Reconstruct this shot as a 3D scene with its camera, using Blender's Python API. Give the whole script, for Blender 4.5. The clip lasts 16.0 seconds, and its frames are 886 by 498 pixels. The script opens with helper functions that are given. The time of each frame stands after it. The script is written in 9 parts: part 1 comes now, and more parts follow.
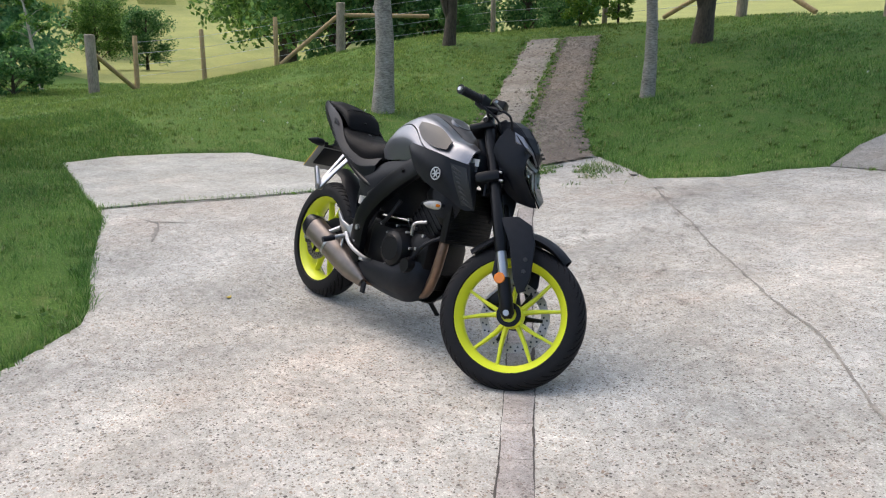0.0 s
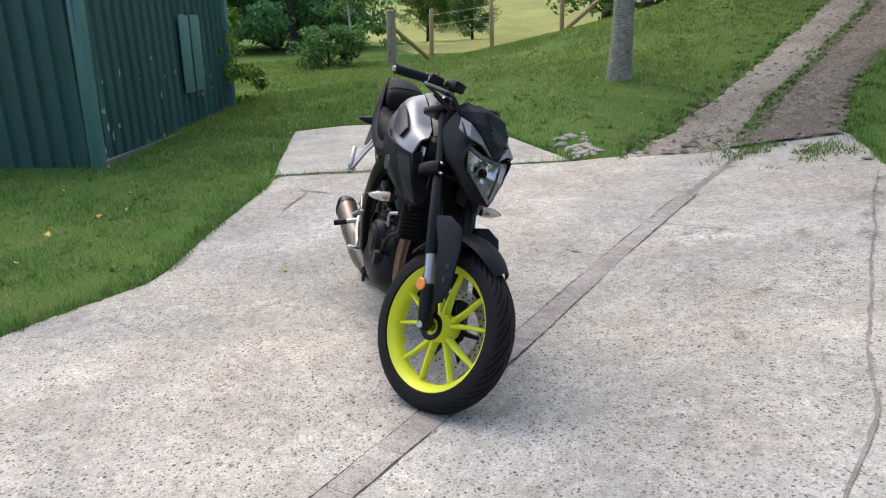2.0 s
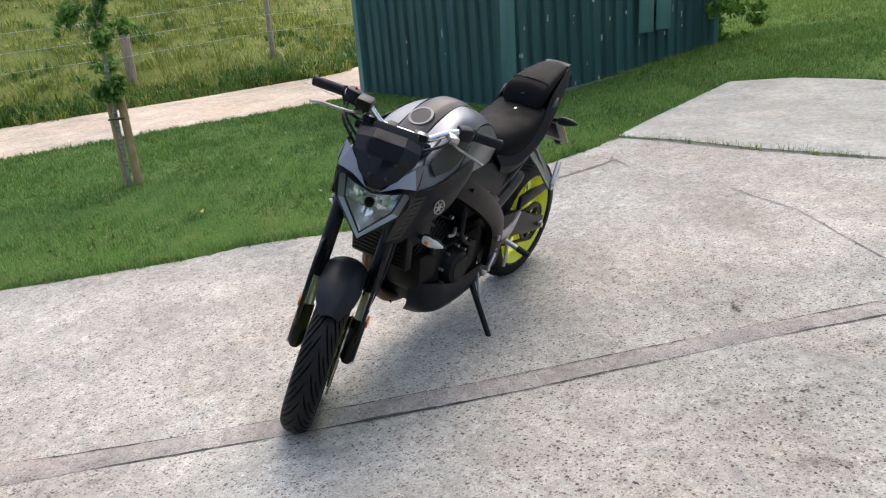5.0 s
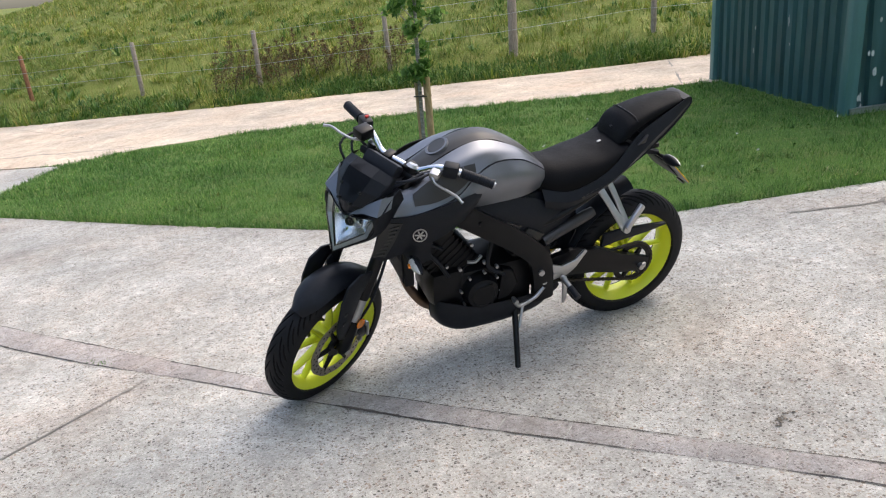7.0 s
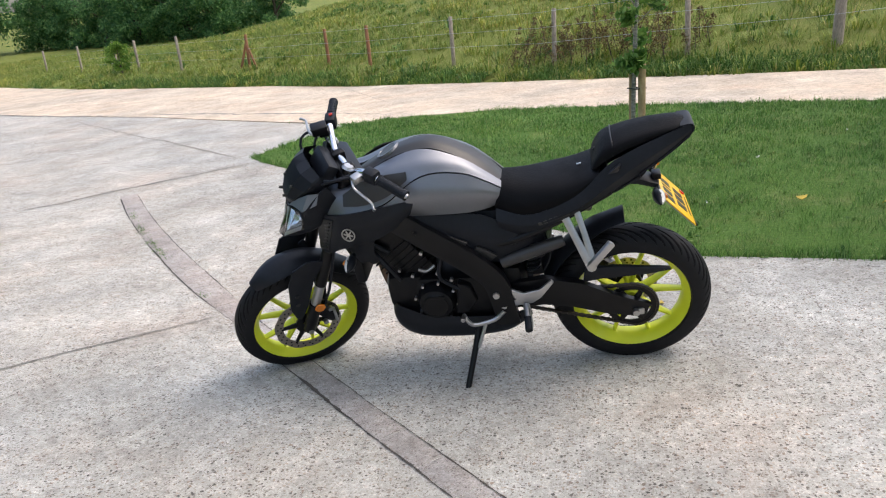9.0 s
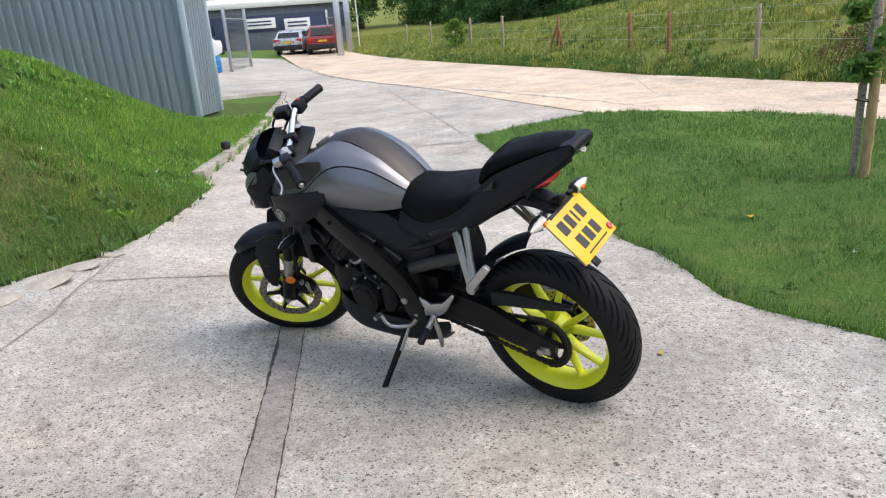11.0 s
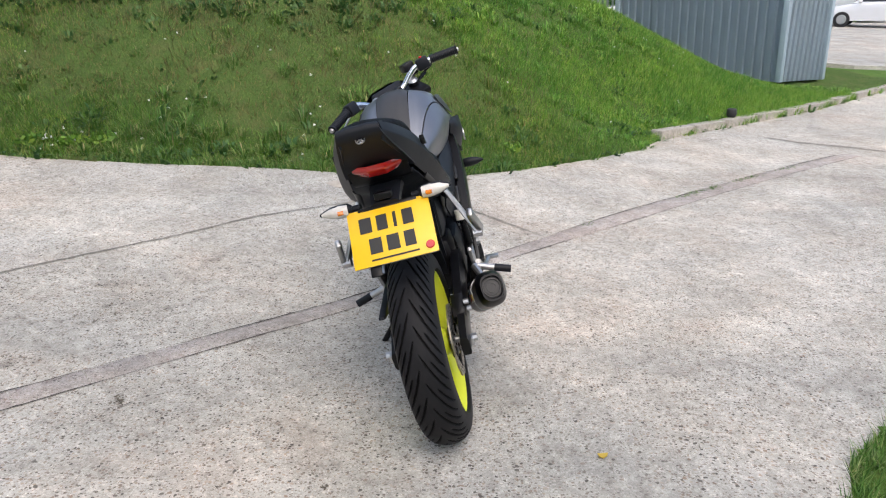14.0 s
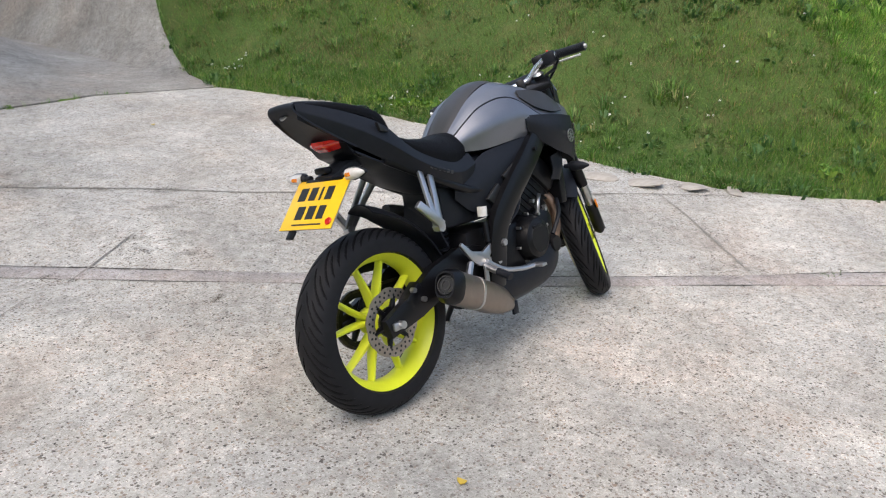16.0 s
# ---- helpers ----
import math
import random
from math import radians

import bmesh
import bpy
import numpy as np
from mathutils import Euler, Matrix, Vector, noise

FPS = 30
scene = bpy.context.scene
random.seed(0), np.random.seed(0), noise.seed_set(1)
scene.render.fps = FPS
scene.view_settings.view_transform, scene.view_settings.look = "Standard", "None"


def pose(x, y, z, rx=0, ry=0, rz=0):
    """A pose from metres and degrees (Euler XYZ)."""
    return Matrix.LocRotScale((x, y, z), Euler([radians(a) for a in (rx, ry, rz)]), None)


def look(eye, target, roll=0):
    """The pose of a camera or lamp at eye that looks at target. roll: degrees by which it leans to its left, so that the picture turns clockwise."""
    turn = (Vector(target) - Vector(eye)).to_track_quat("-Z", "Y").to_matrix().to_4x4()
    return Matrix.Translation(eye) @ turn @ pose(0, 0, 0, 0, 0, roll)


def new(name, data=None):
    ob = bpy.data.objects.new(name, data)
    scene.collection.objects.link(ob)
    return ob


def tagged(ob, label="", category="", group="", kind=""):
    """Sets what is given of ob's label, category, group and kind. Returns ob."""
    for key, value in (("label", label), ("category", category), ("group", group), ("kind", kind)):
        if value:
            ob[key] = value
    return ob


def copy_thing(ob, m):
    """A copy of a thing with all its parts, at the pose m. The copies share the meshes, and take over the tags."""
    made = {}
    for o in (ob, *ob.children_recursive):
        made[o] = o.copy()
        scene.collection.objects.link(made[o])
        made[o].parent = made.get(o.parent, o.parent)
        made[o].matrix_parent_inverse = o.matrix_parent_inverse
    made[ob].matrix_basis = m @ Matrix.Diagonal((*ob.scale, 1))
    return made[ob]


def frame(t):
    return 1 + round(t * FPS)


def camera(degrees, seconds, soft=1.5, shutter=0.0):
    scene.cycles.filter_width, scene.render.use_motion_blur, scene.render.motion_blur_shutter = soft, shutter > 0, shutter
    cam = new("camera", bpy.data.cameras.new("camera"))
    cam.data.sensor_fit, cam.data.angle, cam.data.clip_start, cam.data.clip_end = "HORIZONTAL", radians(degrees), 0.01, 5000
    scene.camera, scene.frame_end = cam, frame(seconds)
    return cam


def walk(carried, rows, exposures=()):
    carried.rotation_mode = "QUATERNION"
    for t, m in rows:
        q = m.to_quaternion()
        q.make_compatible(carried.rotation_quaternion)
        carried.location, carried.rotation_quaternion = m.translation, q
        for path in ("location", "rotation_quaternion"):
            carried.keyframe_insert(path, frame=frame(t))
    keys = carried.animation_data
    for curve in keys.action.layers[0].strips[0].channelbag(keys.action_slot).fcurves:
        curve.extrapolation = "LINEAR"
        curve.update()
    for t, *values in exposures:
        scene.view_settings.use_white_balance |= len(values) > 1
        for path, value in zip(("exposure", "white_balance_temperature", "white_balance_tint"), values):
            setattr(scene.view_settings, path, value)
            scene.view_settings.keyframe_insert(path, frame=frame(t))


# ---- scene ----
cam = camera(63.14, 16.0, soft=1.15)
ROWS = [
    (0.0, 2.632, -1.738, 1.174, 77.18, -0.83, 53.64),
    (0.5, 2.721, -1.404, 1.190, 76.95, -0.47, 57.66),
    (1.0, 2.838, -1.040, 1.201, 76.67, 0.22, 65.49),
    (1.5, 2.881, -0.672, 1.205, 76.13, 0.75, 72.69),
    (2.0, 2.912, -0.312, 1.220, 74.49, 1.19, 79.71),
    (2.5, 2.931, 0.093, 1.233, 71.16, 1.97, 90.37),
    (3.0, 2.832, 0.444, 1.276, 70.49, 2.47, 98.03),
    (3.5, 2.699, 0.823, 1.328, 70.70, 3.03, 108.23),
    (4.0, 2.514, 1.154, 1.342, 70.84, 3.38, 114.67),
    (6.5, 1.181, 2.564, 1.542, 69.52, 4.73, 154.22),
    (7.0, 0.830, 2.683, 1.547, 69.98, 4.83, 163.18),
    (7.5, 0.451, 2.760, 1.551, 70.06, 4.76, 169.20),
    (8.0, 0.081, 2.751, 1.534, 70.15, 4.79, 176.79),
    (8.5, -0.276, 2.724, 1.533, 70.28, 4.81, 184.29),
    (9.0, -0.640, 2.669, 1.528, 70.41, 4.76, 192.26),
    (9.5, -0.951, 2.523, 1.509, 70.47, 4.59, 198.57),
    (12.0, -2.458, 1.353, 1.423, 71.69, 3.07, 236.12),
    (12.5, -2.619, 0.982, 1.402, 71.77, 2.60, 244.61),
    (13.0, -2.671, 0.587, 1.378, 71.43, 2.09, 255.40),
    (13.5, -2.670, 0.195, 1.389, 70.75, 1.81, 264.99),
    (14.0, -2.676, -0.216, 1.382, 70.46, 1.57, 274.45),
    (14.5, -2.637, -0.601, 1.376, 70.18, 1.41, 282.32),
    (15.0, -2.559, -1.012, 1.372, 70.09, 1.19, 294.30),
    (15.5, -2.367, -1.340, 1.374, 70.13, 1.12, 302.97),
    (16.0, -2.106, -1.605, 1.386, 70.00, 0.80, 312.72),
]
EXPOSURES = [(0.0, 0.93), (4.0, 0.93), (7.0, 0.98), (12.5, 0.98), (14.5, 0.88), (16.0, 0.9)]
walk(cam, [(t, pose(x, y, z, rx, ry, rz)) for t, x, y, z, rx, ry, rz in ROWS], EXPOSURES)

# ---- world and light: a bright overcast sky ----
world = bpy.data.worlds.new("sky")
scene.world = world
world.use_nodes = True
wn, wl = world.node_tree.nodes, world.node_tree.links
sky = wn.new("ShaderNodeTexSky")
sky.sky_type, sky.sun_disc = "NISHITA", False
sky.sun_elevation, sky.sun_rotation = radians(58), radians(249)
sky.air_density, sky.dust_density, sky.ozone_density = 1.0, 4.0, 1.0
wl.new(sky.outputs[0], wn["Background"].inputs["Color"])
wn["Background"].inputs["Strength"].default_value = 0.15
sun_data = bpy.data.lights.new("sun", "SUN")
sun_data.energy, sun_data.angle, sun_data.color = 0.6, radians(130), (1.0, 0.985, 0.96)
sun = new("sun", sun_data)
sun.matrix_world = look(Vector((-0.36, 0.14, 0.92)) * 30, (0, 0, 0))

# ---- materials ----
def nodes_of(name):
    m = bpy.data.materials.new(name)
    m.use_nodes = True
    nt = m.node_tree
    return m, nt, nt.nodes["Principled BSDF"]


def texture(nt, kind, scale, detail=4.0, rough=0.55, coords="Object", stretch=(1, 1, 1), **extra):
    """A noise or Voronoi node on object coordinates."""
    tc, mp = nt.nodes.new("ShaderNodeTexCoord"), nt.nodes.new("ShaderNodeMapping")
    mp.inputs["Scale"].default_value = stretch
    nt.links.new(tc.outputs[coords], mp.inputs["Vector"])
    tx = nt.nodes.new("ShaderNodeTexNoise" if kind == "noise" else "ShaderNodeTexVoronoi" if kind == "voronoi" else "ShaderNodeTexWave")
    nt.links.new(mp.outputs[0], tx.inputs["Vector"])
    tx.inputs["Scale"].default_value = scale
    if kind == "noise":
        tx.inputs["Detail"].default_value, tx.inputs["Roughness"].default_value = detail, rough
    return tx


def ramp(nt, source, stops):
    r = nt.nodes.new("ShaderNodeValToRGB")
    els = r.color_ramp.elements
    while len(els) < len(stops):
        els.new(0.5)
    for el, (p, c) in zip(els, stops):
        el.position = p
        el.color = (*c, 1) if isinstance(c, tuple) else (c, c, c, 1)
    nt.links.new(source, r.inputs[0])
    return r.outputs[0]


def mixed(nt, fac, a, b, mode="MIX"):
    mx = nt.nodes.new("ShaderNodeMix")
    mx.data_type, mx.blend_type = "RGBA", mode
    for slot, v in ((0, fac), (6, a), (7, b)):
        if isinstance(v, (int, float)):
            mx.inputs[slot].default_value = v
        elif isinstance(v, tuple):
            mx.inputs[slot].default_value = (*v, 1)
        else:
            nt.links.new(v, mx.inputs[slot])
    return mx.outputs[2]


def bumped(nt, shader, height, strength, distance):
    b = nt.nodes.new("ShaderNodeBump")
    b.inputs["Strength"].default_value, b.inputs["Distance"].default_value = strength, distance
    nt.links.new(height, b.inputs["Height"])
    nt.links.new(b.outputs[0], shader.inputs["Normal"])
    return b


def plain(name, color, rough=0.5, metal=0.0, vary=0.15, scale=30.0, bump=0.0, coat=0.0, spec=0.5):
    """A surface of one material with fine and coarse variation of tone and gloss."""
    m, nt, p = nodes_of(name)
    fine, coarse = texture(nt, "noise", scale, 6), texture(nt, "noise", scale / 9, 3)
    dark, light = tuple(c * (1 - vary) for c in color), tuple(min(1, c * (1 + vary)) for c in color)
    col = mixed(nt, 0.5, ramp(nt, fine.outputs[0], [(0.3, dark), (0.7, light)]), ramp(nt, coarse.outputs[0], [(0.3, dark), (0.7, light)]))
    nt.links.new(col, p.inputs["Base Color"])
    nt.links.new(ramp(nt, coarse.outputs[0], [(0.3, max(0.03, rough * 0.85)), (0.75, min(1, rough * 1.15))]), p.inputs["Roughness"])
    p.inputs["Metallic"].default_value, p.inputs["Coat Weight"].default_value = metal, coat
    p.inputs["Coat Roughness"].default_value, p.inputs["Specular IOR Level"].default_value = 0.08, spec
    if bump:
        bumped(nt, p, fine.outputs[0], bump, 0.002)
    return m


def concrete(name, tint, scale=1.0, pebbles=0.6):
    """Worn concrete with its aggregate laid bare: round pebbles of several colours in the paste, pale scrapes, dark stains."""
    m, nt, p = nodes_of(name)
    t = tint

    def shade(r, g, b):
        return (t[0] * r, t[1] * g, t[2] * b)

    sand = texture(nt, "noise", 105 * scale, 6, 0.88)
    wear = texture(nt, "noise", 3.1, 8, 0.7)
    blotch = texture(nt, "noise", 1.5, 10, 0.74)
    big = texture(nt, "noise", 0.33, 4, 0.6)
    col = ramp(nt, sand.outputs[0], [(0.3, shade(0.56, 0.55, 0.54)), (0.42, shade(0.88, 0.88, 0.87)), (0.56, shade(1.12, 1.12, 1.11)), (0.7, shade(1.55, 1.55, 1.55))])
    relief = sand.outputs[0]
    for size, often, reach, stops in ((150, 0.62, 0.38, ((0.0, shade(0.36, 0.33, 0.31)), (0.3, shade(0.68, 0.6, 0.54)), (0.55, shade(0.9, 0.88, 0.86)), (0.8, shade(1.4, 1.4, 1.4)))), (86, 0.5, 0.36, ((0.0, shade(0.24, 0.23, 0.22)), (0.35, shade(0.52, 0.46, 0.42)), (0.6, shade(0.8, 0.66, 0.56)), (0.85, shade(1.35, 1.33, 1.3)))), (52, 0.2, 0.28, ((0.0, shade(0.2, 0.19, 0.185)), (0.4, shade(0.44, 0.41, 0.39)), (0.7, shade(0.72, 0.56, 0.46)), (0.92, shade(1.3, 1.28, 1.25))))):
        v = texture(nt, "voronoi", size * scale)
        bend, shift = texture(nt, "noise", size * scale * 1.1, 2), nt.nodes.new("ShaderNodeVectorMath")
        shift.operation = "MULTIPLY_ADD"
        nt.links.new(bend.outputs["Color"], shift.inputs[0])
        shift.inputs[1].default_value = (0.9 / (size * scale),) * 3
        nt.links.new(v.inputs["Vector"].links[0].from_socket, shift.inputs[2])
        nt.links.new(shift.outputs[0], v.inputs["Vector"])
        sep = nt.nodes.new("ShaderNodeSeparateColor")
        nt.links.new(v.outputs["Color"], sep.inputs[0])
        here = mixed(nt, 1.0, ramp(nt, v.outputs["Distance"], [(reach, 1.0), (reach + 0.06, 0.0)]), ramp(nt, sep.outputs[1], [(often, 1.0), (often + 0.02, 0.0)]), "MULTIPLY")
        here = mixed(nt, 1.0, here, ramp(nt, wear.outputs[0], [(0.32, 0.4 * pebbles), (0.5, min(1.0, 1.2 * pebbles))]), "MULTIPLY")
        col = mixed(nt, here, col, ramp(nt, sep.outputs[0], list(stops)))
        relief = mixed(nt, 0.3, relief, here)
    col = mixed(nt, 1.0, col, ramp(nt, blotch.outputs[0], [(0.28, (0.6, 0.58, 0.57)), (0.42, (0.88, 0.87, 0.86)), (0.52, (1.03, 1.02, 1.01)), (0.6, (1.16, 1.16, 1.15)), (0.7, (1.5, 1.5, 1.5))]), "MULTIPLY")
    mottle = texture(nt, "noise", 21 * scale, 7, 0.75)
    col = mixed(nt, 1.0, col, ramp(nt, mottle.outputs[0], [(0.32, (0.72, 0.71, 0.7)), (0.47, (0.97, 0.97, 0.96)), (0.55, (1.05, 1.05, 1.05)), (0.68, (1.3, 1.3, 1.3))]), "MULTIPLY")
    col = mixed(nt, 1.0, col, ramp(nt, big.outputs[0], [(0.35, (0.88, 0.885, 0.89)), (0.65, (1.12, 1.08, 1.04))]), "MULTIPLY")
    blush = texture(nt, "noise", 0.9, 6, 0.7)
    col = mixed(nt, 1.0, col, ramp(nt, blush.outputs[0], [(0.4, (0.985, 1.0, 1.02)), (0.54, (1.0, 0.99, 0.98)), (0.66, (1.03, 0.965, 0.93))]), "MULTIPLY")
    nt.links.new(col, p.inputs["Base Color"])
    p.inputs["Roughness"].default_value, p.inputs["Specular IOR Level"].default_value = 0.88, 0.3
    bumped(nt, p, relief, 0.6, 0.004)
    return m


def painted_tin(name, color, chips, chip_level=0.74, fade=1.0):
    """Old painted steel sheet: faded paint with streaks and a few chips down to primer."""
    m, nt, p = nodes_of(name)
    streak = texture(nt, "noise", 2.2, 5, 0.6, stretch=(3, 3, 0.25))
    chip = texture(nt, "noise", 9.0, 8, 0.7, stretch=(1.6, 1.6, 0.55))
    col = ramp(nt, streak.outputs[0], [(0.25, tuple(c * (1 - 0.25 * fade) for c in color)), (0.55, color), (0.8, tuple(c * (1 + 0.35 * fade) for c in color))])
    col = mixed(nt, ramp(nt, chip.outputs[0], [(chip_level, 0.0), (chip_level + 0.015, 1.0)]), col, chips)
    nt.links.new(col, p.inputs["Base Color"])
    nt.links.new(ramp(nt, streak.outputs[0], [(0.3, 0.42), (0.7, 0.62)]), p.inputs["Roughness"])
    bumped(nt, p, streak.outputs[0], 0.15, 0.01)
    return m


def soil_grass(name, low, mid, high, dry):
    """The mat under the blades: moss, clover, thatch and dry patches."""
    m, nt, p = nodes_of(name)
    fine, mid_n, big = texture(nt, "noise", 60, 8, 0.75), texture(nt, "noise", 4.0, 6, 0.65), texture(nt, "noise", 0.35, 5, 0.6)
    col = ramp(nt, fine.outputs[0], [(0.3, low), (0.5, mid), (0.7, high)])
    col = mixed(nt, ramp(nt, mid_n.outputs[0], [(0.5, 0.0), (0.72, 0.55)]), col, dry)
    col = mixed(nt, 1.0, col, ramp(nt, big.outputs[0], [(0.3, (0.8, 0.85, 0.8)), (0.7, (1.15, 1.1, 1.0))]), "MULTIPLY")
    nt.links.new(col, p.inputs["Base Color"])
    p.inputs["Roughness"].default_value, p.inputs["Specular IOR Level"].default_value = 0.95, 0.15
    bumped(nt, p, fine.outputs[0], 0.8, 0.02)
    return m


def leafy(name, stops, rough=0.55, through_light=0.25, patch=0.5, patch_colors=((0.85, 0.9, 0.85), (1.15, 1.1, 0.95))):
    """Blades and leaves: tone by piece and by patch, a little light coming through."""
    m, nt, p = nodes_of(name)
    geo = nt.nodes.new("ShaderNodeNewGeometry")
    col = ramp(nt, geo.outputs["Random Per Island"], stops)
    big, small = texture(nt, "noise", patch, 5, 0.6), texture(nt, "noise", patch * 11, 6, 0.7)
    col = mixed(nt, 1.0, col, ramp(nt, big.outputs[0], [(0.34, patch_colors[0]), (0.66, patch_colors[1])]), "MULTIPLY")
    col = mixed(nt, 1.0, col, ramp(nt, small.outputs[0], [(0.32, (0.55, 0.66, 0.62)), (0.48, (0.95, 0.97, 0.95)), (0.58, (1.1, 1.08, 1.0)), (0.7, (1.55, 1.4, 1.15))]), "MULTIPLY")
    nt.links.new(col, p.inputs["Base Color"])
    p.inputs["Roughness"].default_value, p.inputs["Specular IOR Level"].default_value = rough, 0.3
    tr, mx = nt.nodes.new("ShaderNodeBsdfTranslucent"), nt.nodes.new("ShaderNodeMixShader")
    nt.links.new(col, tr.inputs[0])
    mx.inputs[0].default_value = through_light
    nt.links.new(p.outputs[0], mx.inputs[1])
    nt.links.new(tr.outputs[0], mx.inputs[2])
    nt.links.new(mx.outputs[0], nt.nodes["Material Output"].inputs[0])
    return m


def bark_like(name, dark, light, scale=(1, 1, 0.35), rings=False):
    m, nt, p = nodes_of(name)
    n1, n2 = texture(nt, "noise", 9, 8, 0.7, stretch=scale), texture(nt, "noise", 38, 5, 0.65, stretch=(0.5, 0.5, 2.2) if rings else scale)
    col = mixed(nt, 0.55, ramp(nt, n1.outputs[0], [(0.32, dark), (0.66, light)]), ramp(nt, n2.outputs[0], [(0.38, dark), (0.6, light)]))
    nt.links.new(col, p.inputs["Base Color"])
    p.inputs["Roughness"].default_value = 0.9
    bumped(nt, p, mixed(nt, 0.5, n1.outputs[0], n2.outputs[0]), 0.8, 0.015)
    return m


def clear(name, tint=(1, 1, 1), rough=0.02):
    m, nt, p = nodes_of(name)
    p.inputs["Base Color"].default_value = (*tint, 1)
    p.inputs["Transmission Weight"].default_value, p.inputs["Roughness"].default_value, p.inputs["IOR"].default_value = 1.0, rough, 1.45
    return m


DRIVE = concrete("drive_concrete", (0.397, 0.392, 0.366), 1.0, 1.0)
SLAB = concrete("smooth_concrete", (0.4, 0.405, 0.378), 1.2, 0.4)
ROAD = concrete("sandy_road", (0.53, 0.452, 0.36), 0.8, 0.25)
TRACK = concrete("dirty_track", (0.27, 0.248, 0.215), 0.5, 1.0)
TRACK_ROUGH = concrete("rough_stony_track", (0.2, 0.175, 0.145), 0.4, 1.0)
SPUR = concrete("grey_spur", (0.27, 0.262, 0.245), 0.9, 0.5)
KERB = concrete("kerb_concrete", (0.38, 0.36, 0.32), 1.2, 0.3)
SETT = concrete("drain_block", (0.335, 0.316, 0.305), 1.2, 0.6)
DIRT = plain("dark_dirt", (0.06, 0.05, 0.038), 0.95, vary=0.4, scale=50, bump=0.8)
RUBBLE = plain("pale_rubble", (0.36, 0.33, 0.285), 0.9, vary=0.3, scale=25, bump=0.6)
TURF = soil_grass("turf", (0.036, 0.08, 0.016), (0.088, 0.165, 0.034), (0.16, 0.255, 0.062), (0.22, 0.22, 0.09))
MEADOW = soil_grass("meadow_thatch", (0.07, 0.09, 0.02), (0.16, 0.19, 0.045), (0.25, 0.27, 0.075), (0.32, 0.27, 0.12))
THATCH = soil_grass("bank_thatch", (0.028, 0.054, 0.016), (0.07, 0.118, 0.029), (0.122, 0.172, 0.05), (0.155, 0.138, 0.068))
FIELD = soil_grass("pale_field", (0.2, 0.22, 0.07), (0.3, 0.32, 0.11), (0.38, 0.38, 0.16), (0.42, 0.38, 0.2))
GREEN_TIN = painted_tin("green_steel", (0.086, 0.208, 0.206), (0.62, 0.68, 0.66), 0.77)
GREY_TIN = painted_tin("grey_steel", (0.36, 0.45, 0.52), (0.5, 0.56, 0.6), 0.86, 0.35)
WOOD_NEW = bark_like("pale_timber", (0.3, 0.2, 0.1), (0.5, 0.37, 0.2))
WOOD_OLD = bark_like("weathered_timber", (0.19, 0.155, 0.12), (0.4, 0.34, 0.27))
WOOD_RED = bark_like("treated_timber", (0.16, 0.07, 0.035), (0.32, 0.15, 0.075))
BIRCH = bark_like("pale_bark", (0.085, 0.074, 0.062), (0.44, 0.41, 0.36), (1, 1, 0.9), True)
PALEBARK = bark_like("young_pale_bark", (0.25, 0.22, 0.17), (0.55, 0.5, 0.42))
BARK = bark_like("dark_bark", (0.03, 0.024, 0.018), (0.1, 0.08, 0.06))
STEEL = plain("galvanised_steel", (0.5, 0.52, 0.53), 0.4, 0.9, 0.12)
BODY_EARLY = plain("black_rubber", (0.012, 0.012, 0.013), 0.6, vary=0.2)


def thin_pane(name, haze=0.0):
    """A thin clear sheet: it lets light straight through and mirrors by its Fresnel gloss."""
    mat = bpy.data.materials.new(name)
    mat.use_nodes = True
    nt = mat.node_tree
    nt.nodes.clear()
    out = nt.nodes.new("ShaderNodeOutputMaterial")
    mix = nt.nodes.new("ShaderNodeMixShader")
    see = nt.nodes.new("ShaderNodeBsdfTransparent")
    see.inputs["Color"].default_value = (0.93, 0.95, 0.95, 1)
    shine = nt.nodes.new("ShaderNodeBsdfGlossy")
    shine.inputs["Roughness"].default_value = 0.04
    fres = nt.nodes.new("ShaderNodeFresnel")
    fres.inputs["IOR"].default_value = 1.45
    nt.links.new(fres.outputs[0], mix.inputs[0])
    nt.links.new(see.outputs[0], mix.inputs[1])
    nt.links.new(shine.outputs[0], mix.inputs[2])
    nt.links.new(mix.outputs[0], out.inputs[0])
    return mat


LAMPGLASS = thin_pane("clear_lamp_cover")


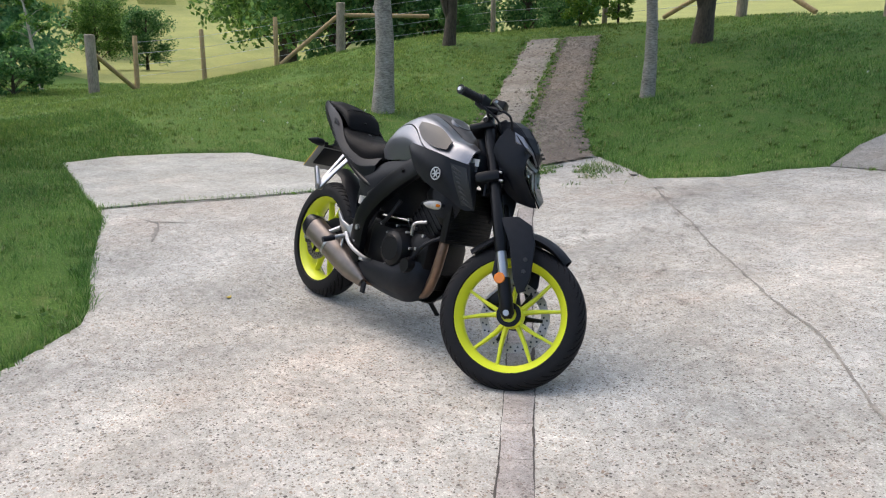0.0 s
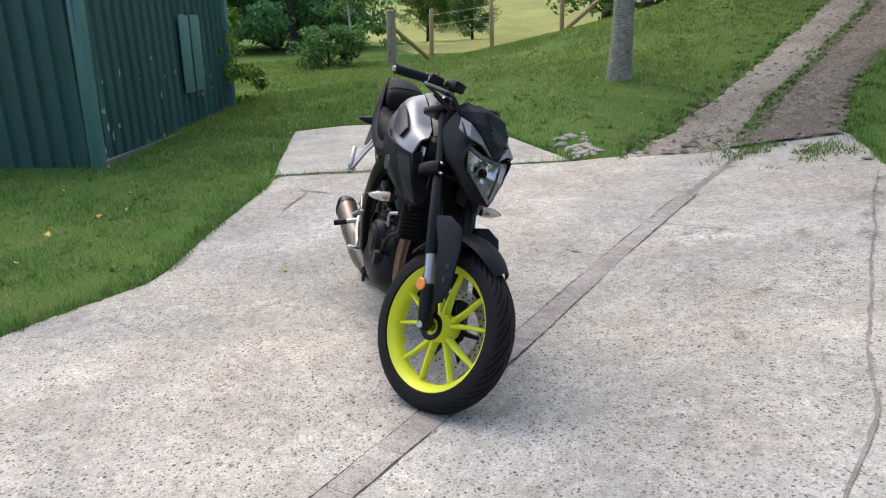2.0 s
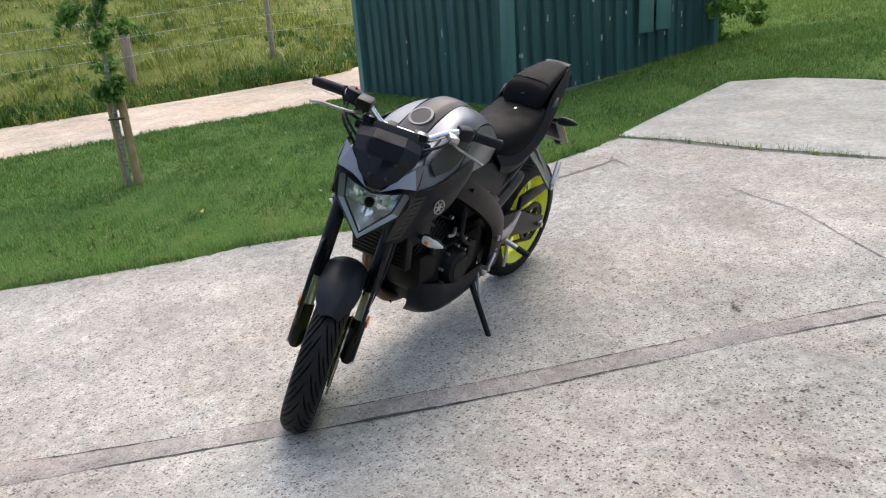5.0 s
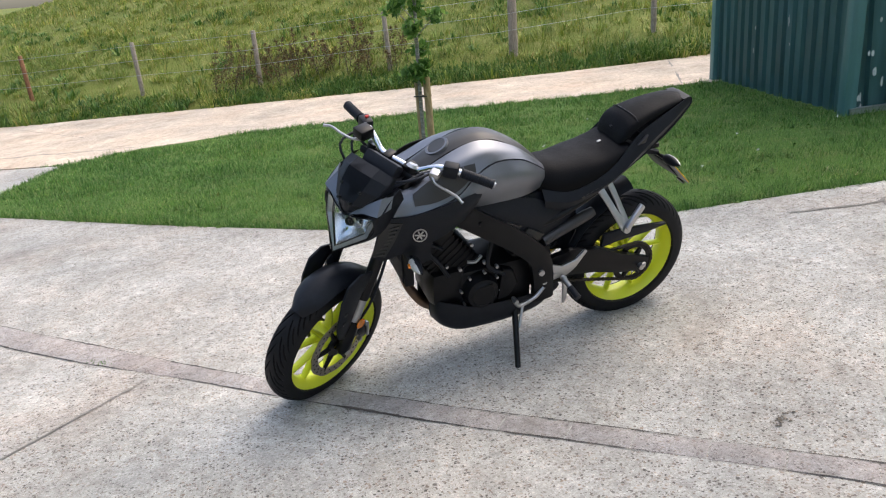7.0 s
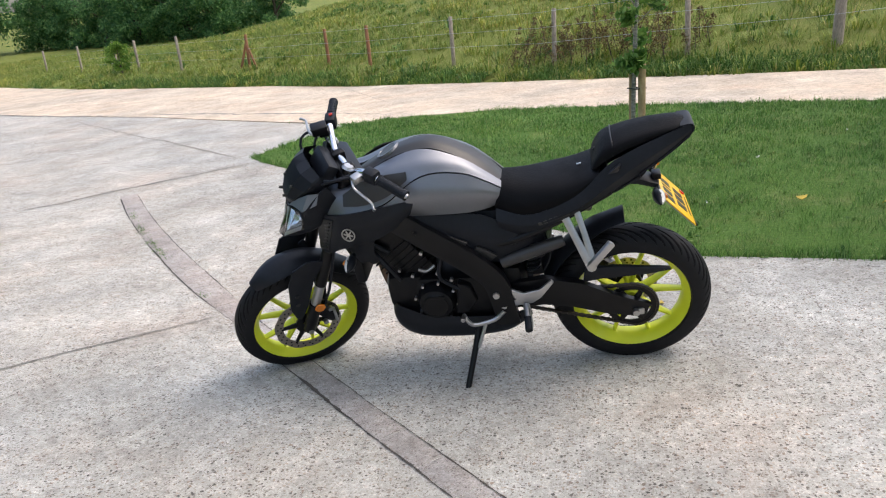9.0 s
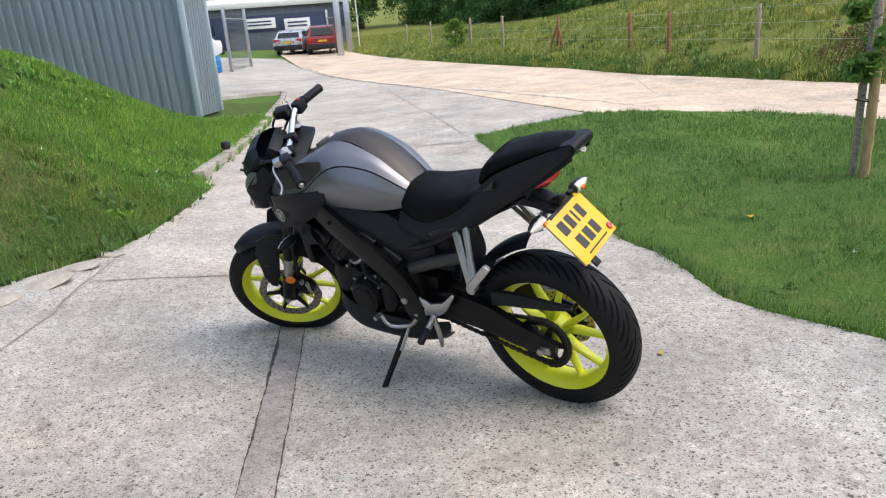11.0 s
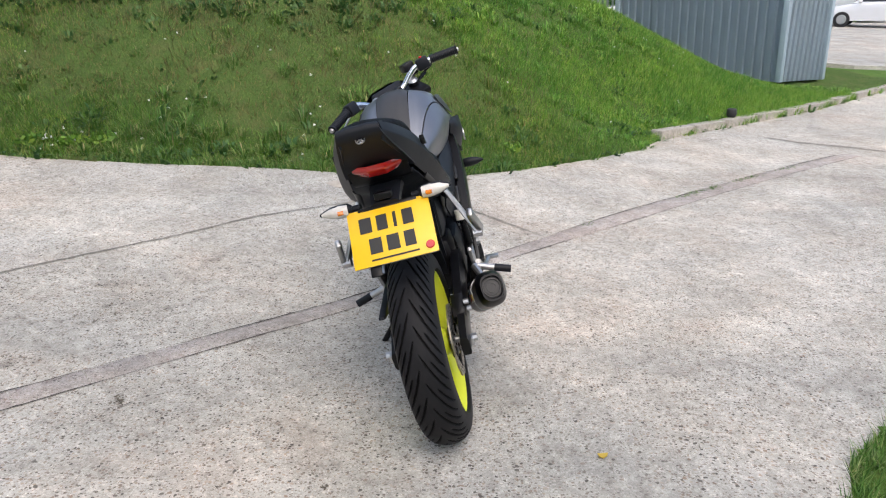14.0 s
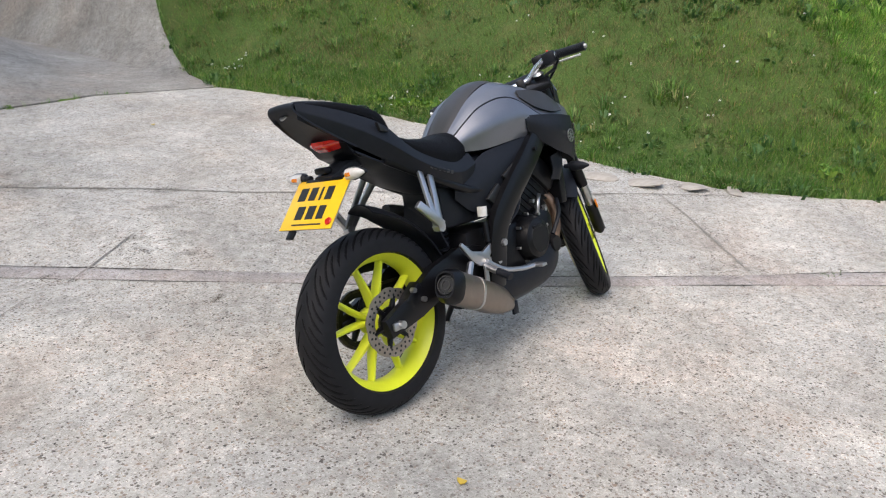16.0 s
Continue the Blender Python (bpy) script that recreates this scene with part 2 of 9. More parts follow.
def dirt_film(name, color):
    """Loose dirt that thins out in specks towards the patch's edge."""
    m, nt, p = nodes_of(name)
    p.inputs["Base Color"].default_value = (*color, 1)
    p.inputs["Roughness"].default_value = 0.95
    tc, ln = nt.nodes.new("ShaderNodeTexCoord"), nt.nodes.new("ShaderNodeVectorMath")
    ln.operation = "LENGTH"
    nt.links.new(tc.outputs["Object"], ln.inputs[0])
    geo = nt.nodes.new("ShaderNodeNewGeometry")
    speck = nt.nodes.new("ShaderNodeTexNoise")
    speck.inputs["Scale"].default_value, speck.inputs["Detail"].default_value, speck.inputs["Roughness"].default_value = 26.0, 12.0, 0.9
    nt.links.new(geo.outputs["Position"], speck.inputs["Vector"])
    near = ramp(nt, ln.outputs["Value"], [(0.1, 0.62), (1.0, 0.22)])
    diff = nt.nodes.new("ShaderNodeMath")
    diff.operation = "SUBTRACT"
    nt.links.new(near, diff.inputs[0])
    nt.links.new(speck.outputs[0], diff.inputs[1])
    nt.links.new(ramp(nt, diff.outputs[0], [(0.0, 0.0), (0.2, 0.42)]), p.inputs["Alpha"])
    return m


DIRTFILM = dirt_film("loose_brown_dirt", (0.15, 0.125, 0.1))

# ---- making meshes ----
def mesh_ob(name, verts, faces, material, parent=None, smooth=False, label=""):
    me = bpy.data.meshes.new(name)
    me.from_pydata([tuple(v) for v in verts], [], [tuple(f) for f in faces])
    me.materials.append(material)
    if smooth:
        me.polygons.foreach_set("use_smooth", [True] * len(me.polygons))
    me.update()
    ob = new(name, me)
    if parent:
        ob.parent = parent
    if label:
        ob["label"] = label
    return ob


def part(name, bm, material, parent=None, label="", smooth=40):
    """One bmesh as one mesh object under a thing or part; smooth: the angle in degrees up to which edges are shaded round."""
    bmesh.ops.recalc_face_normals(bm, faces=bm.faces[:])
    if smooth:
        for f in bm.faces:
            f.smooth = True
        for ed in bm.edges:
            if len(ed.link_faces) == 2 and ed.calc_face_angle(0) > radians(smooth):
                ed.smooth = False
    me = bpy.data.meshes.new(name)
    bm.to_mesh(me)
    bm.free()
    me.materials.append(material)
    ob = new(name, me)
    if parent:
        ob.parent = parent
    if label:
        ob["label"] = label
    return ob


def thing(name, m=None):
    ob = new(name)
    ob.empty_display_size = 0.1
    if m is not None:
        ob.matrix_basis = m
    return ob


def box_bm(size, centre=(0, 0, 0), bevel=0.0, bm=None):
    own = bm or bmesh.new()
    r = bmesh.ops.create_cube(own, size=1.0)
    bmesh.ops.scale(own, vec=size, verts=r["verts"])
    bmesh.ops.translate(own, vec=centre, verts=r["verts"])
    if bevel:
        edges = list({e for v in r["verts"] for e in v.link_edges})
        bmesh.ops.bevel(own, geom=edges, offset=bevel, segments=2, affect="EDGES", profile=0.5)
    return own


def rings_bm(rings, closed=True, caps=True, bm=None):
    """Joins rings of points into a skin."""
    own = bm or bmesh.new()
    vs = [[own.verts.new(p) for p in ring] for ring in rings]
    n = len(vs[0])
    for a, b in zip(vs, vs[1:]):
        for i in range(n if closed else n - 1):
            j = (i + 1) % n
            own.faces.new((a[i], a[j], b[j], b[i]))
    if caps and closed:
        own.faces.new(vs[0][::-1])
        own.faces.new(vs[-1])
    return own


def tube_bm(points, radii, sides=10, bm=None, caps=True):
    """A round bar along points; radii: one or a list."""
    pts = [Vector([float(c) for c in p]) for p in points]
    rr = [float(r) for r in radii] if isinstance(radii, (list, tuple)) else [radii] * len(pts)
    rings, up = [], None
    for i, p in enumerate(pts):
        d = (pts[min(i + 1, len(pts) - 1)] - pts[max(i - 1, 0)]).normalized()
        if up is None:
            up = d.orthogonal().normalized()
        up = (up - d * up.dot(d)).normalized()
        side = d.cross(up)
        rings.append([p + rr[i] * (math.cos(a) * up + math.sin(a) * side) for a in (2 * math.pi * k / sides for k in range(sides))])
    return rings_bm(rings, caps=caps, bm=bm)


def curve_points(ctrl, n=16):
    """A smooth line through control points (Catmull-Rom)."""
    c = [Vector(p) for p in ctrl]
    c = [2 * c[0] - c[1]] + c + [2 * c[-1] - c[-2]]
    out = []
    per = max(2, n // (len(c) - 3))
    for i in range(1, len(c) - 2):
        for k in range(per):
            t = k / per
            a, b, d, e = c[i - 1], c[i], c[i + 1], c[i + 2]
            out.append(0.5 * (2 * b + (d - a) * t + (2 * a - 5 * b + 4 * d - e) * t * t + (3 * b - a - 3 * d + e) * t ** 3))
    return out + [c[-2]]


def lathe_bm(profile, centre=(0, 0, 0), sides=48, bm=None, closed=True):
    """Turns a profile of (radius, y) round the y axis through centre; a closed profile makes a ring."""
    own = bm or bmesh.new()
    cx, cy, cz = centre
    rows = []
    for k in range(sides):
        a = 2 * math.pi * k / sides
        rows.append([own.verts.new((cx + r * math.cos(a), cy + y, cz + r * math.sin(a))) for r, y in profile])
    n = len(profile)
    for k in range(sides):
        a, b = rows[k], rows[(k + 1) % sides]
        for i in range(n if closed else n - 1):
            j = (i + 1) % n
            own.faces.new((a[i], a[j], b[j], b[i]))
    return own


def disc_bm(radius, thick, centre=(0, 0, 0), sides=24, bevel=0.0, bm=None):
    b = min(bevel, radius * 0.5, thick * 0.49)
    h = thick / 2
    own = bm or bmesh.new()
    cx, cy, cz = centre
    rows = []
    prof = [(radius - b, -h), (radius, -h + b), (radius, h - b), (radius - b, h)] if b else [(radius, -h), (radius, h)]
    for r, y in prof:
        rows.append([(cx + r * math.cos(2 * math.pi * k / sides), cy + y, cz + r * math.sin(2 * math.pi * k / sides)) for k in range(sides)])
    return rings_bm(rows, bm=own)


# ---- the lie of the land ----
DRAIN_AT, DRAIN_WAY, DRAIN_OUT = np.array([1.46, -0.564]), np.array([-0.775, 0.632]), np.array([-0.632, -0.775])
DRIVE_EDGE = [(-3.22, -0.775), (-2.95, -0.79), (-2.67, -0.86), (-2.24, -0.96), (-1.76, -1.08), (-1.4, -1.15), (-1.05, -1.21), (-0.85, -1.28), (-0.7, -1.42), (-0.5, -1.62), (-0.3, -1.78), (0.0, -1.93), (0.5, -2.33), (1.2, -2.93), (1.82, -3.48), (2.3, -3.93), (2.9, -4.5), (3.35, -4.9), (3.72, -5.3), (3.66, -5.8), (3.5, -6.6), (3.2, -7.4), (5.2, -8.6), (9.0, -10.9), (13.1, -12.9), (18.0, -15.4), (23.0, -18.4), (31.0, -23.6), (37.0, -22.0), (33.0, -12.0), (22.0, -5.5), (15.5, -7.2), (14.6, -8.6), (15.2, -11.0), (12.4, -8.9), (9.76, -6.65), (7.4, -4.62), (5.67, -2.95), (4.72, -1.98), (4.1, -1.62), (3.56, -1.1), (2.95, -0.42), (2.62, 0.1), (2.5, 0.75), (2.48, 1.45), (2.36, 2.3), (2.3, 3.1), (2.34, 3.7), (2.1, 4.3), (1.9, 4.9), (0.75, 5.2), (-0.55, 4.9), (-0.8, 4.55), (-1.0, 3.97), (-1.5, 3.54), (-1.85, 3.75), (-2.7, 4.2), (-3.0, 4.25), (-3.95, 3.45), (-2.95, 2.2), (-2.9, 1.72), (-2.97, 0.9), (-3.03, 0.3), (-3.16, -0.25)]
SLAB_EDGE = [(-5.5, -0.66), (-5.66, -0.1), (-5.52, 0.55), (-5.25, 1.2), (-4.25, 1.5), (-2.915, 1.72), (-2.985, 0.9), (-3.045, 0.3), (-3.175, -0.25), (-3.235, -0.77), (-3.8, -0.76), (-4.6, -0.71)]
SPUR_EDGE = [(1.88, 4.93), (2.0, 5.6), (2.3, 6.6), (2.9, 8.0), (4.2, 10.6), (1.6, 12.0), (0.2, 9.2), (-0.4, 7.0), (-0.62, 5.6), (-0.55, 4.93), (0.75, 5.24)]
ROAD_NEAR = [(-40.0, -19.0), (-24.0, -11.0), (-14.0, -6.2), (-9.0, -4.1), (-4.9, -5.25), (-2.5, -6.4), (-1.2, -6.95), (0.84, -7.62), (2.35, -7.75), (3.19, -7.44), (5.2, -8.64), (9.0, -10.94), (13.1, -12.94), (18.0, -15.44), (23.0, -18.4), (40.0, -30.0)]
ROAD_FAR = [(44.0, -37.0), (27.0, -25.8), (19.0, -21.2), (13.0, -18.1), (8.4, -15.6), (5.4, -13.5), (3.4, -12.5), (1.3, -11.35), (-1.7, -9.9), (-4.3, -8.6), (-6.6, -7.65), (-9.5, -8.7), (-14.0, -10.8), (-24.0, -15.7), (-42.0, -24.0)]


def inside(px, py, poly):
    """Whether points lie in a polygon (arrays)."""
    hit = np.zeros(px.shape, bool)
    for (x1, y1), (x2, y2) in zip(poly, poly[1:] + poly[:1]):
        cross = ((y1 > py) != (y2 > py)) & (px < (x2 - x1) * (py - y1) / (y2 - y1 + 1e-12) + x1)
        hit ^= cross
    return hit


def away(px, py, poly, closed=True):
    """Distance of points from a polygon's outline (arrays)."""
    best = np.full(px.shape, 1e9)
    for (x1, y1), (x2, y2) in zip(poly, poly[1:] + (poly[:1] if closed else [])):
        dx, dy = x2 - x1, y2 - y1
        t = np.clip(((px - x1) * dx + (py - y1) * dy) / (dx * dx + dy * dy), 0, 1)
        best = np.minimum(best, np.hypot(px - x1 - t * dx, py - y1 - t * dy))
    return best


def ease(t):
    t = np.clip(t, 0, 1)
    return t * t * (3 - 2 * t)


def height(px, py):
    """The ground's height: a shallow valley along the drain, banks beyond the drive, the meadow's hill beyond the road."""
    px, py = np.asarray(px, float), np.asarray(py, float)
    s = (px - DRAIN_AT[0]) * DRAIN_WAY[0] + (py - DRAIN_AT[1]) * DRAIN_WAY[1]
    q = (px - DRAIN_AT[0]) * DRAIN_OUT[0] + (py - DRAIN_AT[1]) * DRAIN_OUT[1]
    m = -q
    z = -0.062 + 0.0477 * 26 * np.tanh(s / 26) + 0.012 * np.sqrt(np.clip(q, 0, 30) ** 2 + 0.01) + 0.0822 * 7 * np.tanh(np.clip(m, 0, 60) / 7)
    d = np.where(inside(px, py, DRIVE_EDGE), 0.0, away(px, py, DRIVE_EDGE))
    # bank by the track, up to the field's fence
    north = ease((m + 9.2) / 9.2) * ease((s - 3.2) / 3.0) * (1 - ease((px - 0.2) / 1.5))
    d2 = np.minimum(d, np.where(inside(px, py, SLAB_EDGE), 0, away(px, py, SLAB_EDGE)))
    z = z + north * (0.168 * np.minimum(d2, 9.0) - 0.11 * np.clip(d2 - 9.5, 0, 20))
    z = z + 0.17 * np.clip(np.hypot(px, py) - 42, 0, 90) * ease((s - 8) / 14)
    # steep bank opposite the lawn
    east = ease((px - 1.9) / 0.8) * ease((m - 0.55) / 0.6) * ease((s + 9.9) / 4.8)
    z = z + east * 1.3 * ease((d + 0.1) / 3.1)
    # the hollow that the back wheel stands in
    z = z - 0.022 * np.exp(-((px + 0.7) ** 2 + (py + 0.03) ** 2) / 0.3)
    # meadow beyond the road
    far = np.where(inside(px, py, ROAD_NEAR + ROAD_FAR), 0.0, away(px, py, ROAD_FAR, False))
    beyond = inside(px, py, ROAD_FAR + [(-80, 20), (-300, 100), (-300, -400), (400, -400), (400, -150), (80, -60)])
    rise = 0.23 * far * (1 - far / 170.0)
    z = z + np.where(beyond, np.clip(rise, 0, 11) * ease((s + 46) / 30) + 0.02 * far, 0)
    return z


def at(px, py):
    return float(height(np.array([px]), np.array([py]))[0])


def steps(lo, hi, fine, reach, growth=1.16):
    a = list(np.arange(lo, hi + fine / 2, fine))
    g, up, dn = fine, [], []
    x = a[-1]
    while x < reach:
        g = min(g * growth, 40)
        x += g
        up.append(x)
    g, x = fine, a[0]
    while x > -reach:
        g = min(g * growth, 40)
        x -= g
        dn.append(x)
    return np.array(dn[::-1] + a + up)


def ground_sheet():
    gx, gy = steps(-6.5, 6.5, 0.13, 420), steps(-8.5, 6.0, 0.13, 420)
    xx, yy = np.meshgrid(gx, gy, indexing="ij")
    zz = height(xx, yy)
    paved = inside(xx, yy, DRIVE_EDGE) | inside(xx, yy, SLAB_EDGE) | inside(xx, yy, SPUR_EDGE) | inside(xx, yy, ROAD_NEAR + ROAD_FAR)
    lumps = 0.02 * np.sin(xx * 3.1 + yy * 1.7) * np.sin(yy * 2.6 - xx * 1.1)
    zz = np.where(paved, zz - 0.07, zz + 0.012 + lumps * 0.5)
    r = np.hypot(xx, yy)
    verge = np.minimum(away(xx, yy, ROAD_NEAR + ROAD_FAR), away(xx, yy, DRIVE_EDGE)) < 0.09 * r
    zz = np.where((r > 9.5) & verge, zz - np.where(paved, 0.05, 0.09), zz)
    n, k = xx.shape
    verts = np.stack([xx, yy, zz], -1).reshape(-1, 3)
    idx = np.arange(n * k).reshape(n, k)
    faces = np.stack([idx[:-1, :-1], idx[1:, :-1], idx[1:, 1:], idx[:-1, 1:]], -1).reshape(-1, 4)
    ob = mesh_ob("ground", verts.tolist(), faces.tolist(), TURF, smooth=True)
    cx, cy = verts[faces].mean(1)[:, 0], verts[faces].mean(1)[:, 1]
    ob.data.materials.append(MEADOW)
    ob.data.materials.append(FIELD)
    ob.data.materials.append(THATCH)
    rough = inside(cx, cy, ROAD_FAR + [(-80, 20), (-300, 100), (-300, -400), (400, -400), (400, -150), (80, -60)])
    pale = ((cx - DRAIN_AT[0]) * DRAIN_WAY[0] + (cy - DRAIN_AT[1]) * DRAIN_WAY[1] > 17.5) & ~rough & (cy > 2.5)
    ob.data.polygons.foreach_set("material_index", np.where(rough, 1, np.where(pale, 2, np.where((cx > 1.85) & (cy > -1.9 - 1.02 * (cx - 4.3)) & (np.hypot(cx, cy) < 16), 3, 0))).astype(np.int32))
    return tagged(ob, "rough green turf with dry patches over the rising land", "ground", kind="structure")


def paving(name, edge, material, label, category, lift=0.0, step=0.35, thick=0.16, joints=()):
    """A slab of paving over the ground, cut along its joints; each piece keeps its own edge."""
    bm = bmesh.new()
    bm.faces.new([bm.verts.new((x, y, 0)) for x, y in edge])
    lo, hi = np.min(edge, 0), np.max(edge, 0)
    for axis in (0, 1):
        v, st = lo[axis] + step, step
        while v < hi[axis]:
            co, no = [0, 0, 0], [0, 0, 0]
            co[axis], no[axis] = v, 1
            bmesh.ops.bisect_plane(bm, geom=bm.verts[:] + bm.edges[:] + bm.faces[:], plane_co=co, plane_no=no)
            st = step if abs(v) < 8 else step * 3
            v += st
    bmesh.ops.triangulate(bm, faces=[f for f in bm.faces if len(f.verts) > 4])
    co = np.array([v.co[:2] for v in bm.verts])
    hz = height(co[:, 0], co[:, 1])
    for v, z in zip(bm.verts, hz):
        v.co.z = z + lift
    rim = [e for e in bm.edges if len(e.link_faces) == 1]
    ext = bmesh.ops.extrude_edge_only(bm, edges=rim)
    for v in ext["geom"]:
        if isinstance(v, bmesh.types.BMVert):
            v.co.z -= thick
    ob = part(name, bm, material, smooth=30)
    return tagged(ob, label, category, kind="structure")


ground_sheet()
drive = paving("driveway", DRIVE_EDGE, DRIVE, "worn pinkish concrete driveway with bare aggregate", "driveway")
paving("smooth_slab", SLAB_EDGE, SLAB, "pale smooth concrete slab at the drive's end", "slab", lift=0.012)
paving("spur_road", SPUR_EDGE, SPUR, "grey concrete road rising beside the bank", "road", lift=0.004)
paving("road", ROAD_NEAR + ROAD_FAR, ROAD, "pale sandy concrete road past the meadow", "road", lift=0.006, step=1.2)


def resample(line, step):
    """Points at even steps along a line of (x, y)."""
    out = []
    for (x1, y1), (x2, y2) in zip(line, line[1:]):
        n = max(1, round(math.hypot(x2 - x1, y2 - y1) / step))
        out += [(x1 + (x2 - x1) * k / n, y1 + (y2 - y1) * k / n) for k in range(n)]
    return out + [line[-1]]


def grounded(verts):
    """Raises points by the ground's height below them."""
    v = np.array(verts, float)
    v[:, 2] += height(v[:, 0], v[:, 1])
    return v.tolist()


def strip(name, line, wide, material, label, category, lift=0.003, ragged=0.0, wander=0.0, step=0.06, seed=1, ends=True):
    """A thin strip that lies on the ground along a line."""
    rnd = random.Random(seed)
    pts = resample(line, step)
    verts, faces = [], []
    drift = 0.0
    for i, (x, y) in enumerate(pts):
        x0, y0 = pts[max(0, i - 1)]
        x1, y1 = pts[min(len(pts) - 1, i + 1)]
        ln = math.hypot(x1 - x0, y1 - y0) or 1
        nx, ny = -(y1 - y0) / ln, (x1 - x0) / ln
        drift = drift * 0.8 + rnd.uniform(-1, 1) * wander
        t = i / max(1, len(pts) - 1)
        w = wide / 2 * (1 + rnd.uniform(-ragged, ragged)) * (min(1, 8 * t, 8 * (1 - t)) * 0.9 + 0.1 if ends else 1)
        for sgn in (-1, 1):
            px, py = x + nx * (drift + sgn * w), y + ny * (drift + sgn * w)
            verts.append((px, py, lift))
        if i:
            k = 2 * i
            faces.append((k - 2, k - 1, k + 1, k))
    ob = mesh_ob(name, grounded(verts), faces, material)
    return tagged(ob, label, category, kind="structure")


# joints, cracks and the concrete track up the bank
EARTH = plain("brown_earth", (0.12, 0.1, 0.075), 0.95, vary=0.4, scale=30, bump=0.8)
JOINT = plain("joint_dirt", (0.235, 0.216, 0.188), 0.95, vary=0.45, scale=40, bump=0.8)
CREVICE = plain("dark_gap", (0.07, 0.06, 0.052), 0.95, vary=0.4, scale=60, bump=0.6)
for k, (line, w) in enumerate((([(-1.5, 3.5), (-0.8, 2.88), (-0.07, 2.33), (0.52, 1.88), (0.96, 1.5), (1.3, 1.27), (1.5, 1.05), (1.76, 0.74), (2.05, 0.5), (2.45, 0.08), (2.66, -0.12)], 0.013), ([(1.42, -0.52), (1.73, -0.2), (2.2, 0.34)], 0.014), ([(5.3, -3.05), (4.87, -3.7), (4.2, -4.35), (3.48, -4.93)], 0.05), ([(-2.92, 1.72), (-2.98, 0.9), (-3.04, 0.3), (-3.17, -0.25), (-3.23, -0.76)], 0.03), ([(-2.75, -0.56), (-2.6, -0.5), (-2.45, -0.52), (-2.28, -0.6), (-2.09, -0.67)], 0.022), ([(-2.6, -0.5), (-2.52, -0.38), (-2.42, -0.3)], 0.012), ([(-1.12, 1.52), (-0.6, 1.9)], 0.008), ([(-1.2, 1.55), (-1.9, 0.9), (-2.2, 0.4)], 0.006), ([(11.6, -11.6), (5.38, -6.57), (3.64, -5.08)], 0.03), ([(27.0, -21.2), (18.1, -15.5), (13.1, -12.85), (9.3, -11.4), (6.6, -10.1), (4.1, -8.95), (2.4, -8.0)], 0.1), ([(-5.9, -7.95), (-4.6, -5.5)], 0.03), ([(5.5, -13.4), (3.2, -9.6)], 0.012), ([(9.3, -6.3), (6.7, -7.6)], 0.015))):
    strip("crack", line, w, JOINT, "dark dirt-filled crack in the concrete", "crack", 0.0075 if k in (9, 10, 11) else 0.0045, 0.6, w * 0.4, seed=k, step=0.05 if w < 0.03 else 0.12)
TRACK_L, TRACK_R = [(-2.9, 2.15), (-4.46, 3.64), (-6.6, 6.05), (-8.0, 7.55), (-9.2, 8.9)], [(-8.0, 9.9), (-6.8, 8.5), (-5.5, 7.0), (-3.95, 5.2), (-2.75, 4.15)]


def lane(name, left, right, material, label, lift):
    n = 40
    def pick(line, t):
        pts = resample(line, 0.05)
        return pts[min(len(pts) - 1, int(t * (len(pts) - 1)))]
    verts, faces = [], []
    rnd = random.Random(5)
    for i in range(n + 1):
        a, b = pick(left, i / n), pick(right, i / n)
        for k in range(7):
            t = k / 6 + (rnd.uniform(-0.09, 0.09) if k in (0, 6) else 0)
            x, y = a[0] + (b[0] - a[0]) * t, a[1] + (b[1] - a[1]) * t
            verts.append((x, y, lift * min(1.0, 0.12 + i / 5) - 0.045 * (k in (0, 6))))
        if i:
            for k in range(6):
                p = 7 * i + k
                faces.append((p - 7, p - 6, p + 1, p))
    return tagged(mesh_ob(name, grounded(verts), faces, material, smooth=True), label, "track", kind="structure")


STONES = plain("brown_stones", (0.17, 0.14, 0.112), 0.9, vary=0.5, scale=9, bump=0.5)


def between(a, b, t):
    return [(x1 + (x2 - x1) * t, y1 + (y2 - y1) * t) for (x1, y1), (x2, y2) in zip(a, b)]


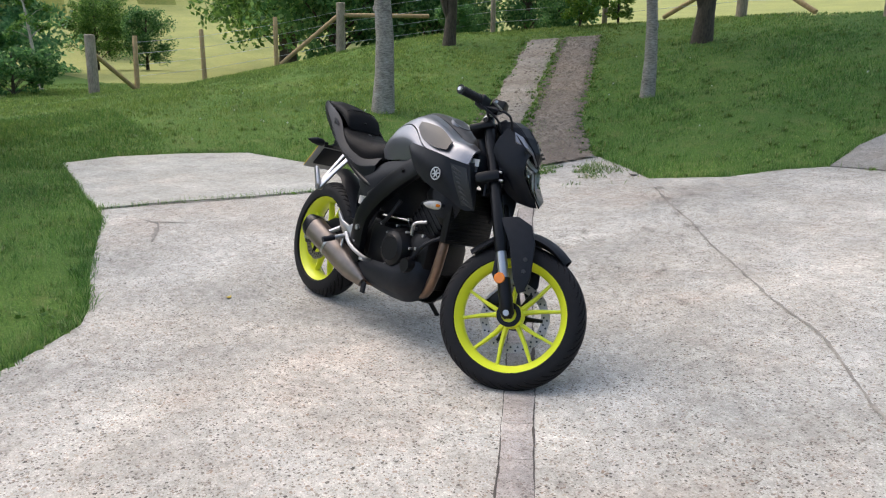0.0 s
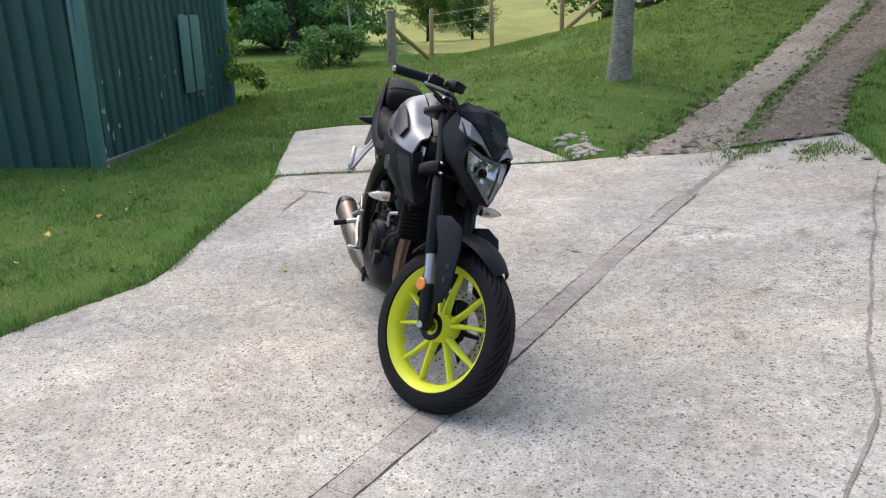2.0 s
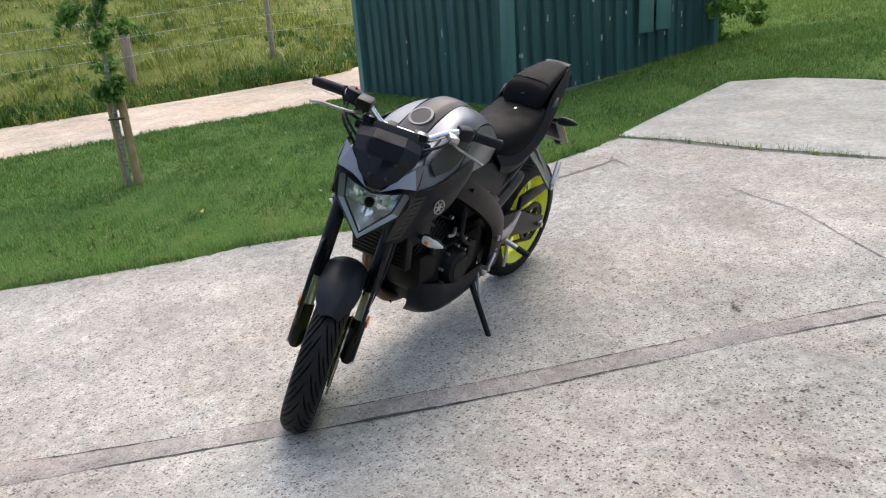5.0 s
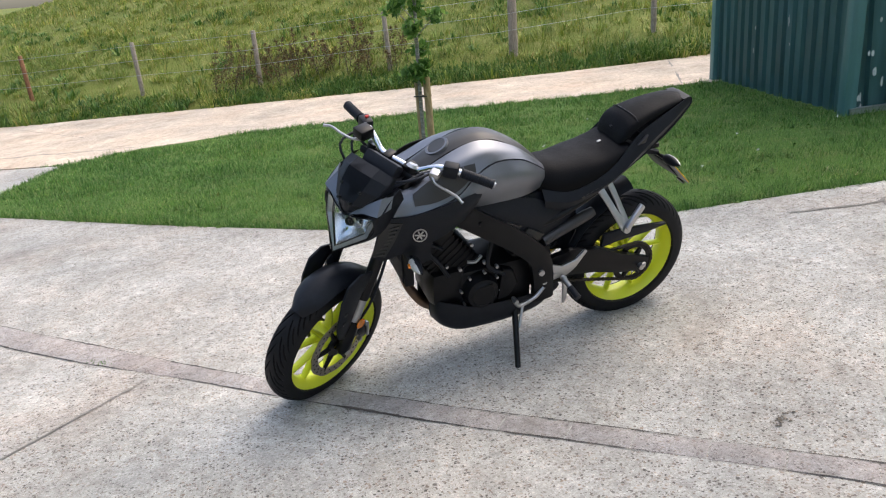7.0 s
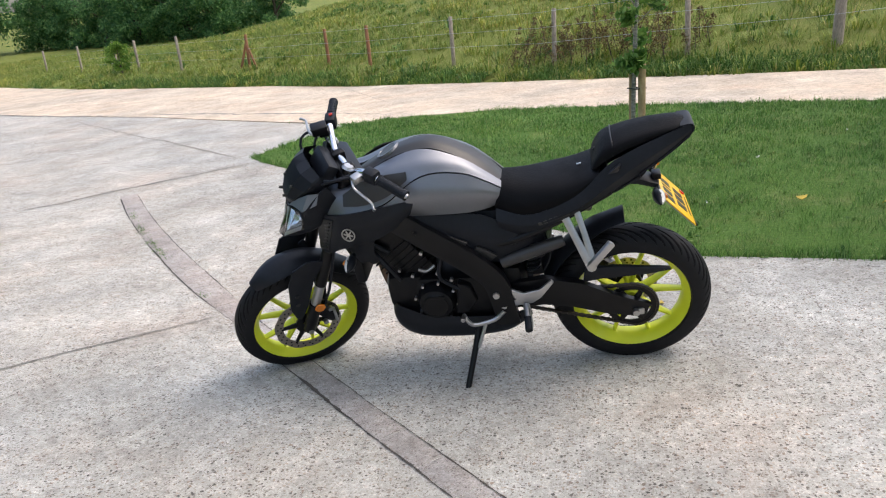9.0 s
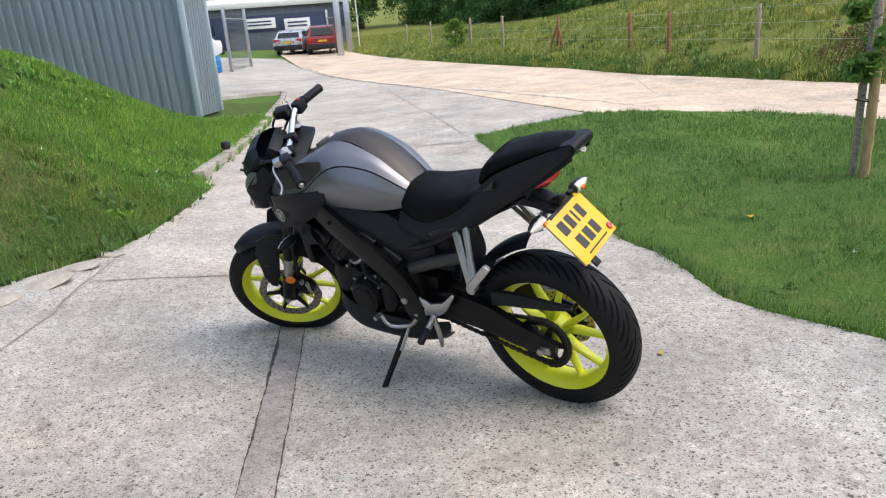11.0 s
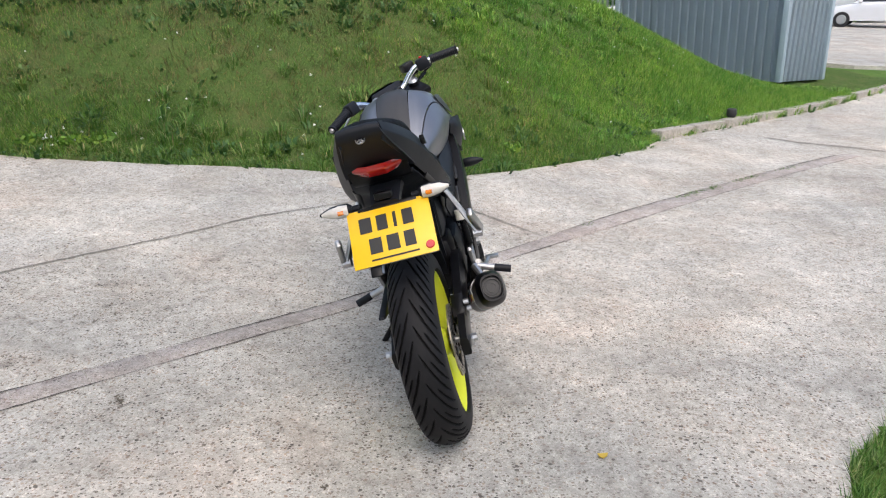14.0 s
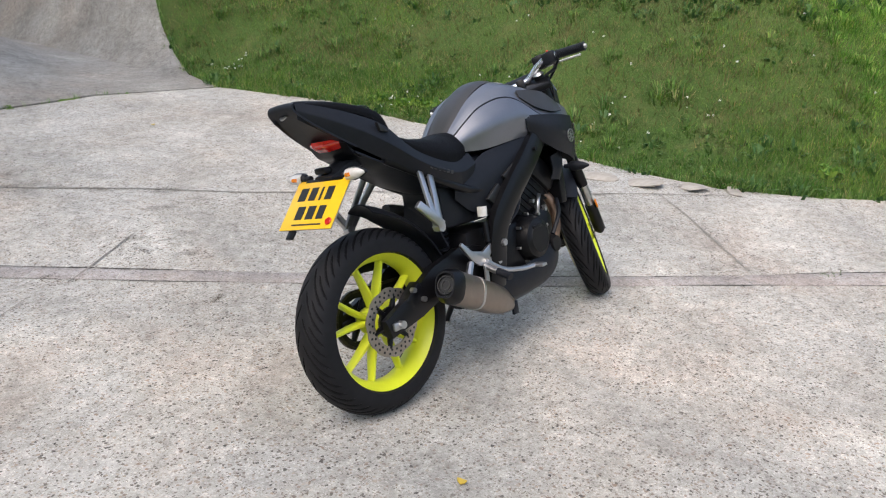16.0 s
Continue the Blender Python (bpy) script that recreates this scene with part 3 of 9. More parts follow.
RIGHT_UP = TRACK_R[::-1]
lane("track_left", TRACK_L, between(TRACK_L, RIGHT_UP, 0.5), TRACK, "dirty concrete wheel track up the bank", 0.03)
lane("track_right", between(TRACK_L, RIGHT_UP, 0.5), RIGHT_UP, TRACK_ROUGH, "rough stony wheel track up the bank", 0.031)
rnd = random.Random(31)
pebs, pebf = [], []
for k in range(2600):
    t, u = rnd.random() ** 1.3, 0.5 + 0.49 * rnd.random() if rnd.random() < 0.8 else rnd.random()
    i = min(3, int(t * 4))
    f = t * 4 - i
    lx, ly = TRACK_L[i][0] + (TRACK_L[i + 1][0] - TRACK_L[i][0]) * f, TRACK_L[i][1] + (TRACK_L[i + 1][1] - TRACK_L[i][1]) * f
    rx, ry = RIGHT_UP[i][0] + (RIGHT_UP[i + 1][0] - RIGHT_UP[i][0]) * f, RIGHT_UP[i][1] + (RIGHT_UP[i + 1][1] - RIGHT_UP[i][1]) * f
    x, y, s, a = lx + (rx - lx) * u, ly + (ry - ly) * u, rnd.uniform(0.012, 0.05), rnd.uniform(0, 6.28)
    n = len(pebs)
    pebs += [(x + s * math.cos(a + e) * rnd.uniform(0.7, 1.2), y + s * math.sin(a + e) * rnd.uniform(0.5, 1), 0.026) for e in (0, 1.26, 2.5, 3.77, 5.0)] + [(x, y, 0.03 + s * rnd.uniform(0.2, 0.5))]
    pebf += [(n + e, n + (e + 1) % 5, n + 5) for e in range(5)]
tagged(mesh_ob("track_stones", grounded(pebs), pebf, STONES), "loose brown stones on the track", "stones", kind="stuff")
# stains and dirt lying on the drive
def stain(x, y, r, seed, material=None, flat=0.6, turn=0.0):
    rnd = random.Random(seed)
    verts, faces = [], []
    n = 0
    for _ in range(int(60 * r / 0.15)):
        a, d = rnd.uniform(0, 6.28), r * rnd.random() ** 0.6
        cx, cy = d * math.cos(a), d * flat * math.sin(a)
        cx, cy = x + cx * math.cos(turn) - cy * math.sin(turn), y + cx * math.sin(turn) + cy * math.cos(turn)
        s = rnd.uniform(0.002, 0.006)
        ring = [(cx + s * math.cos(k * 1.047 + a) * rnd.uniform(0.6, 1.3), cy + s * math.sin(k * 1.047 + a) * rnd.uniform(0.6, 1.3)) for k in range(6)]
        verts += [(px, py, 0.0035) for px, py in ring] + [(cx, cy, 0.003 + s * 0.35)]
        faces += [(n + k, n + (k + 1) % 6, n + 6) for k in range(6)]
        n += 7
    return tagged(mesh_ob("dirt_patch", grounded(verts), faces, material or EARTH), "dark crumbs of dirt on the concrete", "dirt", kind="stuff")


for i, (x, y, r, f, tn) in enumerate(((-0.7, 0.985, 0.06, 0.35, 0.4), (-0.69, 0.98, 0.035, 0.35, 0.4), (-1.5, -0.63, 0.035, 0.5, 0), (0.0, 1.4, 0.3, 0.5, 2.4), (-0.68, 1.75, 0.3, 0.6, 2.3), (0.35, 1.85, 0.22, 0.5, 2.3), (-0.05, 2.0, 0.25, 0.4, 2.4), (-1.12, 1.58, 0.12, 0.5, 2.4), (-1.9, 2.2, 0.25, 0.5, 2.3), (2.75, -2.15, 0.12, 0.3, 2.35), (3.2, -2.6, 0.16, 0.3, 2.35), (-1.2, 3.1, 0.3, 0.6, 2.4), (2.5, 0.15, 0.25, 0.5, 2.0), (-1.08, 0.19, 0.02, 0.6, 0), (0.75, 4.6, 0.05, 0.4, 1.0), (4.9, -2.6, 0.3, 0.3, 2.35))):
    stain(x, y, r, i, flat=f, turn=tn)


for i, (x, y, r, f) in enumerate(((-0.63, 1.8, 0.2, 0.5), (-0.55, 1.49, 0.24, 0.5), (-0.09, 2.15, 0.2, 0.45), (-0.22, 2.38, 0.25, 0.4), (0.01, 1.42, 0.14, 0.5), (0.11, 2.03, 0.12, 0.5), (0.05, 1.18, 0.16, 0.5), (-0.71, 0.94, 0.06, 0.6), (-2.14, 2.74, 0.28, 0.5), (-1.48, 2.11, 0.25, 0.4), (-0.7, 1.67, 0.2, 0.5), (-1.13, 1.65, 0.2, 0.3), (-0.36, 2.12, 0.3, 0.5), (0.26, 1.55, 0.3, 0.5), (0.65, 1.2, 0.25, 0.5), (-0.43, 1.71, 0.2, 0.5), (-1.15, 3.22, 0.34, 0.5), (-0.85, 2.95, 0.3, 0.5), (-0.5, 2.62, 0.3, 0.45), (-0.15, 2.4, 0.3, 0.35), (-0.55, 1.7, 0.16, 0.3), (2.45, 0.3, 0.3, 0.5), (2.75, -0.1, 0.3, 0.5), (5.4, -2.78, 0.4, 0.2), (6.4, -3.8, 0.5, 0.2))):
    ring = [(0.0, 0.0, 0.0)] + [(math.cos(k * math.pi / 12), math.sin(k * math.pi / 12), 0.0) for k in range(24)]
    film = mesh_ob("dirt_film", ring, [(0, k + 1, (k + 1) % 24 + 1) for k in range(24)], DIRTFILM)
    slope = (at(x + 0.1, y) - at(x - 0.1, y)) / 0.2, (at(x, y + 0.1) - at(x, y - 0.1)) / 0.2
    film.matrix_basis = pose(x, y, at(x, y) + 0.006, math.degrees(math.atan(slope[1])), -math.degrees(math.atan(slope[0])), 0) @ pose(0, 0, 0, 0, 0, 135 + 20 * math.sin(i * 2.3)) @ Matrix.Diagonal((r, r * f, 1, 1))
    tagged(film, "thin film of brown dirt on the concrete", "dirt", kind="stuff")


def lump(name, x, y, size, material, label, category, seed, lift=0.3):
    """A broken stone or lump of concrete half sunk in the ground."""
    bm = bmesh.new()
    bmesh.ops.create_icosphere(bm, subdivisions=2, radius=1.0)
    rnd = random.Random(seed)
    cuts = [Vector((rnd.uniform(-1, 1), rnd.uniform(-1, 1), rnd.uniform(-0.6, 1))).normalized() for _ in range(7)]
    for v in bm.verts:
        for c in cuts:
            d = v.co.dot(c)
            if d > 0.66:
                v.co -= c * (d - 0.66)
        v.co *= rnd.uniform(0.94, 1.05)
    bmesh.ops.scale(bm, vec=size, verts=bm.verts[:])
    ob = part(name, bm, material, smooth=25)
    ob.matrix_basis = pose(x, y, at(x, y) + size[2] * lift, rnd.uniform(-8, 8), rnd.uniform(-8, 8), rnd.uniform(0, 360))
    return tagged(ob, label, category)


rnd = random.Random(9)
for k in range(26):
    a = rnd.random()
    x, y = -2.98 - 0.75 * rnd.random(), 1.78 + 0.35 * rnd.random()
    s = rnd.uniform(0.03, 0.1)
    tagged(lump("rubble_stone", x, y, (s, s * rnd.uniform(0.6, 1), s * rnd.uniform(0.25, 0.5)), RUBBLE, "pale lump of broken concrete by the slab", "stone", k), group="rubble by the slab")
for k, (x, y, sx, sy) in enumerate(((2.32, 0.55, 0.2, 0.12), (2.5, 0.25, 0.16, 0.1), (2.2, 0.8, 0.16, 0.12), (2.62, 0.0, 0.1, 0.07), (-1.75, 3.62, 0.1, 0.06))):
    tagged(lump("broken_edge", x, y, (sx, sy, 0.02), RUBBLE, "broken pale edge of the concrete", "stone", 40 + k), group="broken edges")


# kerb along the drive's far side
kerb = tagged(thing("kerb"), "low concrete kerb beside the drive", "kerb", kind="structure")
kline = resample([(4.72, -1.9), (5.7, -2.88), (7.43, -4.55), (9.79, -6.58), (12.35, -8.8), (14.4, -10.45)], 0.92)
for i, (a, b) in enumerate(zip(kline, kline[1:])):
    ln = math.hypot(b[0] - a[0], b[1] - a[1])
    k = part("kerb_stone", box_bm((ln - 0.006, 0.14, 0.26), (0, 0, 0), 0.014), KERB, kerb)
    k.matrix_basis = pose((a[0] + b[0]) / 2, (a[1] + b[1]) / 2, (at(a[0] - 0.1, a[1] - 0.1) + at(b[0] - 0.1, b[1] - 0.1)) / 2 - 0.035, 0, math.degrees(math.atan2(at(a[0] - 0.1, a[1] - 0.1) - at(b[0] - 0.1, b[1] - 0.1), ln)), math.degrees(math.atan2(b[1] - a[1], b[0] - a[0])))
pot_bm = lathe_bm([(0.001, 0.05), (0.05, 0.05), (0.06, 0.035), (0.062, -0.02), (0.05, -0.05), (0.001, -0.05)], (0, 0, 0), 24, closed=False)
pot = part("black_cap", pot_bm, BODY_EARLY, smooth=40)
pot.matrix_basis = pose(5.93, -3.05, at(5.83, -3.15) + 0.14, 90, 0, 0)
tagged(pot, "small black rubber cap lying on the kerb", "cap")


# ---- green steel shed ----
def beam_rail(p, q, r):
    return tube_bm([p, q], r, 4)


def plate_flag(top, wide=0.9, tall=1.6, thick=0.015):
    """A hanging banner below a point."""
    x, y, z = top
    bm = bmesh.new()
    rings_bm([[(x + wide * u * 0.75 + 0.06 * math.sin(3 * v), y + wide * u * 0.65, z - tall * v) for u, v in ((0, 0), (1, 0.12), (0.95, 0.9), (0.05, 1))], [(x + wide * u * 0.75 + thick, y + wide * u * 0.65 - thick, z - tall * v) for u, v in ((0, 0), (1, 0.12), (0.95, 0.9), (0.05, 1))]], bm=bm)
    return bm



def sheet_bm(length, tall, pitch=0.19, depth=0.035):
    """A wall of trapezoid steel sheet along x, from the ground up."""
    bm = bmesh.new()
    pts, x = [], 0.0
    while x < length:
        for f, y in ((0.0, 0.0), (0.5, 0.0), (0.6, depth), (0.9, depth)):
            if x + f * pitch <= length:
                pts.append((x + f * pitch, y))
        x += pitch
    pts.append((length, 0.0))
    lo, hi = [bm.verts.new((a, b, 0)) for a, b in pts], [bm.verts.new((a, b, tall)) for a, b in pts]
    for i in range(len(pts) - 1):
        bm.faces.new((lo[i], lo[i + 1], hi[i + 1], hi[i]))
    bmesh.ops.solidify(bm, geom=bm.faces[:], thickness=0.004)
    return bm


def shed(name, corners, base, tall, material, label, pitch=0.19, trim=0.11):
    """A steel shed on corner points; each side a sheeted wall, with corner flashings, foot rails and a flat roof."""
    root = tagged(thing(name), label, "shed")
    n = len(corners)
    for i in range(n):
        a, b = Vector(corners[i]).to_3d(), Vector(corners[(i + 1) % n]).to_3d()
        way = b - a
        turn = math.degrees(math.atan2(way.y, way.x))
        w = part("wall", sheet_bm(way.length, tall, pitch), material, root, smooth=0)
        w.matrix_basis = pose(a.x, a.y, base[i], 0, math.degrees(math.atan2(base[i] - base[(i + 1) % n], way.length)), turn)
        c = part("corner_trim", box_bm((trim, trim, tall), (0, 0, tall / 2), 0.008), material, root)
        c.matrix_basis = pose(a.x, a.y, base[i], 0, 0, turn)
    top = max(base) + tall
    bm = bmesh.new()
    f = bm.faces.new([bm.verts.new((x, y, top - 0.02)) for x, y in corners])
    r = bmesh.ops.extrude_face_region(bm, geom=[f])
    bmesh.ops.translate(bm, vec=(0, 0, 0.08), verts=[v for v in r["geom"] if isinstance(v, bmesh.types.BMVert)])
    part("roof", bm, material, root)
    return root


green = shed("green_shed", [(-4.91, -5.25), (-4.2, -2.5), (-7.65, -1.55), (-8.36, -4.3)], [0.05, 0.12, 0.29, 0.15], 2.6, GREEN_TIN, "dark green corrugated steel shed with chipped paint")
a, b = Vector((-4.2, -2.5, 0.12)), Vector((-7.65, -1.55, 0.29))
foot = part("foot_rail", beam_rail(a + Vector((0.02, 0.05, 0.06)), b + Vector((0.02, 0.05, 0.06)), 0.035), STEEL, green, "scuffed pale foot rail")
for t0 in (0.6, 0.69):
    p = a.lerp(b, t0)
    d = part("hatch", box_bm((0.27, 0.016, 0.9), (0, 0, 0), 0.005), GREEN_TIN, green, "small green hatch")
    d.matrix_basis = pose(p.x + 0.012, p.y + 0.046, p.z + 0.95, 0, 0, 180 - 15.4)
chipmat = plain("bare_primer", (0.55, 0.6, 0.58), 0.7, vary=0.2)
rnd = random.Random(12)
for k in range(46):
    front = k % 3 > 0
    t = rnd.random() ** 1.6 if front else rnd.uniform(0.3, 1)
    p = a.lerp(b, t * 0.9 + 0.02) if front else Vector((-4.91, -5.25, 0.05)).lerp(a, t)
    n = Vector((0.27, 0.96, 0)) if front else Vector((0.968, -0.25, 0))
    u = (b - a).normalized() if front else (a - Vector((-4.91, -5.25, 0.05))).normalized()
    p = p + n * 0.04 + Vector((0, 0, (0.08 + rnd.random() ** 1.8 * 0.9) if front else 0.3 + rnd.random() * 0.8))
    w, h = rnd.uniform(0.006, 0.022), rnd.uniform(0.01, 0.06)
    if not front and k > 12:
        continue
    chips = bmesh.new()
    vs = [chips.verts.new(p + u * (w * math.cos(q * 0.9) * rnd.uniform(0.6, 1.2)) + Vector((0, 0, h * math.sin(q * 0.9) * rnd.uniform(0.6, 1.2)))) for q in range(7)]
    chips.faces.new(vs)
    part("paint_chip", chips, chipmat, green, "pale chip in the green paint", smooth=0)
shed("grey_shed", [(9.97, -5.25), (12.95, -2.72), (14.07, -4.04), (11.08, -6.55)][::-1], [-0.4, -0.35, -0.35, -0.3], 3.6, GREY_TIN, "grey-blue corrugated steel building behind the bank")


# ---- fences ----
def post(name, x, y, tall, r, material, label, round_=True, lean=(0, 0), group="fence posts", sink=0.15):
    rnd = random.Random(int(x * 71 + y * 13))
    if round_:
        bm = tube_bm([(0, 0, -sink), (0, 0, tall * 0.5), (0, 0, tall - 0.015), (0, 0, tall)], [r * 1.05, r, r * 0.97, r * 0.8], 12)
    else:
        bm = box_bm((r * 2, r * 1.7, tall + sink), (0, 0, (tall - sink) / 2), 0.008)
    ob = part(name, bm, material)
    ob.matrix_basis = pose(x, y, at(x, y), lean[0] + rnd.uniform(-1.5, 1.5), lean[1] + rnd.uniform(-1.5, 1.5), rnd.uniform(0, 360))
    return tagged(ob, label, "post", group)


def wires(name, line, heights, label, r=0.004):
    bm = bmesh.new()
    for h in heights:
        tube_bm([(x, y, at(x, y) + h) for x, y in line], r, 5, bm)
    return tagged(part(name, bm, STEEL), label, "wire")


NORTH = [(-14.75, 1.4), (-15.39, 2.45), (-14.98, 3.9), (-14.39, 5.48), (-13.7, 6.87), (-11.4, 9.8), (-9.5, 11.6), (-6.6, 12.6), (-3.6, 12.4), (-0.6, 12.2)]
for i, (x, y) in enumerate(NORTH):
    if i in (0, 4, 7):
        post("strainer_post", x, y, 1.25, 0.11, WOOD_OLD, "thick weathered strainer post of the field fence")
    else:
        post("fence_post", x, y, 1.22, 0.055 if i < 4 else 0.06, WOOD_NEW if i < 5 else WOOD_OLD, "pale round softwood fence post" if i < 5 else "brown round fence post on the bank")
wires("fence_wire", NORTH[1:], (0.35, 0.6, 0.85, 1.1), "taut steel wires of the field fence")
for (x0, y0, h0), (x1, y1, h1) in (((-14.78, 1.45, 0.85), (-15.35, 2.4, 0.05)), ((-13.75, 6.8, 0.95), (-14.3, 5.55, 0.1)), ((-13.65, 6.95, 0.95), (-12.4, 8.6, 0.55)), ((-6.6, 12.6, 1.0), (-4.9, 12.4, 0.1)), ((-6.7, 12.6, 0.9), (-8.2, 12.1, 0.1))):
    bm = tube_bm([(x0, y0, at(x0, y0) + h0), (x1, y1, at(x1, y1) + h1)], 0.05, 10)
    tagged(part("fence_brace", bm, WOOD_NEW), "pale round timber brace of the strainer post", "brace", "fence braces")
WEST = [(-8.9, -9.4), (-6.4, -9.2), (-4.0, -9.95), (-1.9, -11.0), (0.5, -12.0), (2.86, -13.55), (5.3, -14.95), (6.9, -16.2), (10.4, -18.4), (14.4, -21.0), (17.5, -23.0), (19.6, -24.6), (23.4, -27.2), (27.5, -29.8)]
for i, (x, y) in enumerate(WEST):
    red = i in (6, 7, 8)
    post("meadow_post", x, y, 1.1, 0.05 if i != 2 else 0.085, WOOD_RED if red else WOOD_OLD, "reddish treated post of the meadow fence" if red else "weathered grey post of the meadow fence")
for dx in (-0.35, 0.3):
    bm = tube_bm([(10.4 + dx, -18.3 - dx * 0.3, at(10.4, -18.4)), (10.4, -18.4, at(10.4, -18.4) + 0.8)], 0.04, 8)
    tagged(part("fence_brace", bm, WOOD_RED), "reddish timber brace of the meadow fence", "brace", "fence braces")
wires("meadow_wire", WEST, (0.3, 0.6, 0.9), "thin wires of the meadow fence", 0.003)


# ---- yard beyond the gate ----
NAVY = painted_tin("navy_cladding", (0.02, 0.035, 0.085), (0.1, 0.12, 0.18), 0.85)
YARDGREY = painted_tin("grey_cladding", (0.1, 0.12, 0.16), (0.2, 0.22, 0.26), 0.85)
ROOFWHITE = plain("white_roof_sheet", (0.66, 0.68, 0.68), 0.5, vary=0.1, scale=3)
WHITE = plain("white_paint", (0.75, 0.76, 0.77), 0.4, vary=0.06)
BLUE = plain("blue_plastic", (0.01, 0.16, 0.42), 0.35, vary=0.1)


def palisade(name, a, b, tall, label, rails=2):
    """A fence of pointed upright pales on two rails, with end posts."""
    root = tagged(thing(name), label, "fence")
    ax, ay, bx, by = *a, *b
    ln = math.hypot(bx - ax, by - ay)
    turn = math.degrees(math.atan2(by - ay, bx - ax))
    n = int(ln / 0.155)
    za, zb = at(ax, ay), at(bx, by)
    pale = None
    for k in range(n + 1):
        t = k / n
        x, y, z = ax + (bx - ax) * t, ay + (by - ay) * t, za + (zb - za) * t
        m = pose(x, y, z, 0, 0, turn)
        if pale is None:
            bm = bmesh.new()
            out = [(-0.032, 0.05), (0.032, 0.05), (0.032, tall - 0.1), (0.012, tall), (-0.012, tall), (-0.032, tall - 0.1)]
            f = bm.faces.new([bm.verts.new((px, 0, pz)) for px, pz in out])
            bmesh.ops.solidify(bm, geom=[f], thickness=0.012)
            pale = part("pale", bm, STEEL, root, smooth=0)
            pale.matrix_basis = m
        else:
            o = new("pale", pale.data)
            o.parent = root
            o.matrix_basis = m
    for h in (0.4, tall - 0.4)[:rails]:
        r = part("rail", tube_bm([(ax, ay, za + h), (bx, by, zb + h)], 0.03, 6), STEEL, root)
    for x, y, z in ((ax, ay, za), (bx, by, zb)):
        p = part("end_post", box_bm((0.12, 0.12, tall + 0.1), (0, 0, tall / 2), 0.008), STEEL, root)
        p.matrix_basis = pose(x, y, z, 0, 0, turn)
    return root


palisade("palisade_gate", (26.8, -18.5), (24.6, -15.9), 2.5, "galvanised steel palisade gate leaf standing open")
palisade("palisade_fence", (20.0, -7.6), (24.3, 4.5), 2.4, "galvanised steel palisade fence behind the bank")
palisade("gate_leaf", (29.0, -26.1), (31.6, -27.6), 2.4, "galvanised steel palisade gate leaf folded back")
for x, y in ((28.6, -25.7), (30.2, -27.9)):
    p = part("gate_post", box_bm((0.3, 0.3, 2.9), (0, 0, 1.4), 0.015), STEEL)
    p.matrix_basis = pose(x, y, at(x, y), 0, 0, 35)
    tagged(p, "square grey steel gate post", "post", "gate posts")
drum = part("blue_drum", lathe_bm([(0.001, 0.44), (0.27, 0.44), (0.29, 0.42), (0.3, 0.2), (0.315, 0.18), (0.3, 0.16), (0.3, -0.14), (0.315, -0.16), (0.3, -0.18), (0.29, -0.42), (0.27, -0.44), (0.001, -0.44)], (0, 0, 0), 28, closed=False), BLUE)
drum.matrix_basis = pose(24.3, -15.0, at(24.3, -15.0) + 0.34, 90, 0, 0) @ Matrix.Scale(0.72, 4)
tagged(drum, "blue plastic drum beside the gate", "drum")

unit = tagged(thing("yard_building"), "long low navy and grey clad building with a white roof edge", "building")
bx, by, turn = 41.5, -31.5, -127
UNIT = pose(bx, by, -1.25, 0, 0, turn)
for nm, sz, ctr, mt in (("wall", (22, 9, 3.0), (-6, 4.6, 1.5), YARDGREY), ("cladding_band", (22.1, 0.1, 1.1), (-6, 0.06, 1.9), NAVY), ("fascia", (23, 0.5, 0.35), (-6, -0.1, 3.15), ROOFWHITE)):
    o = part(nm, box_bm(sz, ctr, 0.02), mt, unit)
    o.matrix_basis = UNIT
rf = bmesh.new()
rings_bm([[(-17.5, -0.4, 3.3), (-17.5, 4.6, 3.75), (-17.5, 9.6, 3.3), (-17.5, 9.6, 3.1), (-17.5, -0.4, 3.1)], [(5.5, -0.4, 3.3), (5.5, 4.6, 3.75), (5.5, 9.6, 3.3), (5.5, 9.6, 3.1), (5.5, -0.4, 3.1)]], bm=rf)
part("roof", rf, ROOFWHITE, unit, smooth=0).matrix_basis = UNIT
for x, w, h, z, mt, nm in ((-3.6, 1.0, 2.1, 1.05, NAVY, "door"), (3.0, 1.0, 2.1, 1.05, NAVY, "door"), (-9.5, 2.6, 0.8, 1.9, WHITE, "sign"), (-1.0, 2.2, 0.7, 1.9, WHITE, "sign"), (1.6, 1.8, 0.8, 1.7, WHITE, "sign")):
    o = part(nm, box_bm((w, 0.08, h), (x, -0.05, z), 0.01), mt, unit, "white sign with dark bars" if nm == "sign" else "")
    o.matrix_basis = UNIT
    if nm == "sign":
        for k in range(2):
            bar = part("sign_bar", box_bm((w * 0.75, 0.02, h * 0.14), (x, -0.1, z + h * (0.16 - 0.3 * k))), NAVY, unit)
            bar.matrix_basis = UNIT
flag = tagged(thing("feather_flag"), "navy advertising flag on a white pole", "flag")
part("pole", tube_bm([(33.5, -31.8, -1.2), (33.5, -31.8, 2.4), (33.3, -31.6, 4.0)], 0.035, 8), WHITE, flag)
part("banner", plate_flag((33.3, -31.6, 4.0)), NAVY, flag)
part("banner_patch", plate_flag((33.28, -31.62, 3.6), 0.25, 0.35, 0.03), WHITE, flag)
for x, y in ((24.0, -1.0), (27.5, -3.0)):
    fl = tagged(thing("feather_flag"), "white advertising flag on a pole behind the palisade", "flag")
    part("pole", tube_bm([(x, y, -0.5), (x, y, 2.6)], 0.03, 8), WHITE, fl)
    part("banner", plate_flag((x, y, 2.9), 0.45, 1.6), WHITE, fl)


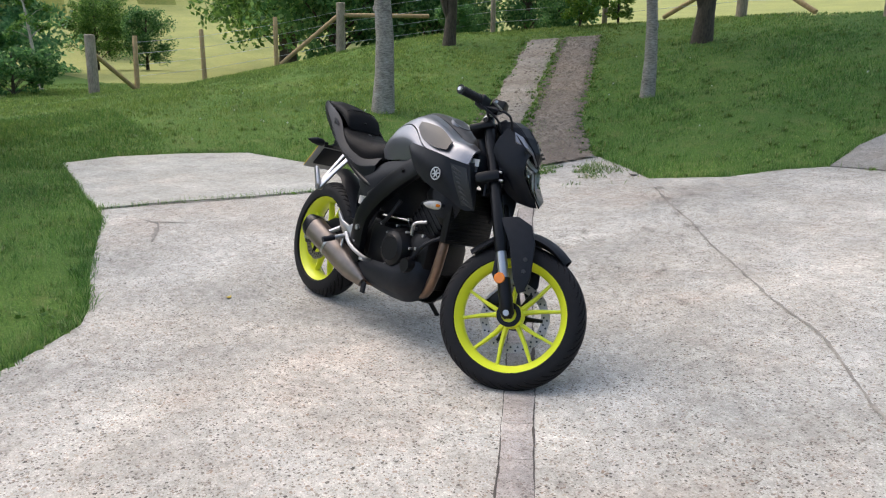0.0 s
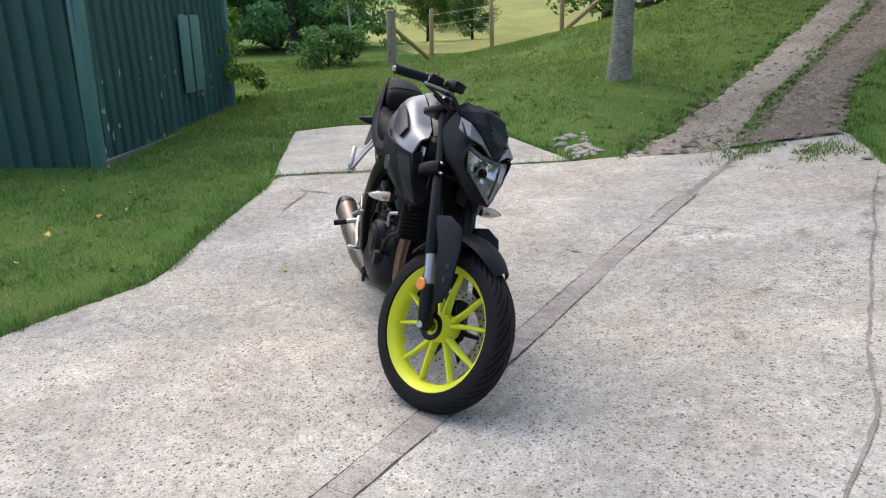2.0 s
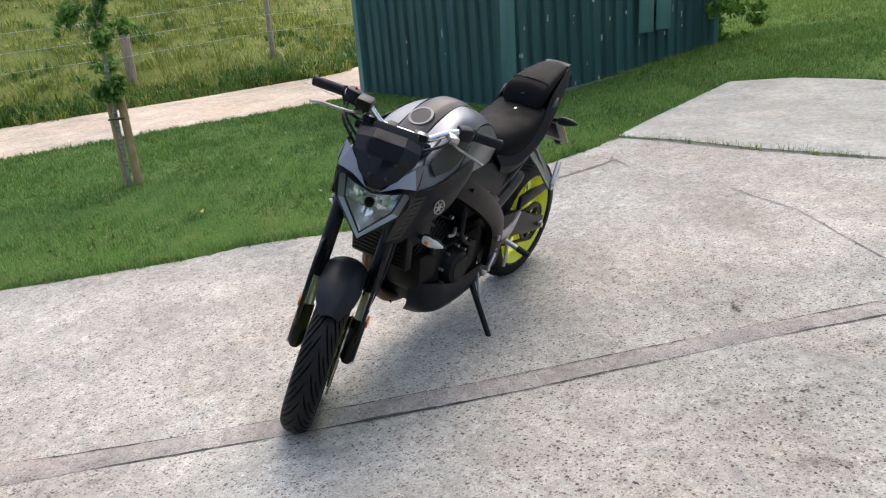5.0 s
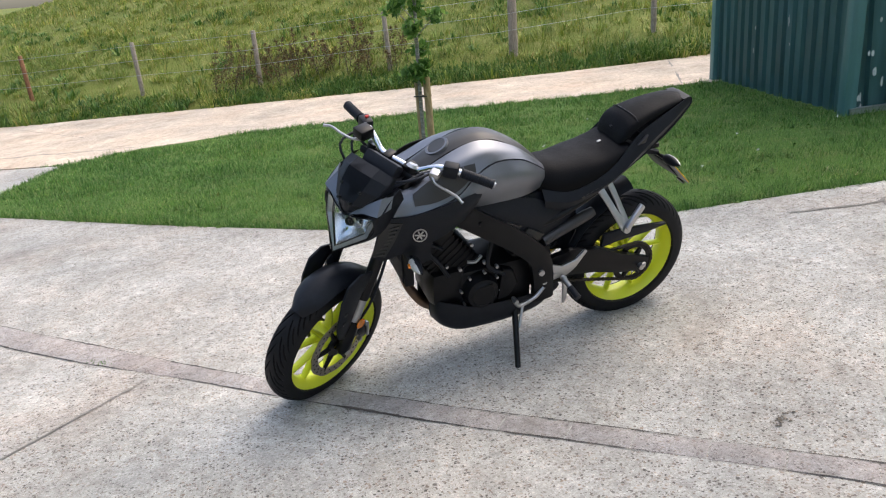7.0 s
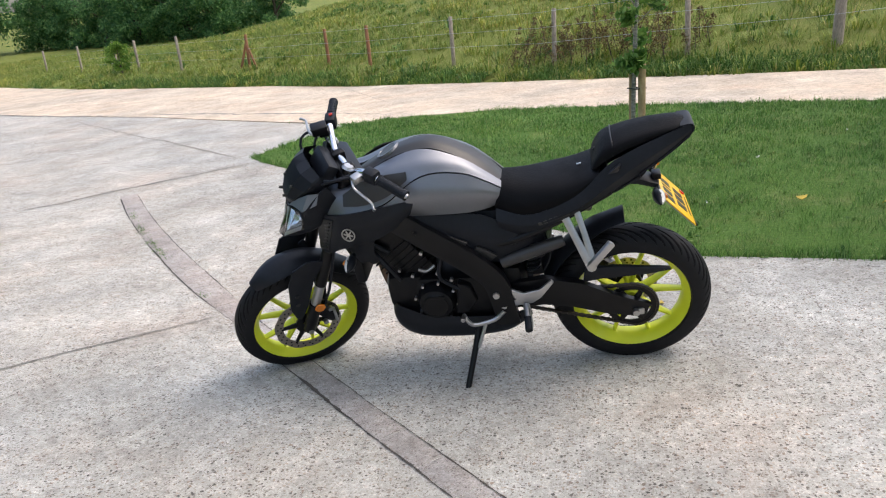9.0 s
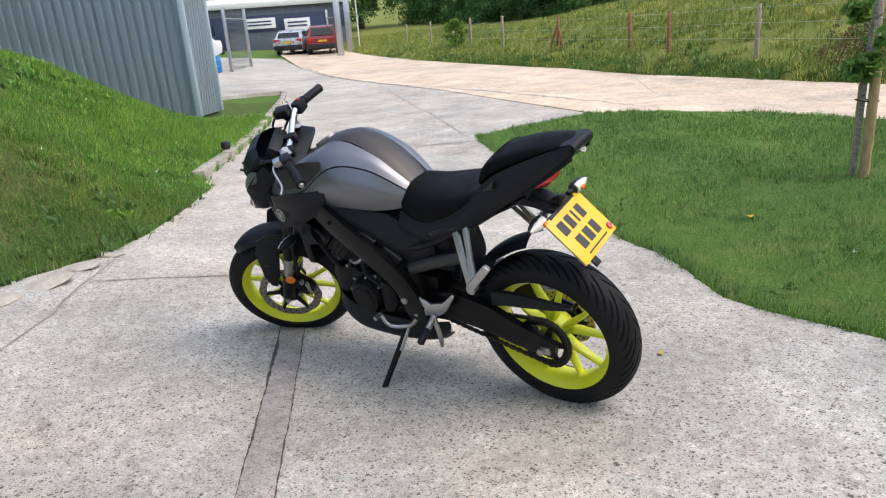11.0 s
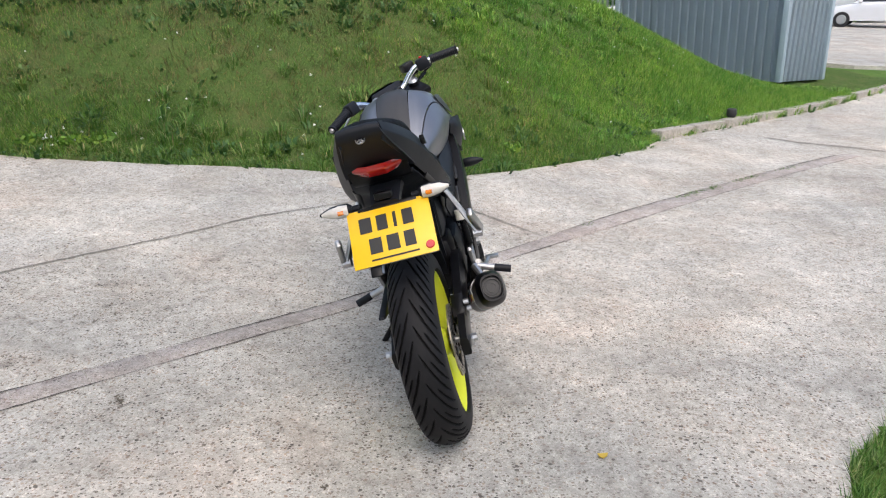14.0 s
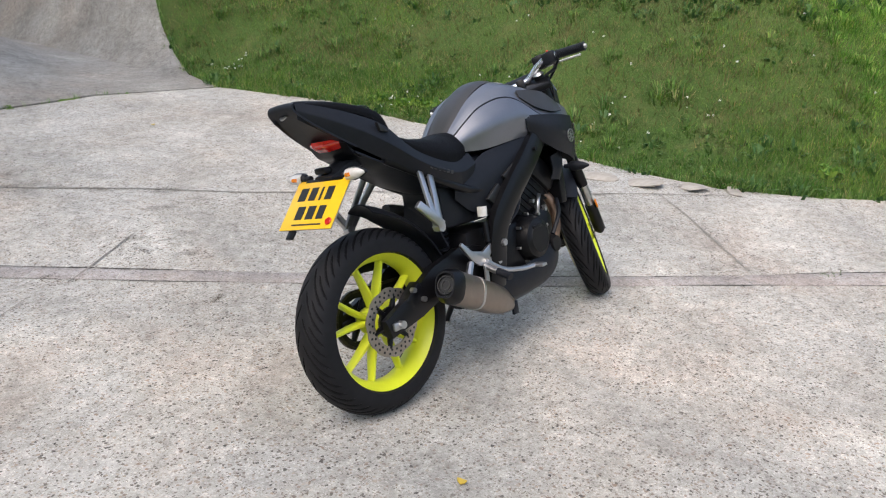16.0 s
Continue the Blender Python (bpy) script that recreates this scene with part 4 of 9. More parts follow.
def car(name, m, paint, label, suv=True):
    """A parked car, its nose to +x: body, roof with pillars, glass, wheels, lamps and plate."""
    root = tagged(thing(name, m), label, "car")
    h = 1.62 if suv else 1.45
    prof = [(-2.2, 0.45), (-2.25, 0.75), (-2.2, 1.0), (-1.4, 1.02), (0.9, 1.0), (1.9, 0.86), (2.2, 0.7), (2.2, 0.42), (1.6, 0.28), (-1.8, 0.28)]
    rings = []
    for y, sx, sz in ((-0.9, 0.95, 0.96), (-0.88, 0.99, 0.99), (-0.6, 1.0, 1.0), (0.6, 1.0, 1.0), (0.88, 0.99, 0.99), (0.9, 0.95, 0.96)):
        rings.append([(x * sx, y, 0.3 + (z - 0.3) * sz) for x, z in prof])
    part("body", rings_bm(rings), paint, root)
    rf = [(-1.95, 1.0), (-1.65, h - 0.08), (-1.2, h), (0.1, h - 0.02), (0.5, h - 0.12), (1.05, 1.0)]
    rings = [[(x, y * (1 if z < 1.05 else k), z) for x, z in rf] for y, k in ((-0.84, 0.8), (-0.8, 0.85), (0.8, 0.85), (0.84, 0.8))]
    part("cabin", rings_bm(rings), paint, root)
    for sg in (-1, 1):
        for x0, x1 in ((-1.55, -0.55), (-0.45, 0.55)):
            part("side_window", rings_bm([[(x0, sg * 0.835, 1.06), (x1 + (0.3 if x1 > 0 else 0), sg * 0.835, 1.06), (x1, sg * 0.735, h - 0.12), (x0 + 0.1, sg * 0.735, h - 0.12)], [(x0, sg * 0.815, 1.06), (x1 + (0.3 if x1 > 0 else 0), sg * 0.815, 1.06), (x1, sg * 0.715, h - 0.12), (x0 + 0.1, sg * 0.715, h - 0.12)]]), CARGLASS, root)
        for x in (-1.35, 1.4):
            w = part("wheel", lathe_bm([(0.2, -0.1), (0.31, -0.1), (0.335, -0.07), (0.335, 0.07), (0.31, 0.1), (0.2, 0.1)], (x, sg * 0.82, 0.335), 28), BODY_EARLY, root)
            part("wheel_rim", disc_bm(0.2, 0.16, (x, sg * 0.85, 0.335), 20, 0.02), STEEL, w)
        part("tail_lamp", box_bm((0.08, 0.36, 0.16), (-2.19, sg * 0.68, 0.88), 0.02), CARRED, root)
        part("head_lamp", box_bm((0.1, 0.36, 0.14), (2.12, sg * 0.66, 0.74), 0.02), WHITE, root)
        part("door_mirror", box_bm((0.12, 0.2, 0.14), (0.75, sg * 0.98, 1.08), 0.03), paint, root)
    part("rear_window", rings_bm([[(-1.93, -0.66, 1.08), (-1.93, 0.66, 1.08), (-1.7, 0.6, h - 0.14), (-1.7, -0.6, h - 0.14)], [(-1.97, -0.66, 1.08), (-1.97, 0.66, 1.08), (-1.74, 0.6, h - 0.14), (-1.74, -0.6, h - 0.14)]]), CARGLASS, root)
    part("windscreen", rings_bm([[(1.03, -0.7, 1.04), (1.03, 0.7, 1.04), (0.52, 0.62, h - 0.14), (0.52, -0.62, h - 0.14)], [(1.06, -0.7, 1.04), (1.06, 0.7, 1.04), (0.56, 0.62, h - 0.14), (0.56, -0.62, h - 0.14)]]), CARGLASS, root)
    part("bumper", box_bm((0.2, 1.7, 0.26), (-2.2, 0, 0.48), 0.04), BODY_EARLY, root)
    part("rear_plate", box_bm((0.02, 0.5, 0.11), (-2.27, 0, 0.78)), CARPLATE, root)
    return root


CARGLASS = plain("dark_car_glass", (0.01, 0.012, 0.014), 0.08, vary=0.1)
CARRED = plain("car_lamp_red", (0.4, 0.02, 0.02), 0.2)
CARPLATE = plain("car_plate_yellow", (0.75, 0.42, 0.02), 0.4)
REDPAINT = plain("dark_red_car_paint", (0.22, 0.012, 0.012), 0.25, vary=0.08, coat=0.8)
SILVERPAINT = plain("silver_car_paint", (0.55, 0.57, 0.6), 0.28, 0.6, 0.05)
WHITEPAINT = plain("white_car_paint", (0.72, 0.73, 0.75), 0.25, vary=0.04, coat=0.6)
car("red_car", pose(32.6, -28.0, at(32.6, -28.0) + 0.02, 0, 0, -42), REDPAINT, "dark red sport utility car parked by the gate")
car("silver_car", pose(35.2, -28.2, at(35.2, -28.2) + 0.02, 0, 0, -55), SILVERPAINT, "silver estate car parked beyond the gate", False)
car("white_car", pose(31.0, -17.2, at(31.0, -17.2) + 0.02, 0, 0, 60), WHITEPAINT, "white car parked behind the palisade gate", False)
car("white_car", pose(36.0, -17.8, at(36.0, -17.8) + 0.02, 0, 0, 40), WHITEPAINT, "white car parked in the yard", False)
car("white_car", pose(30.0, -7.0, at(30.0, -7.0) + 0.02, 0, 0, 75), WHITEPAINT, "white car parked behind the palisade fence", False)

# ---- the motorcycle ----
TYRE = plain("tyre_rubber", (0.011, 0.011, 0.0125), 0.6, vary=0.25, scale=40, bump=0.2, spec=0.18)
# blacker rubber for the tread grooves: their shade is put into the colour
GROOVE_SHADE = plain("shaded_groove_rubber", (0.004, 0.004, 0.0045), 0.75, vary=0.2, scale=40, spec=0.15)
RIM = plain("fluorescent_yellow_paint", (0.7, 0.75, 0.035), 0.4, vary=0.05, scale=18)
BODY = plain("matt_black_plastic", (0.011, 0.0125, 0.0165), 0.46, vary=0.22, scale=60, bump=0.12, spec=0.2)
GLOSS = plain("satin_black_paint", (0.005, 0.005, 0.006), 0.34, vary=0.2, scale=20, spec=0.24)
SEATSKIN = plain("black_seat_vinyl", (0.004, 0.004, 0.0048), 0.6, vary=0.3, scale=140, bump=0.5, spec=0.1)
TANKGREY = plain("satin_grey_metallic", (0.2, 0.207, 0.23), 0.36, 0.75, 0.06, 220)
TANKDARK = plain("dark_grey_metallic", (0.05, 0.048, 0.047), 0.42, 0.4, 0.08, 220)
ALLOY = plain("bare_alloy", (0.46, 0.46, 0.465), 0.36, 0.95, 0.1, 40)
ANODISED = plain("polished_bar", (0.7, 0.71, 0.74), 0.2, 1.0, 0.05, 30)
TITAN = plain("brushed_titanium", (0.25, 0.21, 0.18), 0.42, 0.9, 0.15, 30)
HEADER = plain("heated_steel_pipe", (0.2, 0.13, 0.09), 0.45, 0.8, 0.35, 20)
ENGINE = plain("black_engine_paint", (0.005, 0.005, 0.006), 0.42, 0.0, 0.3, 60, 0.2, spec=0.22)
DISC_STEEL = plain("brake_disc_steel", (0.36, 0.32, 0.28), 0.34, 0.9, 0.2, 50)
CHAINM = plain("chain_steel", (0.05, 0.045, 0.04), 0.45, 0.8, 0.4, 200)
AMBER = plain("amber_lens", (0.75, 0.21, 0.01), 0.2, vary=0.06, coat=0.6)
REDLENS = plain("red_lens", (0.5, 0.015, 0.012), 0.16, vary=0.1, coat=0.8)
LENS = clear("clear_lens")
MIRRORED = plain("chromed_reflector", (0.95, 0.96, 0.97), 0.22, 0.9, 0.03, 15)
YELLOWPLATE = plain("yellow_plate", (0.83, 0.5, 0.012), 0.35, vary=0.04)
INK = plain("black_print", (0.012, 0.012, 0.012), 0.4)
WHITEPRINT = plain("white_print", (0.7, 0.7, 0.7), 0.5, vary=0.05)
REDPRINT = plain("red_print", (0.55, 0.03, 0.02), 0.45, vary=0.05)

LEAN, DIP, YAW, STEER, RAKE = 13.0, 2.08, 2.69, 32.8, 25.0
BIKE = pose(-0.0544, -0.0413, 0.0448, 0, DIP, YAW) @ pose(0, 0, 0, -LEAN, 0, 0)
bike = tagged(thing("motorcycle", BIKE), "matt black motorcycle with fluorescent yellow wheels on its side stand", "motorcycle")
REAR_C, FRONT_C = Vector((-0.664, 0, 0.312)), Vector((0.691, 0, 0.294))
UP_FORK = Vector((-math.sin(radians(RAKE)), 0, math.cos(radians(RAKE))))
ACROSS = Vector((math.cos(radians(RAKE)), 0, math.sin(radians(RAKE))))
STEER_AT = FRONT_C - 0.045 * ACROSS
STEERED = Matrix.Translation(STEER_AT) @ Matrix.Rotation(radians(STEER), 4, UP_FORK) @ Matrix.Translation(-STEER_AT)


def bp(name, bm, material, parent=None, label="", turned=False, smooth=40):
    """A part of the motorcycle; turned: it goes with the handlebar."""
    ob = part(name, bm, material, parent or bike, label, smooth)
    if turned and parent is None:
        ob.matrix_basis = STEERED if turned is True else turned
    return ob


NOSE = STEERED @ Matrix.Translation((-0.024, 0, -0.004))
BAR = STEERED @ pose(0.018, -0.012, 0.0, -1.2, 0, 4.0)
SCOOP = Matrix.Translation((0.02, 0, 0.01))


def skin_bm(rows, nu=5, nv=4, thick=0.006, sgn=1, bm=None):
    """A smooth shell through rows of control points; sgn -1 makes its mirror image across the bike's middle."""
    fine = [curve_points([(x, sgn * y, z) for x, y, z in r], nv * (len(r) - 1)) for r in rows]
    cols = [curve_points([r[k] for r in fine], nu * (len(rows) - 1)) for k in range(len(fine[0]))]
    own = bm or bmesh.new()
    vs = [[own.verts.new(p) for p in c] for c in cols]
    faces = []
    for a, b in zip(vs, vs[1:]):
        for i in range(len(a) - 1):
            f = (a[i], a[i + 1], b[i + 1], b[i])
            faces.append(own.faces.new(f if sgn > 0 else f[::-1]))
    if thick:
        bmesh.ops.recalc_face_normals(own, faces=faces)
        bmesh.ops.solidify(own, geom=faces, thickness=thick)
    return own


def plate_bm(outline, y0, y1, bevel=0.004, bm=None):
    """A plate of side outline (x, z) between y0 and y1, its edges rounded."""
    own = bmesh.new()
    f = own.faces.new([own.verts.new((x, y0, z)) for x, z in outline])
    r = bmesh.ops.extrude_face_region(own, geom=[f])
    bmesh.ops.translate(own, vec=(0, y1 - y0, 0), verts=[v for v in r["geom"] if isinstance(v, bmesh.types.BMVert)])
    if bevel:
        bmesh.ops.bevel(own, geom=own.edges[:], offset=bevel, segments=2, affect="EDGES", profile=0.5, clamp_overlap=True)
    if bm:
        me = bpy.data.meshes.new("join")
        own.to_mesh(me)
        own.free()
        bm.from_mesh(me)
        bpy.data.meshes.remove(me)
        return bm
    return own


def beam_bm(path, sizes, bm=None):
    """A rounded box beam along a path; sizes: (half width across y, half height) at each point."""
    pts = [Vector(p) for p in path]
    rings = []
    for i, p in enumerate(pts):
        d = (pts[min(i + 1, len(pts) - 1)] - pts[max(i - 1, 0)]).normalized()
        side = Vector((0, 1, 0))
        side = (side - d * side.dot(d)).normalized()
        up = d.cross(side)
        hw, hh = sizes[i] if isinstance(sizes, list) else sizes
        ring = []
        for cx, cz in ((1, 0.6), (0.7, 1), (-0.7, 1), (-1, 0.6), (-1, -0.6), (-0.7, -1), (0.7, -1), (1, -0.6)):
            ring.append(p + side * hw * cx + up * hh * cz)
        rings.append(ring)
    return rings_bm(rings, bm=bm)


def bolt_bm(at_, r=0.007, h=0.006, bm=None, way=(0, 1, 0)):
    w = Vector(way).normalized()
    a = Vector(at_)
    return tube_bm([a - w * h, a + w * h], r, 8, bm)


def moved(bm, m):
    bmesh.ops.transform(bm, matrix=m, verts=bm.verts[:])
    return bm


# wheels
def tyre_bm(c, r, half, rim_r, pitches, way, sides=960):
    """A tyre of round section whose swept tread grooves are cut into the rubber; groove faces take slot 1, a painted
    shade.
    """
    prof = []
    for k in range(97):
        a = math.pi * (k / 96) - math.pi / 2
        cr = max(0.0, math.cos(a))
        prof.append((rim_r - 0.004 + (r - rim_r + 0.004) * cr ** 0.62, half * math.sin(a)))
    prof += [(rim_r - 0.012, half * 0.72), (rim_r - 0.012, -half * 0.72)]
    bm = bmesh.new()
    rows, cuts = [], set()
    for k in range(sides):
        a = 2 * math.pi * k / sides
        row = []
        for pr, y in prof:
            rr, v = pr, abs(y / half)
            u = way * k / sides * pitches - (0.5 if y > 0 else 0.0)
            cut_here = False
            if pr > r - 0.05:
                bend = 2.0 * v ** 0.85
                if 0.05 < v < 0.9 and abs((u - bend) % 1.0 - 0.5) < 0.085 * min(1.0, 6 * (v - 0.04), 5 * (0.95 - v)):
                    cut_here = True
                if 0.42 < v < 0.93 and abs((u - bend - 0.5) % 1.0 - 0.5) < 0.07 * min(1.0, 8 * (v - 0.4), 8 * (0.95 - v)):
                    cut_here = True
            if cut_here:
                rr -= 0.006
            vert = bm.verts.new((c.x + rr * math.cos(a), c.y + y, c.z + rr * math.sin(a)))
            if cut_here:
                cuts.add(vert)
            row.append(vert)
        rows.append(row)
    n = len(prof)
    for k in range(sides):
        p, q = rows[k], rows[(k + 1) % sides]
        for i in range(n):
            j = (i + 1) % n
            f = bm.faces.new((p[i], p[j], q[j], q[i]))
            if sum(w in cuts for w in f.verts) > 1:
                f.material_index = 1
    return bm


def spoke_bm(c, a0, a1, rim_r, half):
    """One spoke from the hub at angle a0 to the rim at a1."""
    rings = []
    for k in range(7):
        t = k / 6
        r = 0.035 + (rim_r - 0.028) * t
        a = a0 + (a1 - a0) * min(1, t * 1.25) ** 0.8
        d, n = Vector((math.cos(a), 0, math.sin(a))), Vector((-math.sin(a), 0, math.cos(a)))
        w, h = 0.0095 - 0.0045 * t + 0.003 * max(0, t - 0.85) / 0.15, half * (0.85 - 0.35 * t)
        p = c + d * r
        rings.append([p + n * (w * x) + Vector((0, h * y, 0)) for x, y in ((1, -0.7), (1, 0.7), (0.5, 1), (-0.5, 1), (-1, 0.7), (-1, -0.7), (-0.5, -1), (0.5, -1))])
    return rings_bm(rings)


def disc_ring_bm(c, outer, inner, y, waves=10):
    bm = bmesh.new()
    n = 120
    rows = []
    for k in range(n):
        a = 2 * math.pi * k / n
        ro = outer - 0.004 * (0.5 + 0.5 * math.cos(a * waves)) ** 2
        row = [(ro, y - 0.0025), (ro, y + 0.0025), (inner, y + 0.0025), (inner, y - 0.0025)]
        rows.append([bm.verts.new((c.x + r * math.cos(a), yy, c.z + r * math.sin(a))) for r, yy in row])
    for k in range(n):
        p, q = rows[k], rows[(k + 1) % n]
        for i in range(4):
            bm.faces.new((p[i], p[(i + 1) % 4], q[(i + 1) % 4], q[i]))
    return bm


def holes_bm(c, rs, y, n):
    bm = bmesh.new()
    for k in range(n):
        for i, r in enumerate(rs):
            a = 2 * math.pi * (k + 0.35 * i) / n
            disc_bm(0.0042, 0.0062, (c.x + r * math.cos(a), y, c.z + r * math.sin(a)), 8, bm=bm)
    return bm


def wheel(name, c, r, half, rim_half, grooves, turned, disc_y, disc_r, phase):
    w = rim_half
    prof = [(0.2285, -w), (0.2285, -w + 0.007), (0.212, -w + 0.012), (0.212, w - 0.012), (0.2285, w - 0.007), (0.2285, w), (0.219, w), (0.203, w * 0.62), (0.193, w * 0.3), (0.193, -w * 0.3), (0.203, -w * 0.62), (0.219, -w)]
    wh = bp(name, lathe_bm(prof, c, 96), RIM, label="fluorescent yellow alloy wheel", turned=turned)
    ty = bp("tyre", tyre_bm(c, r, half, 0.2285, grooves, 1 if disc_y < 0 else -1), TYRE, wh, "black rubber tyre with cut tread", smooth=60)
    ty.data.materials.append(GROOVE_SHADE)
    for k in range(5):
        mid = 2 * math.pi * k / 5 + phase
        for sg in (-1, 1):
            bp("spoke", spoke_bm(c, mid + sg * 0.13, mid + sg * 0.285, 0.203, w * 0.5), RIM, wh)
    hub = lathe_bm([(0.018, -0.055), (0.036, -0.055), (0.044, -0.04), (0.05, -0.02), (0.05, 0.02), (0.044, 0.04), (0.036, 0.055), (0.018, 0.055)], c, 32)
    bp("hub", hub, RIM, wh)
    sg = 1 if disc_y > 0 else -1
    bp("brake_disc", disc_ring_bm(c, disc_r, disc_r - 0.036, disc_y), DISC_STEEL, wh, "drilled wavy brake disc")
    bp("disc_hole", holes_bm(c, (disc_r - 0.012, disc_r - 0.025), disc_y, 26), INK, wh)
    car = bp("disc_carrier", lathe_bm([(0.02, disc_y - sg * 0.012), (0.05, disc_y - sg * 0.012), (0.052, disc_y), (0.02, disc_y)], (c.x, 0, c.z), 32), GLOSS, wh)
    for k in range(6):
        a = 2 * math.pi * k / 6 + 0.2
        d = Vector((math.cos(a), 0, math.sin(a)))
        bp("carrier_arm", tube_bm([c + d * 0.045 + Vector((0, disc_y - sg * 0.006, 0)), c + d * (disc_r - 0.028) + Vector((0, disc_y - sg * 0.002, 0))], [0.011, 0.007], 8), GLOSS, wh)
    bp("axle", tube_bm([c + Vector((0, -0.118, 0)), c + Vector((0, 0.118, 0))], 0.011, 14), ALLOY, wh)
    return wh


wheel_r = wheel("rear_wheel", REAR_C, 0.301, 0.067, 0.056, 24, False, -0.074, 0.112, 0.3)
wheel_f = wheel("front_wheel", FRONT_C, 0.289, 0.053, 0.046, 24, True, 0.066, 0.142, 0.7)
bp("sensor_ring", lathe_bm([(0.03, -0.062), (0.048, -0.062), (0.048, -0.058), (0.03, -0.058)], FRONT_C, 40), GLOSS, wheel_f)
spr = bmesh.new()
n_t = 46
prev = []
for k in range(n_t * 4):
    a = 2 * math.pi * k / (n_t * 4)
    ro = 0.092 + (0.004 if k % 4 < 2 else 0.0)
    prev.append([spr.verts.new((REAR_C.x + r * math.cos(a), y, REAR_C.z + r * math.sin(a))) for r, y in ((ro, 0.082), (ro, 0.088), (0.072, 0.088), (0.072, 0.082))])
for k in range(len(prev)):
    p, q = prev[k], prev[(k + 1) % len(prev)]
    for i in range(4):
        spr.faces.new((p[i], p[(i + 1) % 4], q[(i + 1) % 4], q[i]))
bp("sprocket", spr, GLOSS, wheel_r, "black rear sprocket")
for k in range(6):
    a = 2 * math.pi * k / 6
    d = Vector((math.cos(a), 0, math.sin(a)))
    bp("sprocket_arm", tube_bm([REAR_C + d * 0.03 + Vector((0, 0.085, 0)), REAR_C + d * 0.076 + Vector((0, 0.085, 0))], [0.014, 0.009], 8), GLOSS, wheel_r)

# chain: links along both runs and round the sprocket
run = [Vector((-0.255, 0.085, 0.385))]
for k in range(30):
    a = math.pi / 2 + 0.12 + (math.pi - 0.3) * k / 29
    run.append(REAR_C + Vector((0.096 * math.cos(a), 0.085, 0.096 * math.sin(a))))
run.append(Vector((-0.25, 0.085, 0.33)))
chain = bmesh.new()
acc = 0
for a, b in zip(run, run[1:]):
    d = b - a
    n = max(1, round(d.length / 0.0127))
    for k in range(n):
        p, q = a + d * (k / n), a + d * ((k + 1) / n)
        acc += 1
        ang = math.degrees(math.atan2(-(q - p).z, (q - p).x))
        lk = box_bm((0.0135, 0.013 if acc % 2 else 0.008, 0.0105), bm=None)
        moved(lk, Matrix.Translation((p + q) / 2) @ pose(0, 0, 0, 0, ang, 0))
        me = bpy.data.meshes.new("link")
        lk.to_mesh(me)
        lk.free()
        chain.from_mesh(me)
        bpy.data.meshes.remove(me)
bp("chain", chain, CHAINM, label="dark steel drive chain")

# swing arm, guards
for sg, nm in ((1, "left"), (-1, "right")):
    y = 0.105 * sg
    bp("swing_arm", beam_bm([(-0.22, y, 0.4), (-0.34, y, 0.415), (-0.47, y, 0.39), (-0.58, y, 0.345), (-0.72, y, 0.305)], [(0.018, 0.055), (0.02, 0.06), (0.02, 0.056), (0.018, 0.046), (0.014, 0.032)]), GLOSS, label="black box-section swing arm")
    bp("axle_block", box_bm((0.036, 0.012, 0.026), (-0.69, 0.124 * sg, 0.31), 0.004), ALLOY)
    bp("axle_nut", bolt_bm((-0.678, 0.132 * sg, 0.312), 0.013, 0.01), ALLOY)
bp("swing_arm_bridge", beam_bm([(-0.33, -0.1, 0.43), (-0.33, 0.1, 0.43)], (0.03, 0.04)), GLOSS)
bp("chain_guard", plate_bm([(-0.5, 0.5), (-0.6, 0.505), (-0.8, 0.487), (-0.806, 0.478), (-0.72, 0.463), (-0.55, 0.45), (-0.49, 0.44)], 0.085, 0.105), BODY, label="black plastic chain guard")
hug = []
for k in range(8):
    a = radians(20 + 9.6 * k)
    row = []
    for v in (-1, -0.7, -0.3, 0, 0.3, 0.7, 1):
        r = 0.345 - 0.026 * abs(v) ** 2.2 + (0.035 * (k / 7) ** 3)
        row.append((REAR_C.x + r * math.cos(a), 0.076 * v * (1.0 if k < 6 else 0.8), REAR_C.z + r * math.sin(a)))
    hug.append(row)
bp("hugger", skin_bm(hug, 2, 2, 0.005), BODY, label="black rear wheel hugger")
bp("shock_cover", tube_bm(curve_points([(-0.2, 0.13, 0.565), (-0.3, 0.125, 0.6), (-0.43, 0.11, 0.635)], 8), [0.024] * 8 + [0.02]), TANKDARK, label="dark grey shock cover tube")
bp("shock_spring", tube_bm([(-0.3 + 0.03 * math.cos(k * 0.8), 0.03 * math.sin(k * 0.8), 0.45 + 0.0022 * k) for k in range(70)], 0.006, 6), BODY)

